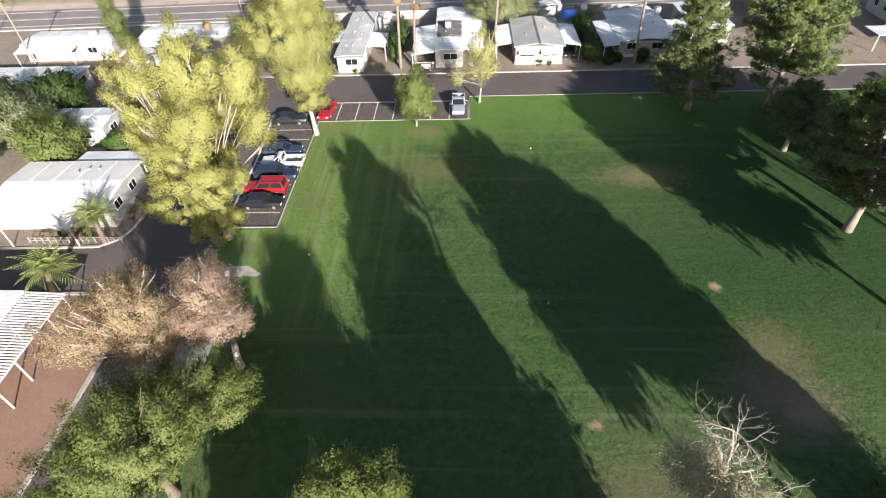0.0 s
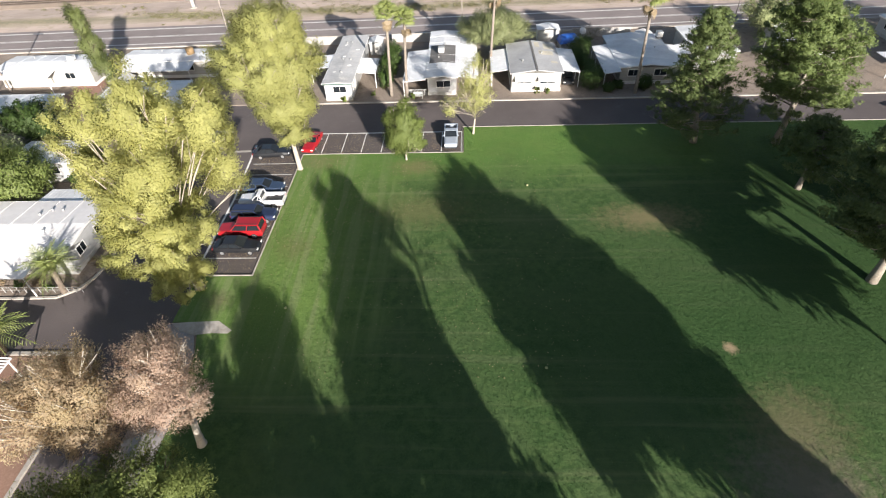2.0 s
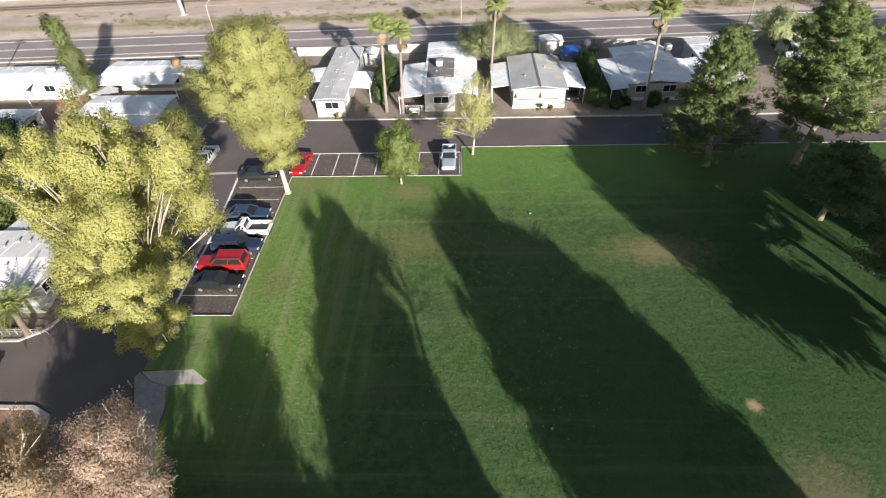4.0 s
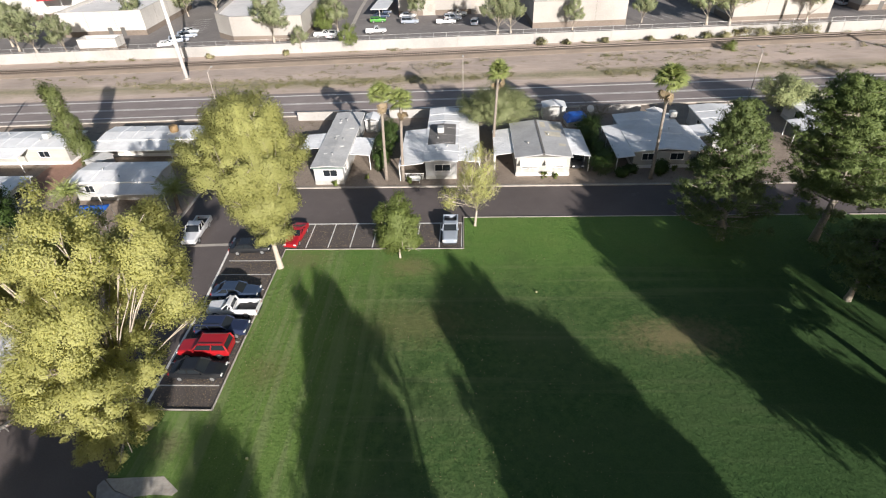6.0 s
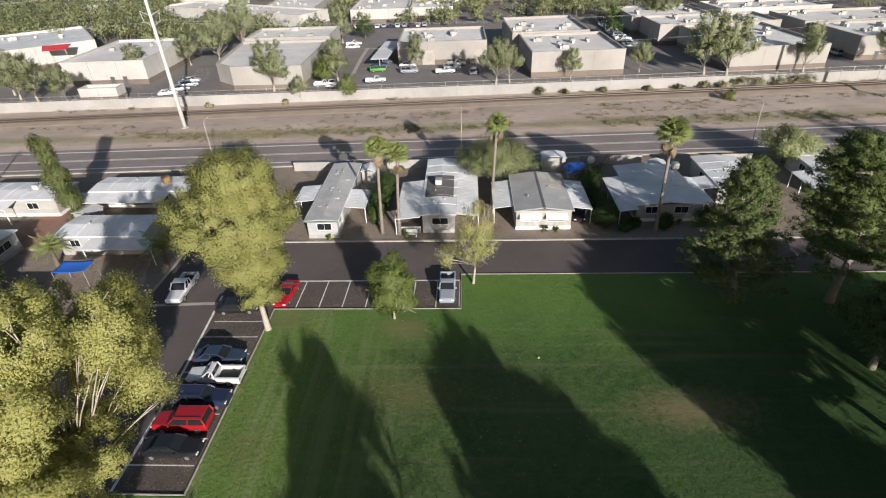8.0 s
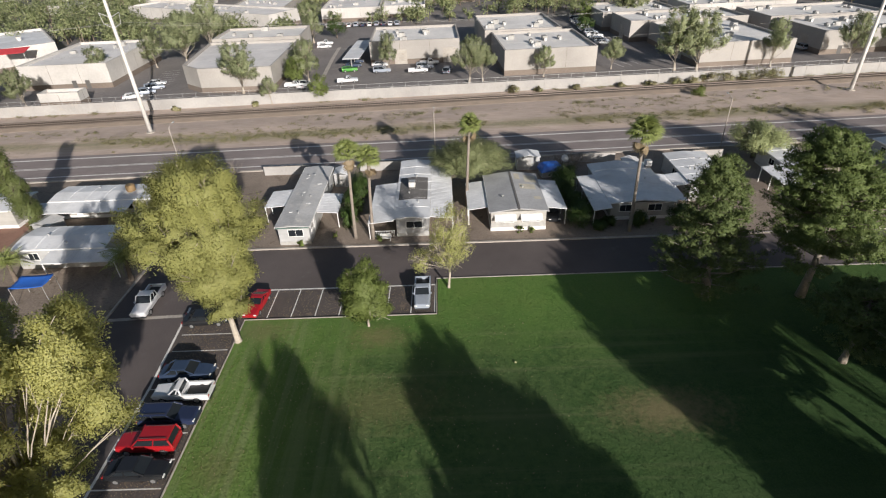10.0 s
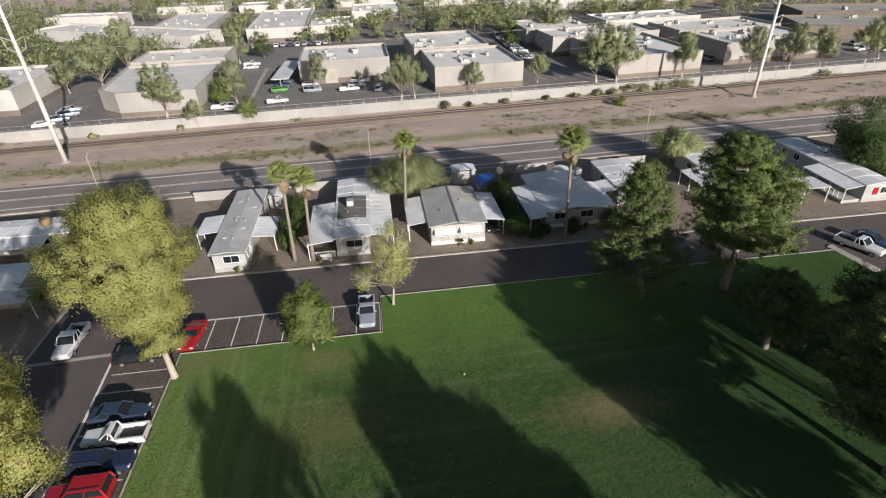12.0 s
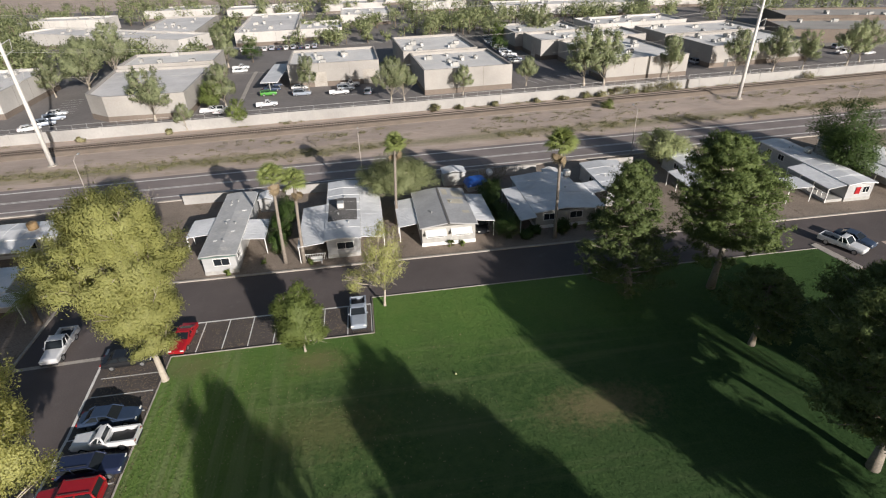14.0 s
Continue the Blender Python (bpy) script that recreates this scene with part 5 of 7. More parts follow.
southern_tree(0.0, -6.8, [(-5.4, 10.0, 2.2, 1.1), (-6.4, 7.6, 3.2, 2.2), (-7.2, 4.8, 3.8, 2.0)], 53, 22000, 240)
southern_tree(-6.6, 2.4, [(2.4, 8.6, 3.0, 2.6), (3.4, 5.0, 3.0, 1.6)], 51)
southern_tree(-7.0, 30.0, [(29.9, 5.4, 2.6, 2.0)], 44)
southern_tree(1.4, 46.7, [(43.6, 16.9, 2.4, 1.5), (44.5, 14.8, 4.2, 1.6), (45.8, 12.4, 6.0, 1.8), (46.2, 9.3, 5.9, 1.6), (48.6, 18.4, 3.6, 2.2), (50.0, 14.6, 2.2, 2.6)], 45, 28000, 280)
# two more unseen trees, added to put the pines in shade
southern_tree(3.2, 56.3, [(56.3, 19.4, 3.4, 3.8), (60.2, 18.6, 2.6, 3.2), (56.4, 16.0, 3.2, 1.8)], 46, 34000, 320)
southern_tree(-5.8, 62.4, [(62.6, 15.0, 4.6, 4.0), (62.8, 9.5, 5.0, 3.6)], 48, 26000, 260)

# dead trees and brush
dead = thing("dead_tree", 8.8, 8.2, 0.05, 0, "tall bleached half-dead tree with bare forking branches", "tree", "dead trees")
bm, rng = bmesh.new(), np.random.default_rng(77)
tube(bm, [(0, 0, -0.15), (0.2, 0.2, 4.0), (1.2, 1.3, 9.0), (2.5, 2.3, 12.4), (2.8, 2.7, 13.4)], [0.30, 0.20, 0.15, 0.11, 0.08], 10)
for start, d, length, r in ((13.6, (0.55, 0.65, 0.6), 2.0, 0.065), (13.4, (-0.3, 0.55, 0.8), 2.1, 0.06), (13.0, (0.95, 0.05, 0.35), 2.1, 0.06), (12.4, (-0.95, 0.35, 0.55), 2.6, 0.06), (13.2, (0.3, -0.5, 0.8), 1.8, 0.05), (12.6, (0.8, -0.35, 0.5), 1.9, 0.05), (12.0, (-0.7, 0.0, 0.8), 2.4, 0.05), (13.7, (0.05, 0.3, 1.0), 1.9, 0.05), (12.2, (0.5, 0.9, 0.35), 1.8, 0.05)):
    bare_branches(bm, rng, Vector((2.6, 1.9 + (start - 9) * 0.16, start - 0.4)), Vector(d).normalized(), length * 0.88, r, 4)
part("trunk", bm, DEAD_WOOD, dead)
places, out, cen, size = crown_places(rng, [(0.4, 1.7, 15.2, 1.2, 1.0, 0.9), (1.2, 0.9, 15.0, 1.3, 1.0, 0.9), (2.0, 0.5, 14.8, 1.1, 0.9, 0.8)], 15000, 110, 0.4, 1.0, 0.9)
bm = bmesh.new()
for c in cen[:40]:
    tube(bm, [(2.3, 2.4, 12.2), Vector((2.3, 2.4, 12.4)).lerp(Vector(c), 0.6) + Vector((0, 0, 0.2)), tuple(c)], [0.035, 0.022, 0.01], 4)
part("twigs", bm, DEAD_WOOD, dead)
ob = new("leaves", leaf_mesh("leaves", places, out, 0.085 * rng.uniform(0.6, 1.4, len(places)), LEAF_STRAW, rng, 0.4, 0.2, 0.35, 0.85))
ob.parent = dead
ob["label"] = "thin straw-coloured dry foliage"
shrub("brush", 27.5, 12.8, 3.0, 4.2, HEDGE, "dense dark green bush at the lawn's edge", 9000, 0.2, 52, category="bush")

# ---- palms ----
fan_palm(-10.3, 82.1, 13.4, "tall slim fan palm beside a home", (0.4, 0.0), 34, 1.85, True, 61)
fan_palm(-7.9, 81.8, 12.6, "tall slim fan palm beside a home", (0.5, 0.1), 34, 1.85, True, 62)
fan_palm(5.1, 90.4, 13.3, "tall slim fan palm behind a home", (0.5, 0.0), 34, 1.85, True, 63)
fan_palm(26.4, 81.5, 15.0, "very tall fan palm beside the road", (-0.2, 0.1), 38, 2.3, True, 64)
fan_palm(-36.9, 74.0, 4.6, "short feather palm at a road corner", (0.2, 0.1), 30, 2.6, False, 65, 0.3, True)
fan_palm(-38.3, 40.7, 4.6, "short bushy feather palm before a home", (0.1, 0.2), 30, 2.4, False, 66, 0.3, True)
fan_palm(-39.6, 33.4, 5.8, "leaning feather palm beside the road", (2.2, -1.0), 36, 2.6, False, 67, 0.3, True)
fan_palm(-51.5, 74.5, 4.0, "short feather palm between homes", (0, 0), 26, 2.2, False, 68, 0.28, True)

# ---- mobile homes on the north side ----
mobile_home(-20.2, -16.1, 80.9, 99.8, "long white single-wide mobile home with grey roof", 2.75, "y", SHINGLE, SIDING, 0.18, (("y", -1, -17.9, 1.9), ("x", 1, 82.6, 1.1), ("x", 1, 88.5, 1.6), ("x", -1, 86, 1.4)), ("x", 1, 84.2), 5, seed=1, seam=False)
mobile_home(-4.7, -0.4, 82.1, 100.8, "white single-wide mobile home with patched roof", 2.8, "y", METAL_ROOF, SIDING, 0.22, (("y", -1, -2.3, 2.1), ("x", 1, 86, 1.4)), None, 4, seed=2)
mobile_home(8.0, 15.4, 82.7, 94.0, "cream double-wide mobile home with grey gable roof", 2.9, "y", ROOF_SLATE, CREAM, 0.5, (("y", -1, 9.9, 2.3), ("y", -1, 13.4, 2.3), ("x", -1, 88, 1.4)), None, 2, seed=3, seam=False)
mobile_home(24.6, 33.2, 84.6, 97.5, "tan mobile home under a wide white metal roof", 2.6, "y", METAL_ROOF, CREAM, 0.45, (("y", -1, 26.6, 1.6), ("y", -1, 30.6, 1.8)), None, 1, seed=4)
mobile_home(37.4, 43.6, 89.5, 100.3, "white mobile home behind the pines", 2.8, "y", METAL_ROOF, SIDING, 0.25, (("y", -1, 39.9, 1.8), ("x", -1, 95.5, 1.6)), None, 3, seed=5)
mobile_home(53.6, 58.4, 88.6, 102.4, "white mobile home with pale roof behind the pines", 2.8, "y", METAL_ROOF, SIDING, 0.25, (("y", -1, 55.7, 1.8), ("x", -1, 92, 1.6), ("x", -1, 98, 1.4)), None, 3, seed=6)
mobile_home(73.2, 77.6, 83.6, 103.4, "long white mobile home with red shuttered window", 2.8, "y", METAL_ROOF, SIDING, 0.3, (("y", -1, 76.4, 1.0), ("x", -1, 98, 1.3), ("x", -1, 101, 1.0)), None, 3, seed=7)
mobile_home(84.5, 89.0, 83.8, 103.0, "white mobile home with a broad porch", 2.8, "y", METAL_ROOF, SIDING, 0.3, (("y", -1, 86.5, 1.6),), None, 2, seed=8)

# ---- mobile homes on the west side ----
mobile_home(-51.5, -38.3, 43.2, 51.4, "broad white mobile home with a pale coated roof", 2.9, "x", ROOF_PALE, SIDING, 0.35, (("x", 1, 45.2, 1.3), ("x", 1, 48.6, 1.3), ("y", -1, -45, 1.4)), None, 4, seed=9)
mobile_home(-55.0, -47.2, 59.8, 64.6, "white mobile home behind trees", 2.9, "x", METAL_ROOF, SIDING, 0.3, (("y", -1, -50, 1.6), ("x", 1, 62, 1.4)), None, 3, seed=10)
mobile_home(-52.5, -41.0, 77.2, 82.4, "white mobile home with grey metal roof", 2.9, "x", METAL_ROOF, SIDING, 0.3, (("y", -1, -50.3, 1.2), ("y", -1, -46, 1.6)), ("y", -1, -47.8), 2, seed=11)
mobile_home(-56.0, -40.5, 90.6, 95.2, "long white mobile home along the avenue", 2.9, "x", METAL_ROOF, CREAM, 0.25, (("y", -1, -50, 1.8), ("y", -1, -45, 1.6)), ("y", -1, -52.5), 1, seed=12)
mobile_home(-76.0, -60.3, 88.2, 93.8, "white mobile home with pale metal roof", 2.9, "x", METAL_ROOF, CREAM, 0.25, (("y", -1, -64, 1.6), ("y", -1, -70, 1.6)), None, 3, seed=13)
mobile_home(-80.0, -59.4, 73.4, 78.8, "white mobile home with glazed front end", 2.8, "x", METAL_ROOF, SIDING, 0.25, (("x", 1, 76.2, 2.4), ("y", -1, -64, 1.6)), None, 3, seed=14)

# ---- cars ----
CARS = "parked cars"
sedan(-22.9, 46.75, 0, CAR_BLACK, "black sedan parked beside the lawn kerb", 4.8, group=CARS)
suv(-23.2, 49.35, 180, CAR_RED, "bright red boxy sport utility vehicle parked in a bay", 4.9, group=CARS)
suv(-22.6, 51.95, 0, CAR_NAVY, "dark navy blue car with roof rails parked in a bay", 4.9, 0.92, 1.62, group=CARS)
pickup(-22.5, 54.75, 180, CAR_WHITE, "white pickup truck parked with its bed to the lawn", 5.2, 0.9, (-0.2, 1.0), 1.65, group=CARS)
sedan(-23.2, 57.4, 0, CAR_BLUE, "dark steel blue coupe parked in a bay", 4.9, group=CARS)
sedan(-24.3, 65.3, 4, CAR_BLACK, "dark sedan parked under the tall tree", 4.7, group=CARS)
sedan(-19.5, 67.7, -96, CAR_RED, "red sports coupe parked nose to the lawn", 4.5, 0.88, 0.82, 1.28, True, group=CARS)
pickup(-0.95, 68.5, -90, CAR_SILVER, "silver grey pickup truck parked nose to the lawn", 5.3, 0.92, (-0.45, 1.0), 1.7, group=CARS)
pickup(-32.2, 68.7, -88, CAR_WHITE, "white pickup truck standing on the drive", 5.5, 0.95, (-0.6, 1.1), 1.78)
pickup(62.4, 71.7, -66, CAR_WHITE, "white pickup truck on the side drive", 5.5, 0.95, (-0.4, 1.0), 1.78)
sedan(65.0, 72.6, -66, CAR_BLUE, "dark blue car on the side drive", 4.7)
sedan(16.9, 86.4, -90, CAR_BLACK, "black car under a metal carport", 4.6)

# ---- business park ----
warehouse(-64.3, 156.4, 24, 33, 6.0, "pale stucco warehouse with an angled corner and flat roof", 0.5, STUCCO, STUCCO_BAND, ROOF_PALE, 3, (), 21, [(0, 4.6), (5.4, 0), (23.9, -0.4), (23.9, 33), (-3.0, 33)])
warehouse(-67.0, 190.0, 26.5, 17.5, 6.8, "pale stucco warehouse with grey flat roof", 1.5, STUCCO, STUCCO_BAND, ROOF_GREY, 4, (), 22)
warehouse(-18.4, 179.7, 25.8, 22.5, 6.4, "tan stucco warehouse with roller doors", 1.0, STUCCO, STUCCO_BAND, ROOF_GREY, 8, (("front", 7.0, 3.6, 4.0), ("front", 21.0, 3.6, 4.0)), 23)
warehouse(18.4, 162.4, 24.2, 24.6, 6.4, "tan stucco warehouse with rooftop units", 3.0, STUCCO, STUCCO_BAND, ROOF_GREY, 6, (("right", 18, 1.2, 2.2),), 24)
warehouse(15.2, 187.2, 23.0, 27.5, 6.9, "tall tan stucco warehouse with grey roof", 3.0, STUCCO, STUCCO_BAND, ROOF_GREY, 6, (), 25)
warehouse(69.4, 163.2, 25.2, 33.0, 6.1, "tan stucco warehouse with flat coated roof", 4.0, STUCCO, STUCCO_BAND, ROOF_GREY, 7, (("left", 10, 3.4, 4.0), ("left", 20, 3.4, 4.0)), 26)
warehouse(61.6, 197.5, 38, 17.0, 6.2, "long tan stucco warehouse with many roof units", 4.0, STUCCO, STUCCO_BAND, ROOF_GREY, 8, (("left", 5, 3.4, 4.0),), 27)
warehouse(58.0, 216.5, 27, 22.0, 6.0, "long tan stucco warehouse with dark roof edge", 3.5, STUCCO, STUCCO_BAND, ROOF_GREY, 6, (), 28)
warehouse(88.6, 219.5, 38, 18.0, 7.0, "wide pale warehouse with white parapet", 3.0, WHITE_STUCCO, STUCCO_BAND, ROOF_PALE, 8, (), 29)
warehouse(106.5, 172.4, 34, 22.0, 6.2, "tan stucco warehouse behind pale trees", 3.5, STUCCO, STUCCO_BAND, ROOF_GREY, 8, (("front", 5, 1.2, 2.2), ("left", 6, 3.4, 4.0)), 30)
warehouse(104.0, 195.5, 38, 20.0, 6.4, "tan warehouse with grey flat roof", 3.5, STUCCO, STUCCO_BAND, ROOF_GREY, 8, (), 31)
warehouse(-110.0, 165.0, 23.5, 31.5, 6.3, "bright white warehouse with brown base band", 1.5, WHITE_STUCCO, STUCCO_BAND, ROOF_PALE, 5, (("front", 16.5, 1.2, 2.2), ("front", 13, 1.2, 2.2)), 32)
warehouse(-95.0, 148.4, 9.6, 4.0, 3.4, "low white outbuilding with brown base", 2.0, WHITE_STUCCO, STUCCO_BAND, ROOF_PALE, 0, (), 33)
warehouse(-152.0, 171.0, 42, 36, 6.6, "large grey metal warehouse with pale roof", 38.0, WHITE_STUCCO, None, METAL_ROOF, 6, (), 34)
warehouse(-46.5, 256.0, 24, 62, 5.2, "long white office block behind trees", 2.0, WHITE_STUCCO, STUCCO_BAND, ROOF_PALE, 10, (), 35)
warehouse(-22.0, 262.0, 18, 24, 4.6, "low white office wing beside parked cars", 2.0, WHITE_STUCCO, STUCCO_BAND, ROOF_PALE, 4, (), 36)
warehouse(-5.0, 300.0, 24, 30, 5.0, "pale office block among trees", 0.0, WHITE_STUCCO, STUCCO_BAND, ROOF_GREY, 5, (), 37)
warehouse(-139.0, 283.0, 86, 17, 5.8, "long low white office block with angled front", -29.0, WHITE_STUCCO, STUCCO_BAND, ROOF_PALE, 10, (), 38)
warehouse(-89.0, 266.0, 25, 56, 5.2, "pale office block with many roof vents", 2.0, STUCCO, STUCCO_BAND, ROOF_PALE, 10, (), 40)
warehouse(-148.0, 312.0, 34, 14, 7.0, "white two-storey office with a dark window band", -6.0, WHITE_STUCCO, DARK_TRIM, ROOF_PALE, 4, (), 41)
warehouse(150.0, 196.0, 62, 26, 5.6, "brown warehouse with long dark front", -38.0 + 20, STUCCO_BAND, DARK_TRIM, STUCCO, 7, (), 42)
warehouse(172.0, 226.0, 60, 24, 5.6, "long brown warehouse in shade", -18.0, STUCCO_BAND, DARK_TRIM, STUCCO, 6, (), 43)
warehouse(70.0, 300.0, 70, 20, 6.0, "long white store with red awnings", -8.0, WHITE_STUCCO, STUCCO_BAND, ROOF_PALE, 6, (), 44)

for x, y, w, d, rz, seed in ((-66.0, 345.0, 40, 18, 4.0, 45), (-14.0, 352.0, 34, 20, -3.0, 46), (34.0, 338.0, 30, 16, 2.0, 47), (-112.0, 356.0, 36, 20, 0.0, 48), (20.0, 384.0, 44, 18, -5.0, 49), (158.0, 312.0, 44, 20, -6.0, 50), (-196.0, 300.0, 40, 22, 8.0, 51)):
    warehouse(x, y, w, d, 5.0, "low white office building far behind trees", rz, WHITE_STUCCO, STUCCO_BAND, ROOF_PALE, 4, (), seed)

# ---- details of the homes ----
HOMES = sorted((o for o in scene.objects if o.name.startswith("mobile_home")), key=lambda o: o.name)
(home_1, home_2, home_3, home_4, home_5, home_6, home_7, home_8, west_1, west_2, west_3, west_4, west_5, west_6) = HOMES
canopy(home_1, -23.7, -20.5, 87.2, 92.4, 2.35, 2.6)
canopy(home_1, -15.8, -12.9, 85.0, 90.8, 2.6, 2.35)
canopy(home_2, -8.4, -4.95, 81.5, 93.2, 2.4, 2.75)
canopy(home_2, -0.1, 3.0, 82.3, 99.5, 2.75, 2.4)
part("roof_patch", gable_roof(-4.6, -0.55, 87.0, 94.2, 2.98, 0.19, "y", 0.03), TAR, home_2, "dark tar patch on the roof")
canopy(home_3, 5.0, 7.7, 84.4, 92.8, 2.4, 2.75)
canopy(home_3, 15.7, 18.4, 83.8, 92.6, 2.75, 2.4)
part("ridge_strip", box(11.55, 11.85, 82.4, 94.2, 3.38, 3.58), TAR, home_3, "dark strip along the ridge")
part("wall_band", box(8.02, 15.38, 82.672, 82.698, 0.56, 1.28), SKIRT, home_3, "grey painted band along the front wall")
part("fascia", box(-20.4, -15.9, 80.575, 80.598, 2.66, 2.84), GREEN_TRIM, home_1, "dark green eave board")
for x0, x1, y0, y1 in ((12.6, 14.9, 88.6, 90.2), (13.6, 15.3, 91.0, 93.2), (12.2, 13.0, 91.6, 93.6), (14.2, 15.2, 85.6, 86.4)):
    zz = lambda x: 2.9 + 0.5 * (15.65 - x) / 3.95 + 0.13
    bm = bmesh.new()
    loft(bm, [[Vector((x0, y, zz(x0) - 0.04)), Vector((x1, y, zz(x1) - 0.04)), Vector((x1, y, zz(x1) + 0.02)), Vector((x0, y, zz(x0) + 0.02))] for y in (y0, y1)])
    part("roof_patch", bm, ROOF_TAN, home_3, "tan patch on the roof")
for x in (9.9, 13.4):
    bm = bmesh.new()
    loft(bm, [[Vector((xx, 82.69, 2.45)), Vector((xx, 81.75, 1.95)), Vector((xx, 81.75, 2.0)), Vector((xx, 82.69, 2.52))] for xx in (x + 1.45, x - 1.45)])
    part("window_awning", bm, TRIM, home_3)
canopy(home_4, 21.9, 24.35, 83.2, 94.0, 2.3, 2.6)
canopy(home_4, 33.45, 35.2, 85.0, 93.5, 2.6, 2.35)
canopy(home_5, 35.0, 37.15, 89.5, 93.5, 2.4, 2.7)
canopy(home_6, 50.2, 53.35, 88.8, 95, 2.4, 2.75)
canopy(home_7, 70.0, 72.9, 83.6, 92.6, 2.35, 2.75)
canopy(home_8, 81.4, 84.2, 83.8, 94, 2.35, 2.75)
canopy(home_8, 89.3, 92.4, 84, 98, 2.75, 2.4)
part("shutter", box(74.6, 75.4, 83.50, 83.56, 1.2, 2.3), CAR_RED, home_7, "bright red window shutter")
car_port = thing("carport", 0, 0, 0, 0, "small white metal carport beside a home", "carport")
canopy(car_port, 64.2, 68.4, 84.6, 88.6, 2.5, 2.45, "y")
canopy(west_1, -48.2, -40.6, 39.95, 42.85, 2.55, 2.85, "y", ROOF_PALE)
canopy(west_1, -46.6, -38.0, 51.7, 54.7, 2.7, 2.4, "y")
canopy(west_3, -47.5, -38.4, 74.4, 76.85, 2.45, 2.8, "y")
canopy(west_4, -57.2, -43.5, 87.4, 90.25, 2.5, 2.85, "y")
canopy(west_5, -76.0, -66.0, 85.4, 87.85, 2.5, 2.85, "y")
canopy(west_2, -55.0, -49.0, 57.4, 59.45, 2.5, 2.85, "y")
big = thing("carport", 0, 0, 0, 0, "large corrugated white metal carport roof", "carport")
canopy(big, -46.0, -39.1, 13.0, 30.8, 3.25, 3.1, "x")
for i in range(62):
    y = 13.1 + 0.287 * i
    bm = bmesh.new()
    loft(bm, [[Vector((x, y, z)), Vector((x, y + 0.13, z)), Vector((x, y + 0.13, z + 0.05)), Vector((x, y, z + 0.05))] for x, z in ((-35.6, 2.83), (-39.05, 3.08))])
    part("slat", bm, METAL_ROOF, big)
for x, z in ((-38.9, 2.98), (-37.2, 2.85), (-35.7, 2.74)):
    part("beam", box(x - 0.05, x + 0.05, 13.0, 30.8, z - 0.1, z + 0.0), METAL_ROOF, big)
for y in (16.0, 21.0, 23.5, 28.0, 30.4):
    part("post", box(-35.76, -35.66, y, y + 0.1, 0.05, 2.66), TRIM, big)
for x, y, z in ((-2.8, 90.6, 3.28), (33.0, 95.5, 3.1), (-52.0, 61.5, 3.2), (76.2, 96.0, 3.2), (-64.5, 91.0, 3.2)):
    cooler(x, y, z, 0.95)
tank = thing("roof_drum", -45.0, 92.8, 3.26, 0, "rusty orange round drum on a home's roof", "drum")
bm = bmesh.new()
tube(bm, [(0, 0, -0.1), (0, 0, 0.05), (0, 0, 0.9), (0, 0, 1.0)], [0.6, 0.66, 0.66, 0.5], 14)
part("drum", bm, RUST_TANK, tank)


def garden_shed(x, y, w, d, h, rz, label, wall=None, roof=None):
    t = thing("garden_shed", x, y, 0.02, rz, label, "shed", "garden sheds")
    part("wall", box(-w / 2, w / 2, -d / 2, d / 2, 0, h), wall or SIDING, t)
    part("roof", gable_roof(-w / 2 - 0.15, w / 2 + 0.15, -d / 2 - 0.15, d / 2 + 0.15, h, 0.4, "y", 0.08), roof or METAL_ROOF, t)
    part("door", box(-0.4, 0.4, -d / 2 - 0.04, -d / 2 + 0.01, 0.05, min(1.85, h - 0.1)), SKIRT, t)
    return t


garden_shed(15.9, 103.6, 3.7, 2.6, 2.2, 0, "grey metal storage shed behind a home", STEEL, METAL_ROOF)
garden_shed(-54.3, 86.4, 2.8, 2.6, 1.9, -12, "small white shed with dark green roof", SIDING, SHINGLE)
garden_shed(-14.6, 99.6, 2.2, 2.6, 2.1, 0, "white rounded storage shed beside a home", SIDING, METAL_ROOF)
garden_shed(32.0, 99.8, 2.4, 2.2, 2.1, 5, "cream storage shed behind a home", CREAM, ROOF_PALE)
tarp = thing("covered_trailer", 19.2, 100.3, 0, 8, "bright blue tarpaulin over a low trailer", "trailer")
bm = bmesh.new()
bmesh.ops.create_grid(bm, x_segments=12, y_segments=10, size=1.0)
for v in bm.verts:
    x, y = v.co.x, v.co.y
    v.co = Vector((x * 1.9, y * 1.4, 2.1 - 0.9 * max(abs(x), abs(y)) ** 6 + 0.13 * noise.noise((x * 3, y * 3, 1)) - 0.2 * abs(x)))
bmesh.ops.solidify(bm, geom=bm.faces[:], thickness=0.03)
part("tarpaulin", bm, TARP_BLUE, tarp, smooth=True)
part("bed", box(-1.7, 1.7, -1.1, 1.1, 0.03, 1.15), STEEL, tarp)
for x0, x1, y, lab in ((-28.6, -20.6, 103.9, 0), (-12.4, -5.5, 104.3, 0), (44.0, 49.0, 104.5, 0), (20.5, 31.0, 104.8, 0)):
    w = thing("garden_wall", 0, 0, 0, 0, "low pale block garden wall by the avenue", "wall", "garden walls")
    part("wall", box(x0, x1, y - 0.1, y + 0.1, 0, 1.5, 0.01), BLOCK, w)
    part("coping", box(x0 - 0.03, x1 + 0.03, y - 0.14, y + 0.14, 1.5, 1.57), CONCRETE, w)
dish = thing("satellite_dish", 21.6, 101.6, 0, 0, "round white satellite dish on a pole", "satellite dish")
bm = bmesh.new()
cylinder(bm, 0, 0, -0.05, 2.1, 0.05, 8)
part("pole", bm, STEEL, dish)
bm = bmesh.new()
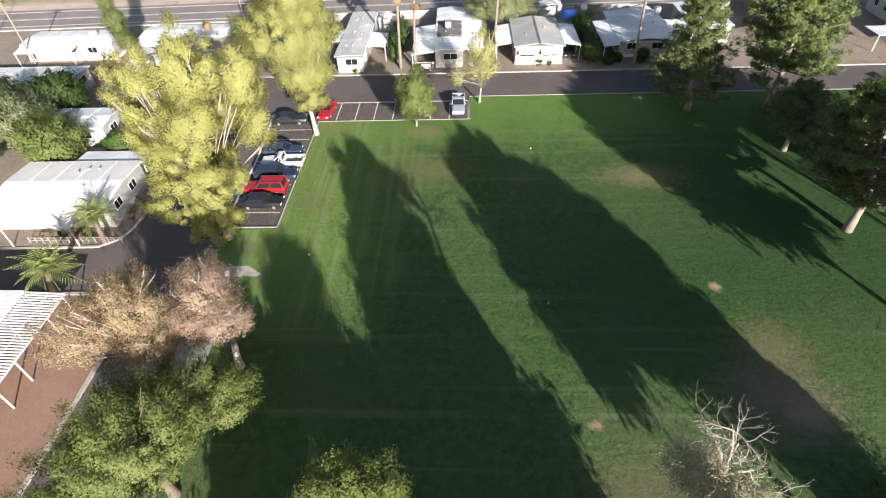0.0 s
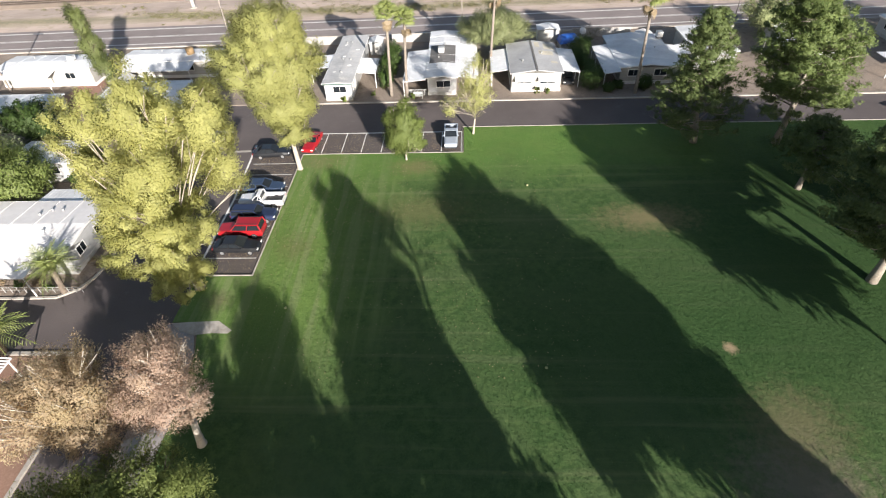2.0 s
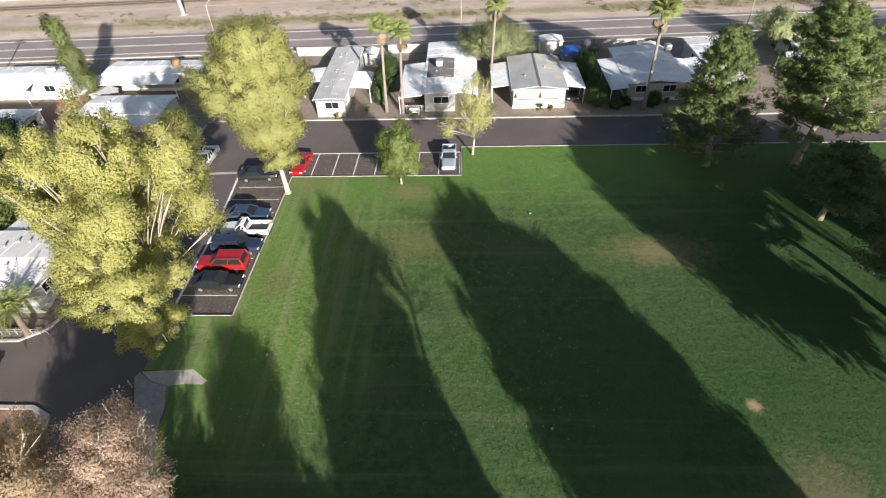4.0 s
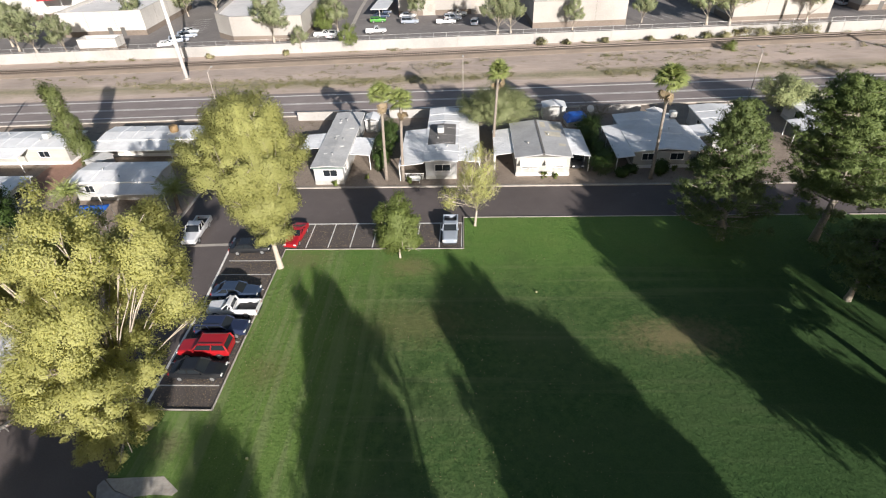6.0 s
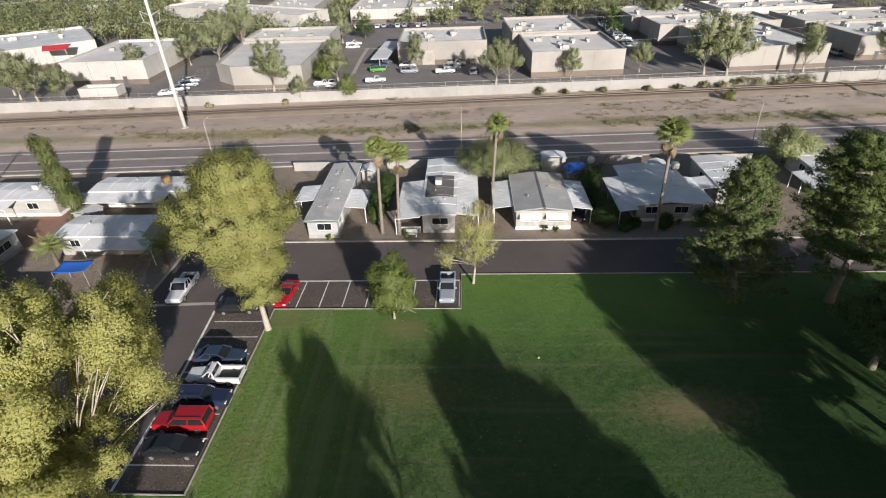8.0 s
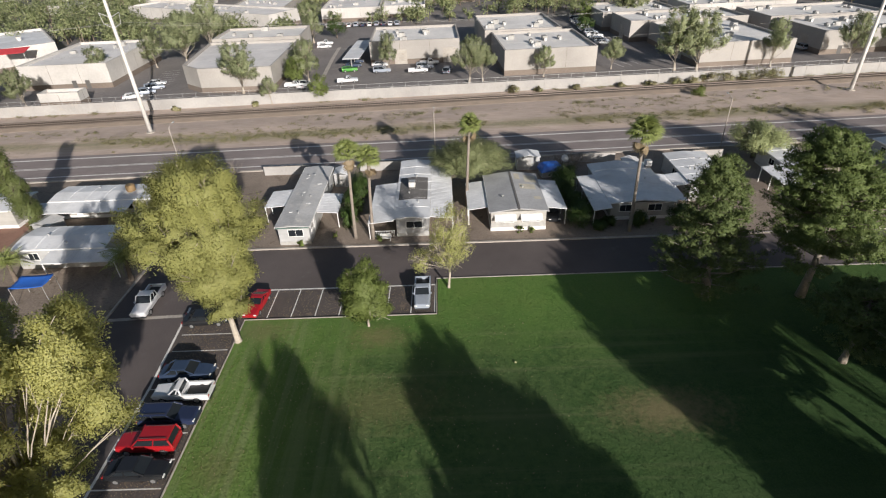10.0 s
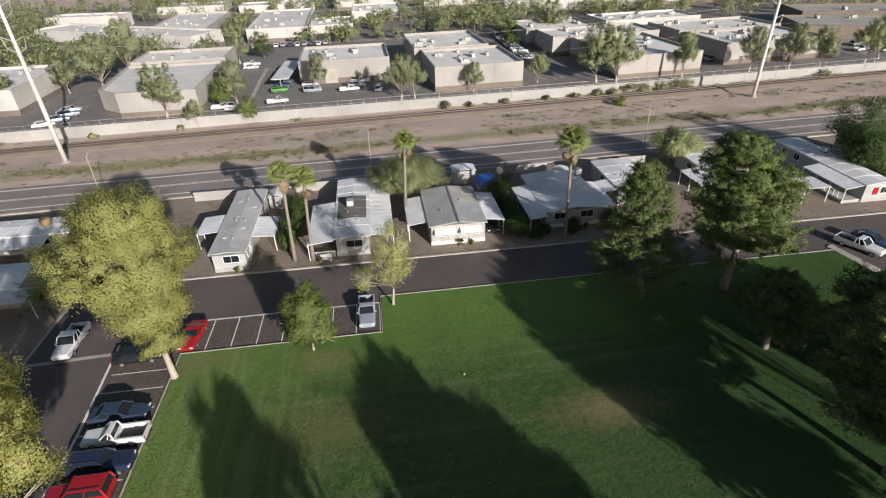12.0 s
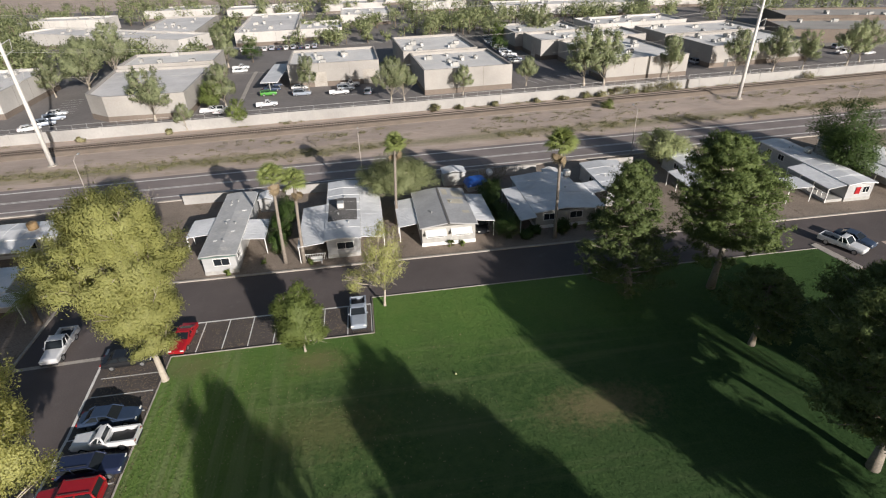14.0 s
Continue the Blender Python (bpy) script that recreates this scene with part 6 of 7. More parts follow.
tube(bm, [(0, -0.05, 2.1), (0.02, -0.16, 2.2), (0.06, -0.36, 2.36)], [0.12, 0.5, 0.62], 18)
part("reflector", bm, TRIM, dish, smooth=True)
for x0, y0, w0 in ((-19.4, 84.6, 0.5), (-17.6, 87.0, 0.6), (-18.8, 90.5, 0.45), (-17.2, 93.4, 0.7), (-19.3, 95.6, 0.5)):
    bm = bmesh.new()
    tilt = 0.18 * (1 - abs(x0 + 0.25 + 18.15) / 2.3)
    bmesh.ops.create_cube(bm, size=1.0, matrix=pose(x0 + w0 / 2, y0, 2.9 + tilt, 0, 0, 14) @ Matrix.Diagonal((w0, w0 * 0.5, 0.05, 1)))
    part("roof_patch", bm, TRIM, home_1, "white sealant patch on the roof")
fence = thing("porch_railing", 0, 0, 0, 0, "white wooden porch railing before a home", "railing")
for i in range(14):
    part("baluster", box(-7.9 + 0.22 * i, -7.84 + 0.22 * i, 82.0, 82.06, 0.03, 0.95), TRIM, fence)
part("rail", box(-8.0, -4.95, 81.98, 82.08, 0.95, 1.03), TRIM, fence)
bench = thing("porch_bench", -6.2, 81.2, 0.03, 0, "white wooden bench before a porch", "bench")
part("seat", box(-0.75, 0.75, -0.25, 0.25, 0.4, 0.46), TRIM, bench)
part("backrest", box(-0.75, 0.75, 0.2, 0.26, 0.5, 0.95), TRIM, bench)
for x in (-0.65, 0.65):
    part("leg", box(x - 0.04, x + 0.04, -0.22, 0.22, 0, 0.4), TRIM, bench)
rail = thing("porch_deck", 0, 0, 0, 0, "wooden porch deck with railing beside a home", "deck")
part("deck", box(70.2, 73.1, 83.8, 92.4, 0.03, 0.5), SKIRT, rail)
for i in range(10):
    part("baluster", box(70.2, 70.28, 83.9 + 0.9 * i, 83.98 + 0.9 * i, 0.5, 1.4), TRIM, rail)
part("rail", box(70.18, 70.3, 83.8, 92.4, 1.4, 1.48), TRIM, rail)
w = thing("yard_fence", 0, 0, 0, 0, "low weathered grey railing by the road corner", "fence")
for i in range(15):
    part("picket", box(-46.5 + 0.72 * i, -46.43 + 0.72 * i, 40.6, 40.64, 0.05, 0.8), SKIRT, w)
for z in (0.35, 0.68):
    part("rail", box(-46.6, -36.3, 40.642, 40.67, z, z + 0.05), SKIRT, w)
for i, (px, py, r, h) in enumerate(((-45.6, 41.6, 0.6, 0.9), (-43.6, 41.3, 0.5, 0.8), (-41.4, 41.5, 0.7, 1.1), (-40.0, 41.2, 0.5, 0.7), (-37.2, 44.6, 0.6, 1.0), (-37.3, 47.2, 0.7, 1.2))):
    shrub("garden_plant", px, py, r, h, HEDGE if i % 2 else DRY_PALM, "low straggling plant before a home", 500, 0.13, 150 + i, group="garden plants", category="plant")

shade_sail = thing("garden_canopy", -46.3, 70.9, 0.04, 4, "blue tarpaulin canopy on thin posts between homes", "canopy")
bm = bmesh.new()
bmesh.ops.create_grid(bm, x_segments=10, y_segments=8, size=1.0)
for v in bm.verts:
    x, y = v.co.x, v.co.y
    v.co = Vector((x * 1.9, y * 1.3, 2.15 + 0.12 * (x * x + y * y) + 0.05 * noise.noise((x * 3, y * 3, 4))))
bmesh.ops.solidify(bm, geom=bm.faces[:], thickness=0.02)
part("tarpaulin", bm, TARP_BLUE, shade_sail, smooth=True)
for px, py in ((-1.85, -1.25), (1.85, -1.25), (-1.85, 1.25), (1.85, 1.25)):
    bm = bmesh.new()
    cylinder(bm, px, py, 0, 2.38, 0.03, 6)
    part("post", bm, STEEL, shade_sail)

# hedges and garden plants
for i, (x, y, r, h) in enumerate(((-11.7, 85.0, 1.1, 3.0), (-11.4, 87.6, 1.3, 4.2), (-11.2, 90.2, 1.2, 4.4), (-11.0, 93.0, 1.3, 4.0), (-11.4, 96.0, 1.3, 3.4), (20.2, 83.6, 1.9, 2.9), (21.0, 86.2, 1.6, 2.6), (20.2, 88.9, 1.6, 3.0), (19.6, 91.6, 1.5, 3.0),
                                  (19.8, 94.4, 1.8, 3.6), (20.8, 96.8, 1.7, 3.4), (22.6, 82.2, 0.9, 1.3), (27.9, 83.0, 1.1, 2.1), (33.6, 83.2, 1.5, 2.6), (36.0, 82.6, 1.2, 1.8), (24.2, 83.4, 0.8, 1.2))):
    shrub("hedge", x, y, r, h, HEDGE, "dense dark green hedge plant between homes", 3600, 0.16, 100 + i, group="hedge plants", category="hedge")
for i, (x, y) in enumerate(((-17.3, 80.5), (13.4, 82.0), (11.9, 82.1), (-13.3, 82.6), (-7.0, 80.9), (30.2, 83.6))):
    shrub("garden_plant", x, y, 0.45, 0.9, LEAF_FRESH, "small leafy plant in a gravel bed", 260, 0.2, 140 + i, group="garden plants", category="plant")
for i, (x, y, h, r, mat) in enumerate(((-51.5, 56.2, 6.4, 3.9, LEAF_FRESH), (-57.8, 59.8, 7.6, 4.4, LEAF_GREY), (-57.2, 68.2, 7.0, 3.2, HEDGE), (-62.5, 54.5, 7.0, 4.6, LEAF_GREY), (-63.0, 64.0, 7.5, 4.0, HEDGE), (54.0, 104.2, 6.2, 4.2, LEAF_PALO),
                                       (84.6, 99.0, 11.0, 5.2, HEDGE), (79.5, 92.0, 8.0, 3.8, HEDGE), (-44.0, 57.6, 3.4, 1.8, HEDGE), (-68.5, 48.5, 6.0, 3.6, LEAF_FRESH))):
    tree("yard_tree", x, y, [(0, 0, h * 0.62, r, r, h * 0.36), (r * 0.2, -r * 0.2, h * 0.45, r * 0.85, r * 0.85, h * 0.28)], mat, DARK_BARK, "leafy yard tree between the mobile homes", 15000, 90, r * 0.26, 0.24, 0.2, h * 0.25, (0, 0), 18, 160 + i, group="yard trees")
for x, y, s, sc in ((-33.6, 102.6, 401, 1.0), (21.6, 103.0, 402, 0.8), (24.0, 103.4, 403, 0.7)):
    t = thing("bare_bush", x, y, 0, 0, "leafless twiggy grey-brown bush by the avenue", "bush", "bare bushes")
    bm, rng = bmesh.new(), np.random.default_rng(s)
    for i in range(7):
        a = 0.9 * i
        bare_branches(bm, rng, Vector((0, 0, -0.05)), Vector((0.5 * math.cos(a), 0.5 * math.sin(a), 1)).normalized(), 2.2 * sc, 0.06, 3)
    part("branch", bm, POLE_WOOD, t)
tree("palo_verde_tree", 5.6, 97.4, [(0.3, 0, 4.6, 6.4, 4.8, 1.9), (0.5, 0, 5.8, 4.0, 3.2, 1.4)], LEAF_PALO, BARK, "wide feathery pale green tree behind homes", 70000, 170, 1.0, 0.16, 0.22, 1.6, (0, 0), 40, 181, 0.6, 0.3)
tree("cypress_tree", -56.4, 86.6, [(-0.7, 0.2, 10.6, 1.2, 1.1, 2.4), (-0.4, 0, 7.0, 1.5, 1.4, 2.6), (0.1, 0, 3.6, 1.2, 1.2, 2.2)], LEAF_VINE, DARK_BARK, "narrow tall vine-covered tree between homes", 15000, 80, 0.7, 0.22, 0.2, 1.5, (-0.4, 0.1), 14, 182, 1.2)

# ---- street furniture, pylons and wires ----
LAMP_STEEL = surface("dull_lamp_steel", (0.40, 0.345, 0.31), (0.50, 0.445, 0.405), 1.5, 0.3, 0.6, 0.1, bump=0)


def street_lamp(x, y, h, side, label):
    t = thing("street_lamp", x, y, 0, 0, label, "street lamp", "street lamps")
    bm = bmesh.new()
    tube(bm, [(0, 0, -0.05), (0, 0, h * 0.5), (0, 0, h)], [0.10, 0.075, 0.055], 8)
    part("pole", bm, LAMP_STEEL, t)
    bm = bmesh.new()
    tube(bm, [(0, 0, h - 0.3), (0, side * 0.7, h + 0.15), (0, side * 1.7, h + 0.25)], [0.05, 0.045, 0.04], 6)
    part("arm", bm, LAMP_STEEL, t)
    part("lamp_head", box(-0.13, 0.13, min(side * 1.6, side * 2.2), max(side * 1.6, side * 2.2), h + 0.17, h + 0.31, 0.03), STEEL, t)
    bm = bmesh.new()
    cylinder(bm, 0, 0, -0.05, 0.35, 0.22, 8)
    part("base", bm, CONCRETE, t)
    return t


for x, y, h in ((0.5, 106.9, 8.9), (51.0, 109.2, 8.8), (-43.0, 105.0, 8.6), (98.0, 111.2, 8.8), (-92.0, 103.0, 8.6)):
    street_lamp(x, y, h, 1, "slim pale steel street lamp beside the avenue")


def pylon(x, y, lean, label):
    t = thing("power_pylon", x, y, 0, 0, label, "pylon", "power pylons")
    bm = bmesh.new()
    tube(bm, [(0, 0, -0.1), (lean * 0.3, 0, 12), (lean * 0.7, 0, 24), (lean, 0, 36)], [0.44, 0.37, 0.30, 0.24], 12)
    part("pole", bm, WHITE_STEEL, t, smooth=True)
    bm = bmesh.new()
    cylinder(bm, 0, 0, -0.1, 0.4, 0.85, 12)
    part("footing", bm, CONCRETE, t)
    for z, sides in ((17.6, (1,)), (22.4, (-1, 1)), (28.0, (-1, 1))):
        for s in sides:
            cx = lean * z / 36
            bm = bmesh.new()
            tube(bm, [(cx, 0, z), (cx + s * 1.9, 0, z + 0.9)], [0.09, 0.06], 6)
            tube(bm, [(cx + s * 1.9, 0, z + 0.9), (cx + s * 1.6, 0, z - 1.0)], [0.05, 0.05], 6)
            tube(bm, [(cx, 0, z - 1.9), (cx + s * 1.6, 0, z - 1.0)], [0.08, 0.06], 6)
            part("insulator_arm", bm, STEEL, t)
    return t


pylon(-58.9, 127.4, -0.4, "tall white tubular steel power pylon")
pylon(93.4, 138.9, 0.3, "tall white tubular steel power pylon")
for s, z in ((-1.7, 21.4), (1.7, 21.4), (-1.7, 27.0), (1.7, 27.0), (1.7, 16.6)):
    w = thing("power_line", 0, 0, 0, 0, "thin slack overhead power line", "cable", "power lines")
    bm = bmesh.new()
    pts = []
    for x0, x1 in ((-211.0, -58.9), (-58.9, 93.4), (93.4, 245.0)):
        for i in range(16):
            f = i / 16
            x = x0 + (x1 - x0) * f
            pts.append((x + s, 127.4 + (x + 58.9) * 0.0755 + s * 0.4, z - 4 * 2.6 * f * (1 - f)))
    tube(bm, pts, [0.013] * len(pts), 4)
    part("wire", bm, SKIRT, w)
up = thing("utility_pole", -74.2, 86.7, 0, 0, "wooden utility pole with a short crossarm", "utility pole")
bm = bmesh.new()
tube(bm, [(0, 0, -0.1), (0, 0, 10.5)], [0.16, 0.11], 8)
part("pole", bm, POLE_WOOD, up)
part("crossarm", box(-1.1, 1.1, -0.06, 0.06, 9.6, 9.75), POLE_WOOD, up)
for i, (x, y) in enumerate(((-26.1, 35.2), (-25.35, 33.6), (-24.6, 31.8))):
    b = thing("bollard", x, y, 0, 0, "thin yellow bollard at the path's edge", "bollard", "bollards")
    bm = bmesh.new()
    cylinder(bm, 0, 0, -0.05, 0.9, 0.06, 8)
    part("post", bm, YELLOW_POST, b)
BALL = plain("dull_yellow_ball", (0.36, 0.36, 0.19), 0.6)
for x, y in ((7.44, 31.8), (8.2, 57.6), (-15.8, 38.4)):
    b = thing("ball", x, y, 0.1, 0, "small pale ball lying in the grass", "ball", "balls")
    bm = bmesh.new()
    bmesh.ops.create_icosphere(bm, subdivisions=2, radius=0.12, matrix=Matrix.Translation((0, 0, 0.1)))
    part("shell", bm, BALL, b, smooth=True)

# ---- trees, cars and scrub of the business park ----
PROTO = []
for i, (mat, bark, lobes, n) in enumerate(((LEAF_GREY, BARK, [(0.3, 0, 7.2, 2.4, 2.4, 2.0), (1.6, 0.5, 5.2, 2.2, 2.2, 1.7), (-1.8, -0.4, 5.0, 2.0, 2.2, 1.6), (0.2, 1.4, 3.8, 2.0, 1.8, 1.3)], 9000), (LEAF_GREY, BARK, [(0.4, 0, 7.4, 1.9, 2.0, 1.8), (-1.9, 0.3, 5.8, 1.7, 1.7, 1.6), (2.0, -0.5, 4.9, 1.8, 1.8, 1.5), (0, -1.4, 4.0, 1.5, 1.5, 1.2)], 8000),
                                           (LEAF_FRESH, DARK_BARK, [(0, 0, 5.0, 3.4, 3.2, 2.8), (0, 0, 3.6, 3.6, 3.6, 2.0)], 4200), (HEDGE, DARK_BARK, [(0, 0, 6.0, 4.2, 4.0, 3.6), (0, 0, 4.0, 4.4, 4.4, 2.4)], 4200), (LEAF_PINE, DARK_BARK, [(0, 0, 5.6, 3.6, 3.8, 3.4), (1, 1, 4.0, 4.0, 3.8, 2.4)], 4200))):
    PROTO.append(tree("lot_tree", 0, -400 - 20 * i, lobes, mat, bark, "open-crowned pale trunked tree in the business park" if i < 2 else "bushy green tree in the business park", n, 90 if i < 2 else 60, 0.5 if i < 2 else 0.8, 0.22 if i < 2 else 0.27, 0.22, 1.1 if i < 2 else 2.2, (0.1, 0), 30, 200 + i, 1.0, 0.5, 0.6 if i < 2 else 0.0, plume=1.0 if i < 2 else 0.6, group="business park trees"))
rng = np.random.default_rng(9)
first = [True] * 5


def plant(k, x, y, s):
    m = pose(x, y, 0, 0, 0, rng.uniform(0, 360))
    if first[k]:
        first[k] = False
        ob = PROTO[k]
        ob.matrix_basis = m
    else:
        ob = copy_thing(PROTO[k], m)
    ob.scale = (s, s, s * rng.uniform(0.9, 1.1))


for k, x, y, s in ((0, -48.0, 155.0, 1.15), (1, -38.3, 145.3, 0.5), (2, -27.0, 146.2, 0.72), (1, -12.6, 172.0, 0.8), (0, 9.0, 157.4, 1.0), (1, 12.5, 158.5, 0.85), (1, 28.3, 160.0, 0.62), (0, 47.2, 165.5, 0.65), (0, 62.6, 161.8, 1.28), (0, 67.8, 160.4, 1.2), (1, 87.6, 162.0, 0.95), (1, 108.6, 163.2, 0.95),
                   (0, 121.0, 163.5, 1.0), (0, 130.5, 163.4, 0.95), (1, 146.0, 164.5, 1.1), (0, 153.5, 168.0, 1.05), (0, -84.0, 186.5, 0.85), (0, -75.6, 188.5, 1.4), (0, -74.0, 205.0, 1.35), (0, -80.0, 199.0, 1.3), (2, -35.6, 161.0, 0.9), (2, -36.8, 166.0, 0.8), (1, -33.0, 162.5, 0.9), (0, -36.5, 172.0, 0.8),
                   (0, -108.0, 150.5, 1.0), (0, -114.0, 152.5, 1.05), (1, -98.0, 147.6, 0.8), (0, -119.0, 157.0, 1.1), (0, -92.0, 172.0, 0.9), (3, -62.0, 215.0, 0.9), (0, -42.0, 215.0, 1.1), (3, -35.0, 222.0, 0.9), (3, 52.0, 216.0, 0.8), (2, 56.0, 232.0, 1.1), (0, 72.0, 232.0, 1.3)):
    plant(k, x, y, s * (1.25 if k < 2 else 1.0))
# rows and woods farther off: one drift of many crowns
cx, cy, cs = [], [], []
for x0, x1, y0, y1, count, lo, hi in ((-48, 20, 244, 251, 14, 0.7, 1.1), (-4, 12, 270, 298, 10, 0.8, 1.2), (14, 60, 240, 300, 26, 0.9, 1.7), (-235, -140, 216, 330, 190, 0.9, 1.7), (-118, -70, 212, 236, 40, 0.9, 1.4), (-140, -118, 228, 262, 26, 0.9, 1.5), (-230, -156, 150, 222, 44, 0.9, 1.6), (-300, 20, 332, 420, 150, 0.8, 1.6),
                                      (36, 66, 245, 300, 24, 0.9, 1.4), (66, 140, 262, 296, 34, 0.9, 1.4), (125, 240, 246, 300, 44, 0.9, 1.4), (20, 200, 325, 410, 60, 1.0, 1.6), (-64, -42, 216, 232, 10, 0.8, 1.1), (-60, -50, 262, 320, 12, 0.8, 1.2), (-22, -6, 275, 300, 8, 0.8, 1.1)):
    cx += list(rng.uniform(x0, x1, count))
    cy += list(rng.uniform(y0, y1, count))
    cs += list(rng.uniform(lo, hi, count))
cx, cy, cs = np.array(cx), np.array(cy), np.array(cs)
PUFFS = 16
pd = rng.normal(0, 1, (len(cx), PUFFS, 3))
pd /= np.linalg.norm(pd, axis=2)[:, :, None]
pc = np.stack([cx, cy, cs * 4.0], 1)[:, None, :] + pd * (cs[:, None, None] * np.array((3.4, 3.4, 2.9))) * rng.uniform(0.4, 1.0, (len(cx), PUFFS, 1))
k, q = rng.integers(0, len(cx), 175000), rng.integers(0, PUFFS, 175000)
e = rng.normal(0, 1, (len(k), 3))
places = pc[k, q] + e * (0.75 * cs[k])[:, None] * 0.75
places[:, 2] = np.maximum(places[:, 2], 0.3)
ob = new("far_trees", leaf_mesh("far_trees", places, e * 0.5 + pd[k, q] * 0.7 + np.array((0, 0, 0.3)), 0.75 * rng.uniform(0.6, 1.4, len(k)), LEAF_FAR, rng))
tagged(ob, "distant mixed green and grey trees among offices", "trees", "", "stuff")
bm = bmesh.new()
for x, y, s in zip(cx, cy, cs):
    tube(bm, [(x, y, -0.1), (x + 0.2 * s, y, 4.5 * s)], [0.22 * s, 0.1 * s], 5)
tagged(part("tree_stems", bm, DARK_BARK, ob), kind="stuff")

# bay lines painted on the yards
for x, y, step, turn, count, length in ((-76.5, 166.0, 2.6, 12.0, 7, 5.0), (49.5, 172.0, 2.7, -70.0, 6, 5.2), (52.6, 195.0, 2.7, 2.0, 16, 4.8), (-27.0, 176.0, 2.7, -2.0, 8, 4.6), (-4.0, 168.0, 2.7, 4.0, 5, 4.6)):
    bm = bmesh.new()
    for i in range(count):
        a = radians(turn + 90)
        cx, cy = x + math.cos(a) * step * i, y + math.sin(a) * step * i
        dx, dy = math.cos(radians(turn)) * length, math.sin(radians(turn)) * length
        strip(bm, [(cx, cy), (cx + dx, cy + dy)], 0.14, 0.002)
    solo("bay_lines", bm, LINE, "worn white parking bay lines on the yard", "road marking", "structure")
bm = bmesh.new()
strip(bm, [(-30.3, 160.5), (-30.3, 167.7), (-31.4, 190), (-31.7, 206)], 1.1, 0.004)
solo("drain_strip", bm, CONCRETE, "pale concrete drainage strip across the asphalt yard", "pavement", "structure")
LOT_CARS = "cars in the business park"
lot_cars = [sedan(-74.9, 166.2, 8, CAR_WHITE, "white car parked beside a warehouse", group=LOT_CARS), suv(-73.3, 161.3, 30, CAR_SILVER, "silver utility vehicle parked beside a warehouse", group=LOT_CARS),
            pickup(-22.6, 161.4, 8, CAR_WHITE, "white pickup truck parked behind the wall", group=LOT_CARS), suv(-23.6, 172.8, 5, CAR_GREEN, "bright green car parked behind the wall", 4.4, 0.9, 1.5, group=LOT_CARS), sedan(-23.3, 178.0, 5, CAR_BLUE, "dark blue car parked in shade", group=LOT_CARS)]
for k, x, y, rz in ((1, -73.8, 157.2, 28), (0, -75.6, 154.0, 24), (2, -4.4, 169.4, 4), (1, -2.6, 173.2, 4), (2, -1.4, 177.6, 6), (0, -15.6, 178.0, 0), (1, -14.4, 170.6, 0), (2, -35.8, 159.0, 4), (2, -37.2, 210.5, 6), (0, -36.8, 206.0, 4), (4, -37.4, 184.4, 0), (1, 105.6, 179.6, 92), (1, 163.4, 187.8, 20), (2, 158.0, 179.4, 14), (0, 165.0, 177.0, 8),
                    (2, 167.0, 194.0, 12), (4, -23.4, 183.0, 5), (1, 3.6, 168.0, 80), (2, -33.5, 158.6, 80)) + tuple(((0, 1, 4, 0, 2)[i % 5], 53.0 + 0.05 * i, 196.0 + 2.7 * i, 2) for i in range(17)) + tuple(((0, 1, 4)[i % 3], -50.0 + 2.7 * i, 244.5, 92) for i in range(14)):
    copy_thing(lot_cars[k], pose(x, y, 0.0, 0, 0, rz))
shade = thing("parking_canopy", -25.6, 175.0, 0, -2.5, "long flat white canopy over parked cars", "canopy")
part("canopy_roof", box(-0.2, 4.6, 0, 25, 2.9, 3.1, 0.02), METAL_ROOF, shade)
for i in range(6):
    part("post", box(2.0, 2.2, 1.0 + 4.5 * i, 1.2 + 4.5 * i, 0, 2.9), STEEL, shade)
sail = thing("sun_sail", -124.0, 186.0, 0, 20, "red canvas awning on a warehouse front", "awning")
bm = bmesh.new()
loft(bm, [[Vector((a, 0, 7.2)), Vector((a * 0.8, -4.5, 6.4)), Vector((a * 0.8, -4.5, 6.5)), Vector((a, 0, 7.3))] for a in (4.0, -4.0)])
part("canvas", bm, RED_CLOTH, sail)
for a in (-3, 3):
    part("post", box(a - 0.06, a + 0.06, -4.4, -4.28, 0, 6.45), STEEL, sail)

# scrub on the railway land, one drift of many plants
rng = np.random.default_rng(12)
cx, cy, cr = [], [], []
for _ in range(2200):
    x = rng.uniform(-130, 190)
    band = rng.random()
    y = rail_y(x) - rng.uniform(5.5, 13.5) if band < 0.25 else (wall_y(x) - rng.uniform(0.4, 2.2) if band < 0.36 else avenue_y(x) + 11.5 + rng.normal(0, 1.7))
    if noise.noise((x * 0.03, y * 0.1, 5)) + (0.25 if x > 0 else -0.05) < 0.05:
        continue
    cx.append(x), cy.append(y), cr.append(rng.uniform(0.2, 0.75))
cx, cy, cr = np.array(cx), np.array(cy), np.array(cr)
k = rng.integers(0, len(cx), 90000)
e = rng.normal(0, 0.5, (len(k), 3))
pts = np.stack([cx[k] + e[:, 0] * cr[k] * 1.6, cy[k] + e[:, 1] * cr[k], np.abs(e[:, 2]) * cr[k] * 0.8 + 0.05], 1)
ob = new("desert_scrub", leaf_mesh("desert_scrub", pts, rng.normal(0, 1, pts.shape), 0.17 * rng.uniform(0.5, 1.4, len(k)), SCRUB, rng))
tagged(ob, "dry desert weeds and scrub beside the railway", "scrub", "", "stuff")
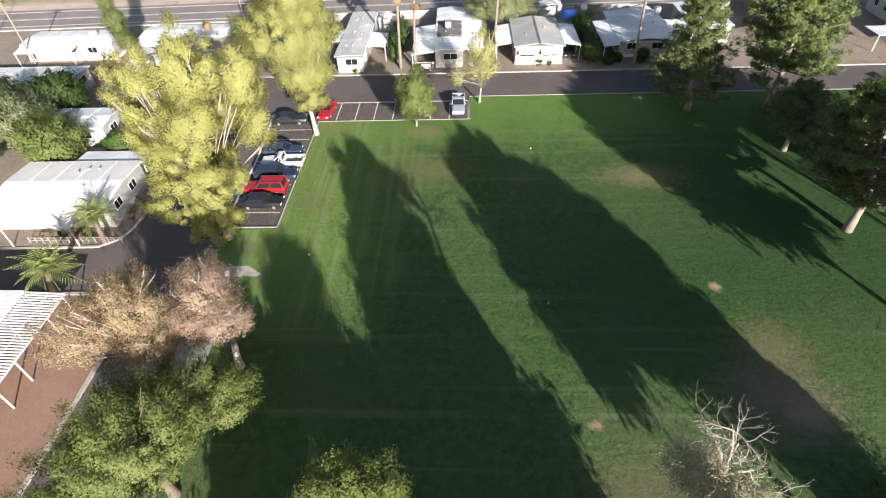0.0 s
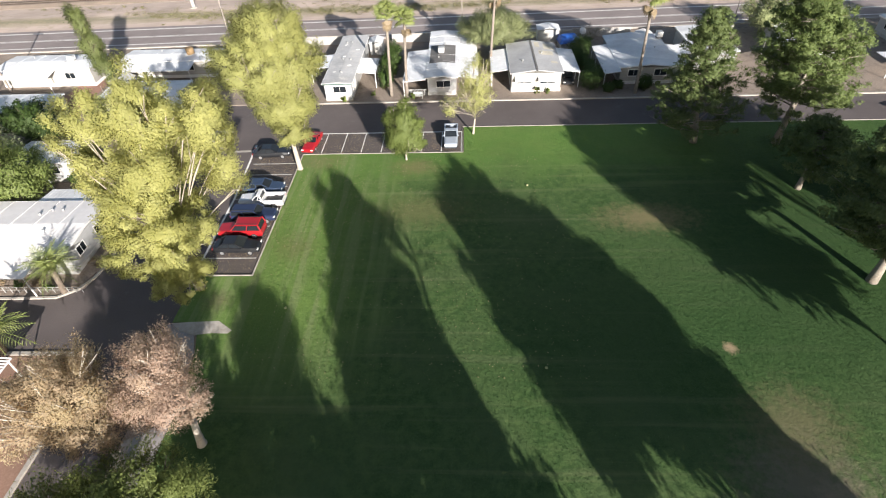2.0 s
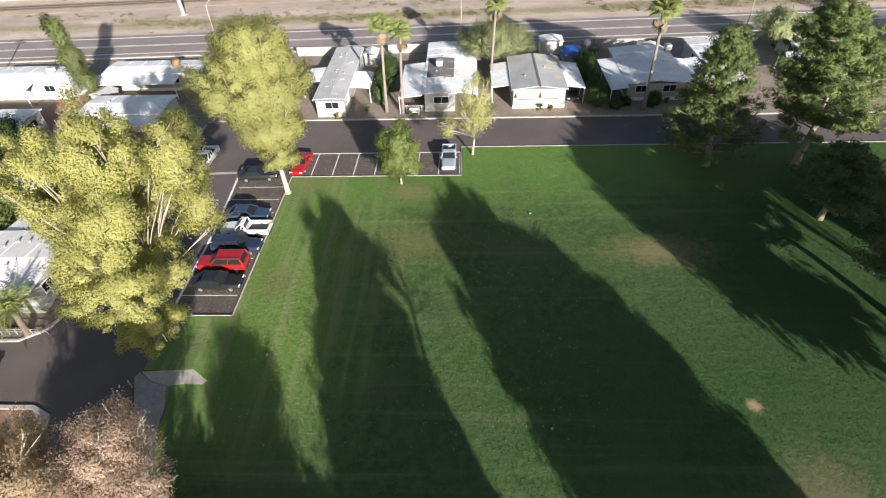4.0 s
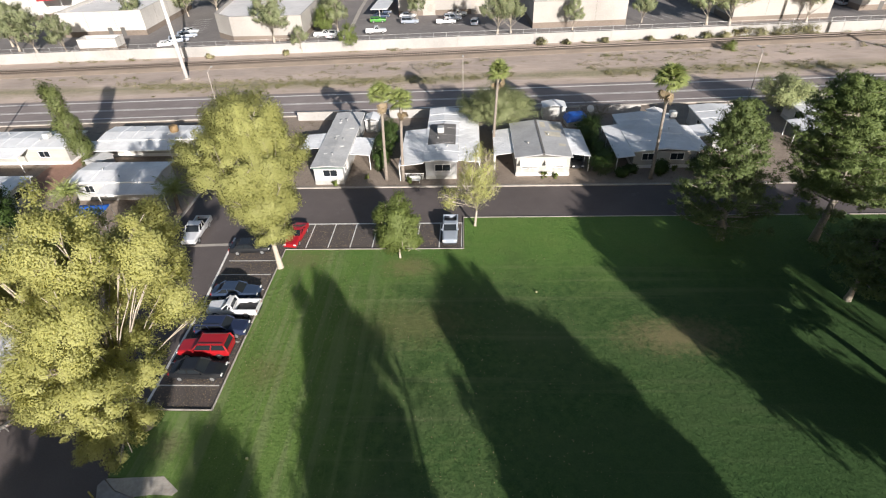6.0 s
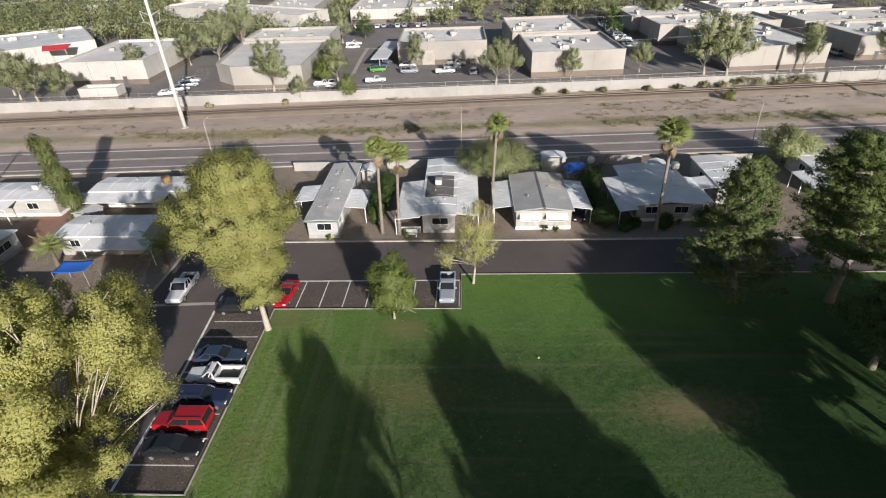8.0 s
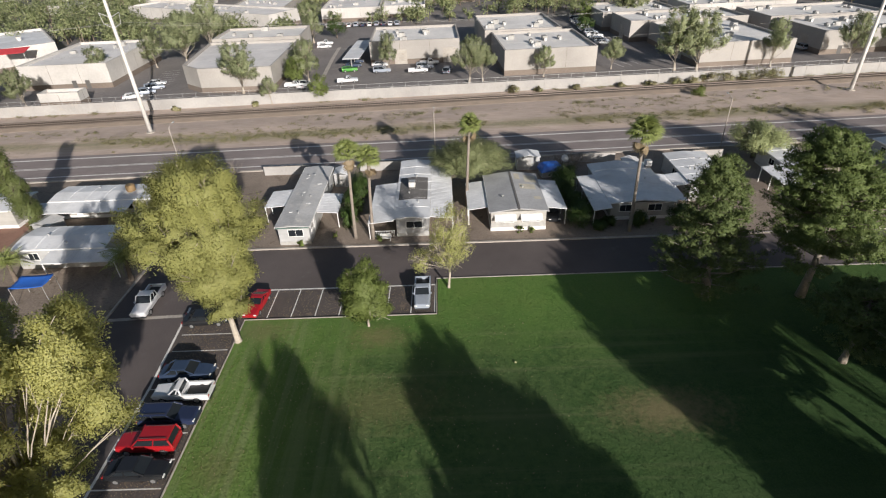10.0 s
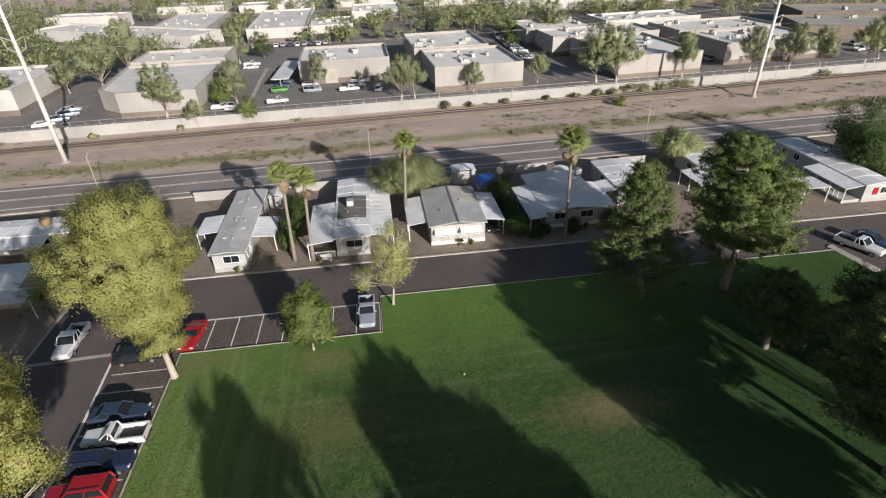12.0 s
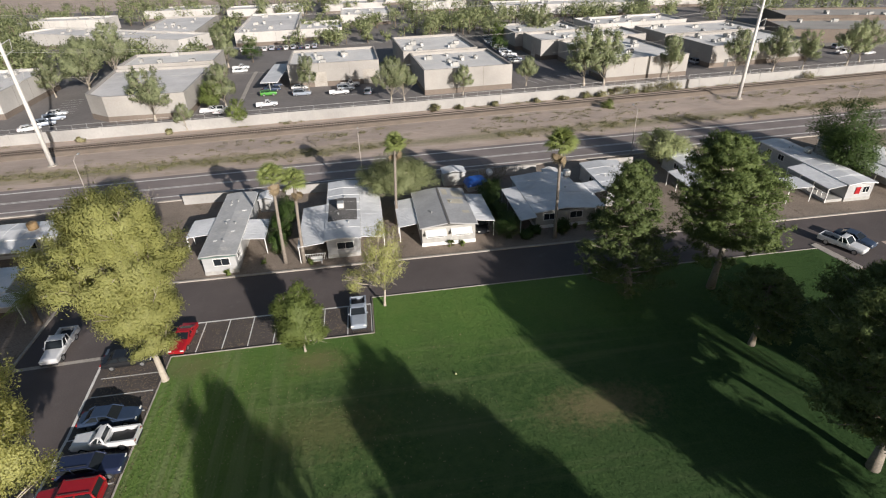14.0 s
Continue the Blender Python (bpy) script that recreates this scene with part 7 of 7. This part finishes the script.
for i, (x, s) in enumerate(((-42, 0.7), (19, 0.9), (25, 0.7), (52, 0.8), (58, 0.9), (62, 1.0), (66, 1.3), (70, 1.5), (75, 1.7), (79, 1.8), (83, 1.5), (123, 1.3), (-60, 0.7), (170, 1.2), (34, 0.7), (45, 0.7))):
    shrub("wall_shrub", x, wall_y(x) - 1.6, 1.5 * s, 1.5 * s, SCRUB, "round dusty shrub beside the block wall", 900, 0.26, 300 + i, group="wall shrubs")
shrub("wall_shrub", 60.0, rail_y(60) - 6.2, 1.6, 2.0, LEAF_BUSHY, "round green shrub beside the railway", 1100, 0.26, 330)

# grass blades of the lawn
rng = np.random.default_rng(4)
n = 130000
gx, gy = rng.uniform(-21, 60, n), rng.uniform(12, 71.8, n)
keep = ((gy < 65.2) | (gx > 0.9)) & (gx > -20.0) & (gx < 58)
for x, y, r in ((23.6, 22.4, 4.0), (25.0, 27.0, 2.6), (12.0, 15.0, 2.6), (22.9, 33.9, 0.9), (20.5, 51.5, 2.6), (9.6, 20.0, 0.6), (-5.4, 62.0, 2.0), (-17.5, 63.4, 2.0), (-4.0, 53.0, 2.0)):
    keep &= ((gx - x) ** 2 + (gy - y) ** 2 > (r * rng.uniform(0.5, 1.25, n)) ** 2)
gx, gy = gx[keep], gy[keep]
nn = rng.normal(0, 1, (len(gx), 3))
nn[:, :2] *= 0.35
nn[:, 2] = 1.0
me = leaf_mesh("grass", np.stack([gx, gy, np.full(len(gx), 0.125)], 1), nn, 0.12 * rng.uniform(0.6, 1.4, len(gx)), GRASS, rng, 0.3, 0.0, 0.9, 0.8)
tagged(new("grass", me), "short mown green grass blades on the lawn", "grass", "", "stuff")

# fallen leaves on the lawn's west side and in the bays
rng = np.random.default_rng(15)
fx = np.concatenate([rng.uniform(-20, 12, 1500), rng.uniform(-26, -20.7, 3600), rng.uniform(-20.4, 0.3, 1700), rng.normal(-19, 5, 1600)])
fy = np.concatenate([rng.uniform(30, 65, 1500), rng.uniform(43.2, 68.5, 3600), rng.uniform(65.8, 70.6, 1700), rng.normal(56, 7, 1600)])
on_lawn = (fx > -20.2) & (fy < 65.3)
ok = (fy < 70.6) & (fx > -26) & (fy > 30) & (on_lawn | (fy > 43.2))
fx, fy, on_lawn = fx[ok], fy[ok], on_lawn[ok]
me = leaf_mesh("fallen_leaves", np.stack([fx, fy, np.where(on_lawn, 0.17, 0.025)], 1), rng.normal(0, 0.12, (len(fx), 3)) + np.array((0, 0, 1.0)), 0.075 * rng.uniform(0.6, 1.4, len(fx)), LEAF_BRONZE, rng, 0.7, 0.0, 0.0, 0.9)
tagged(new("fallen_leaves", me), "scattered dry brown leaves on grass and asphalt", "leaves", "", "stuff")
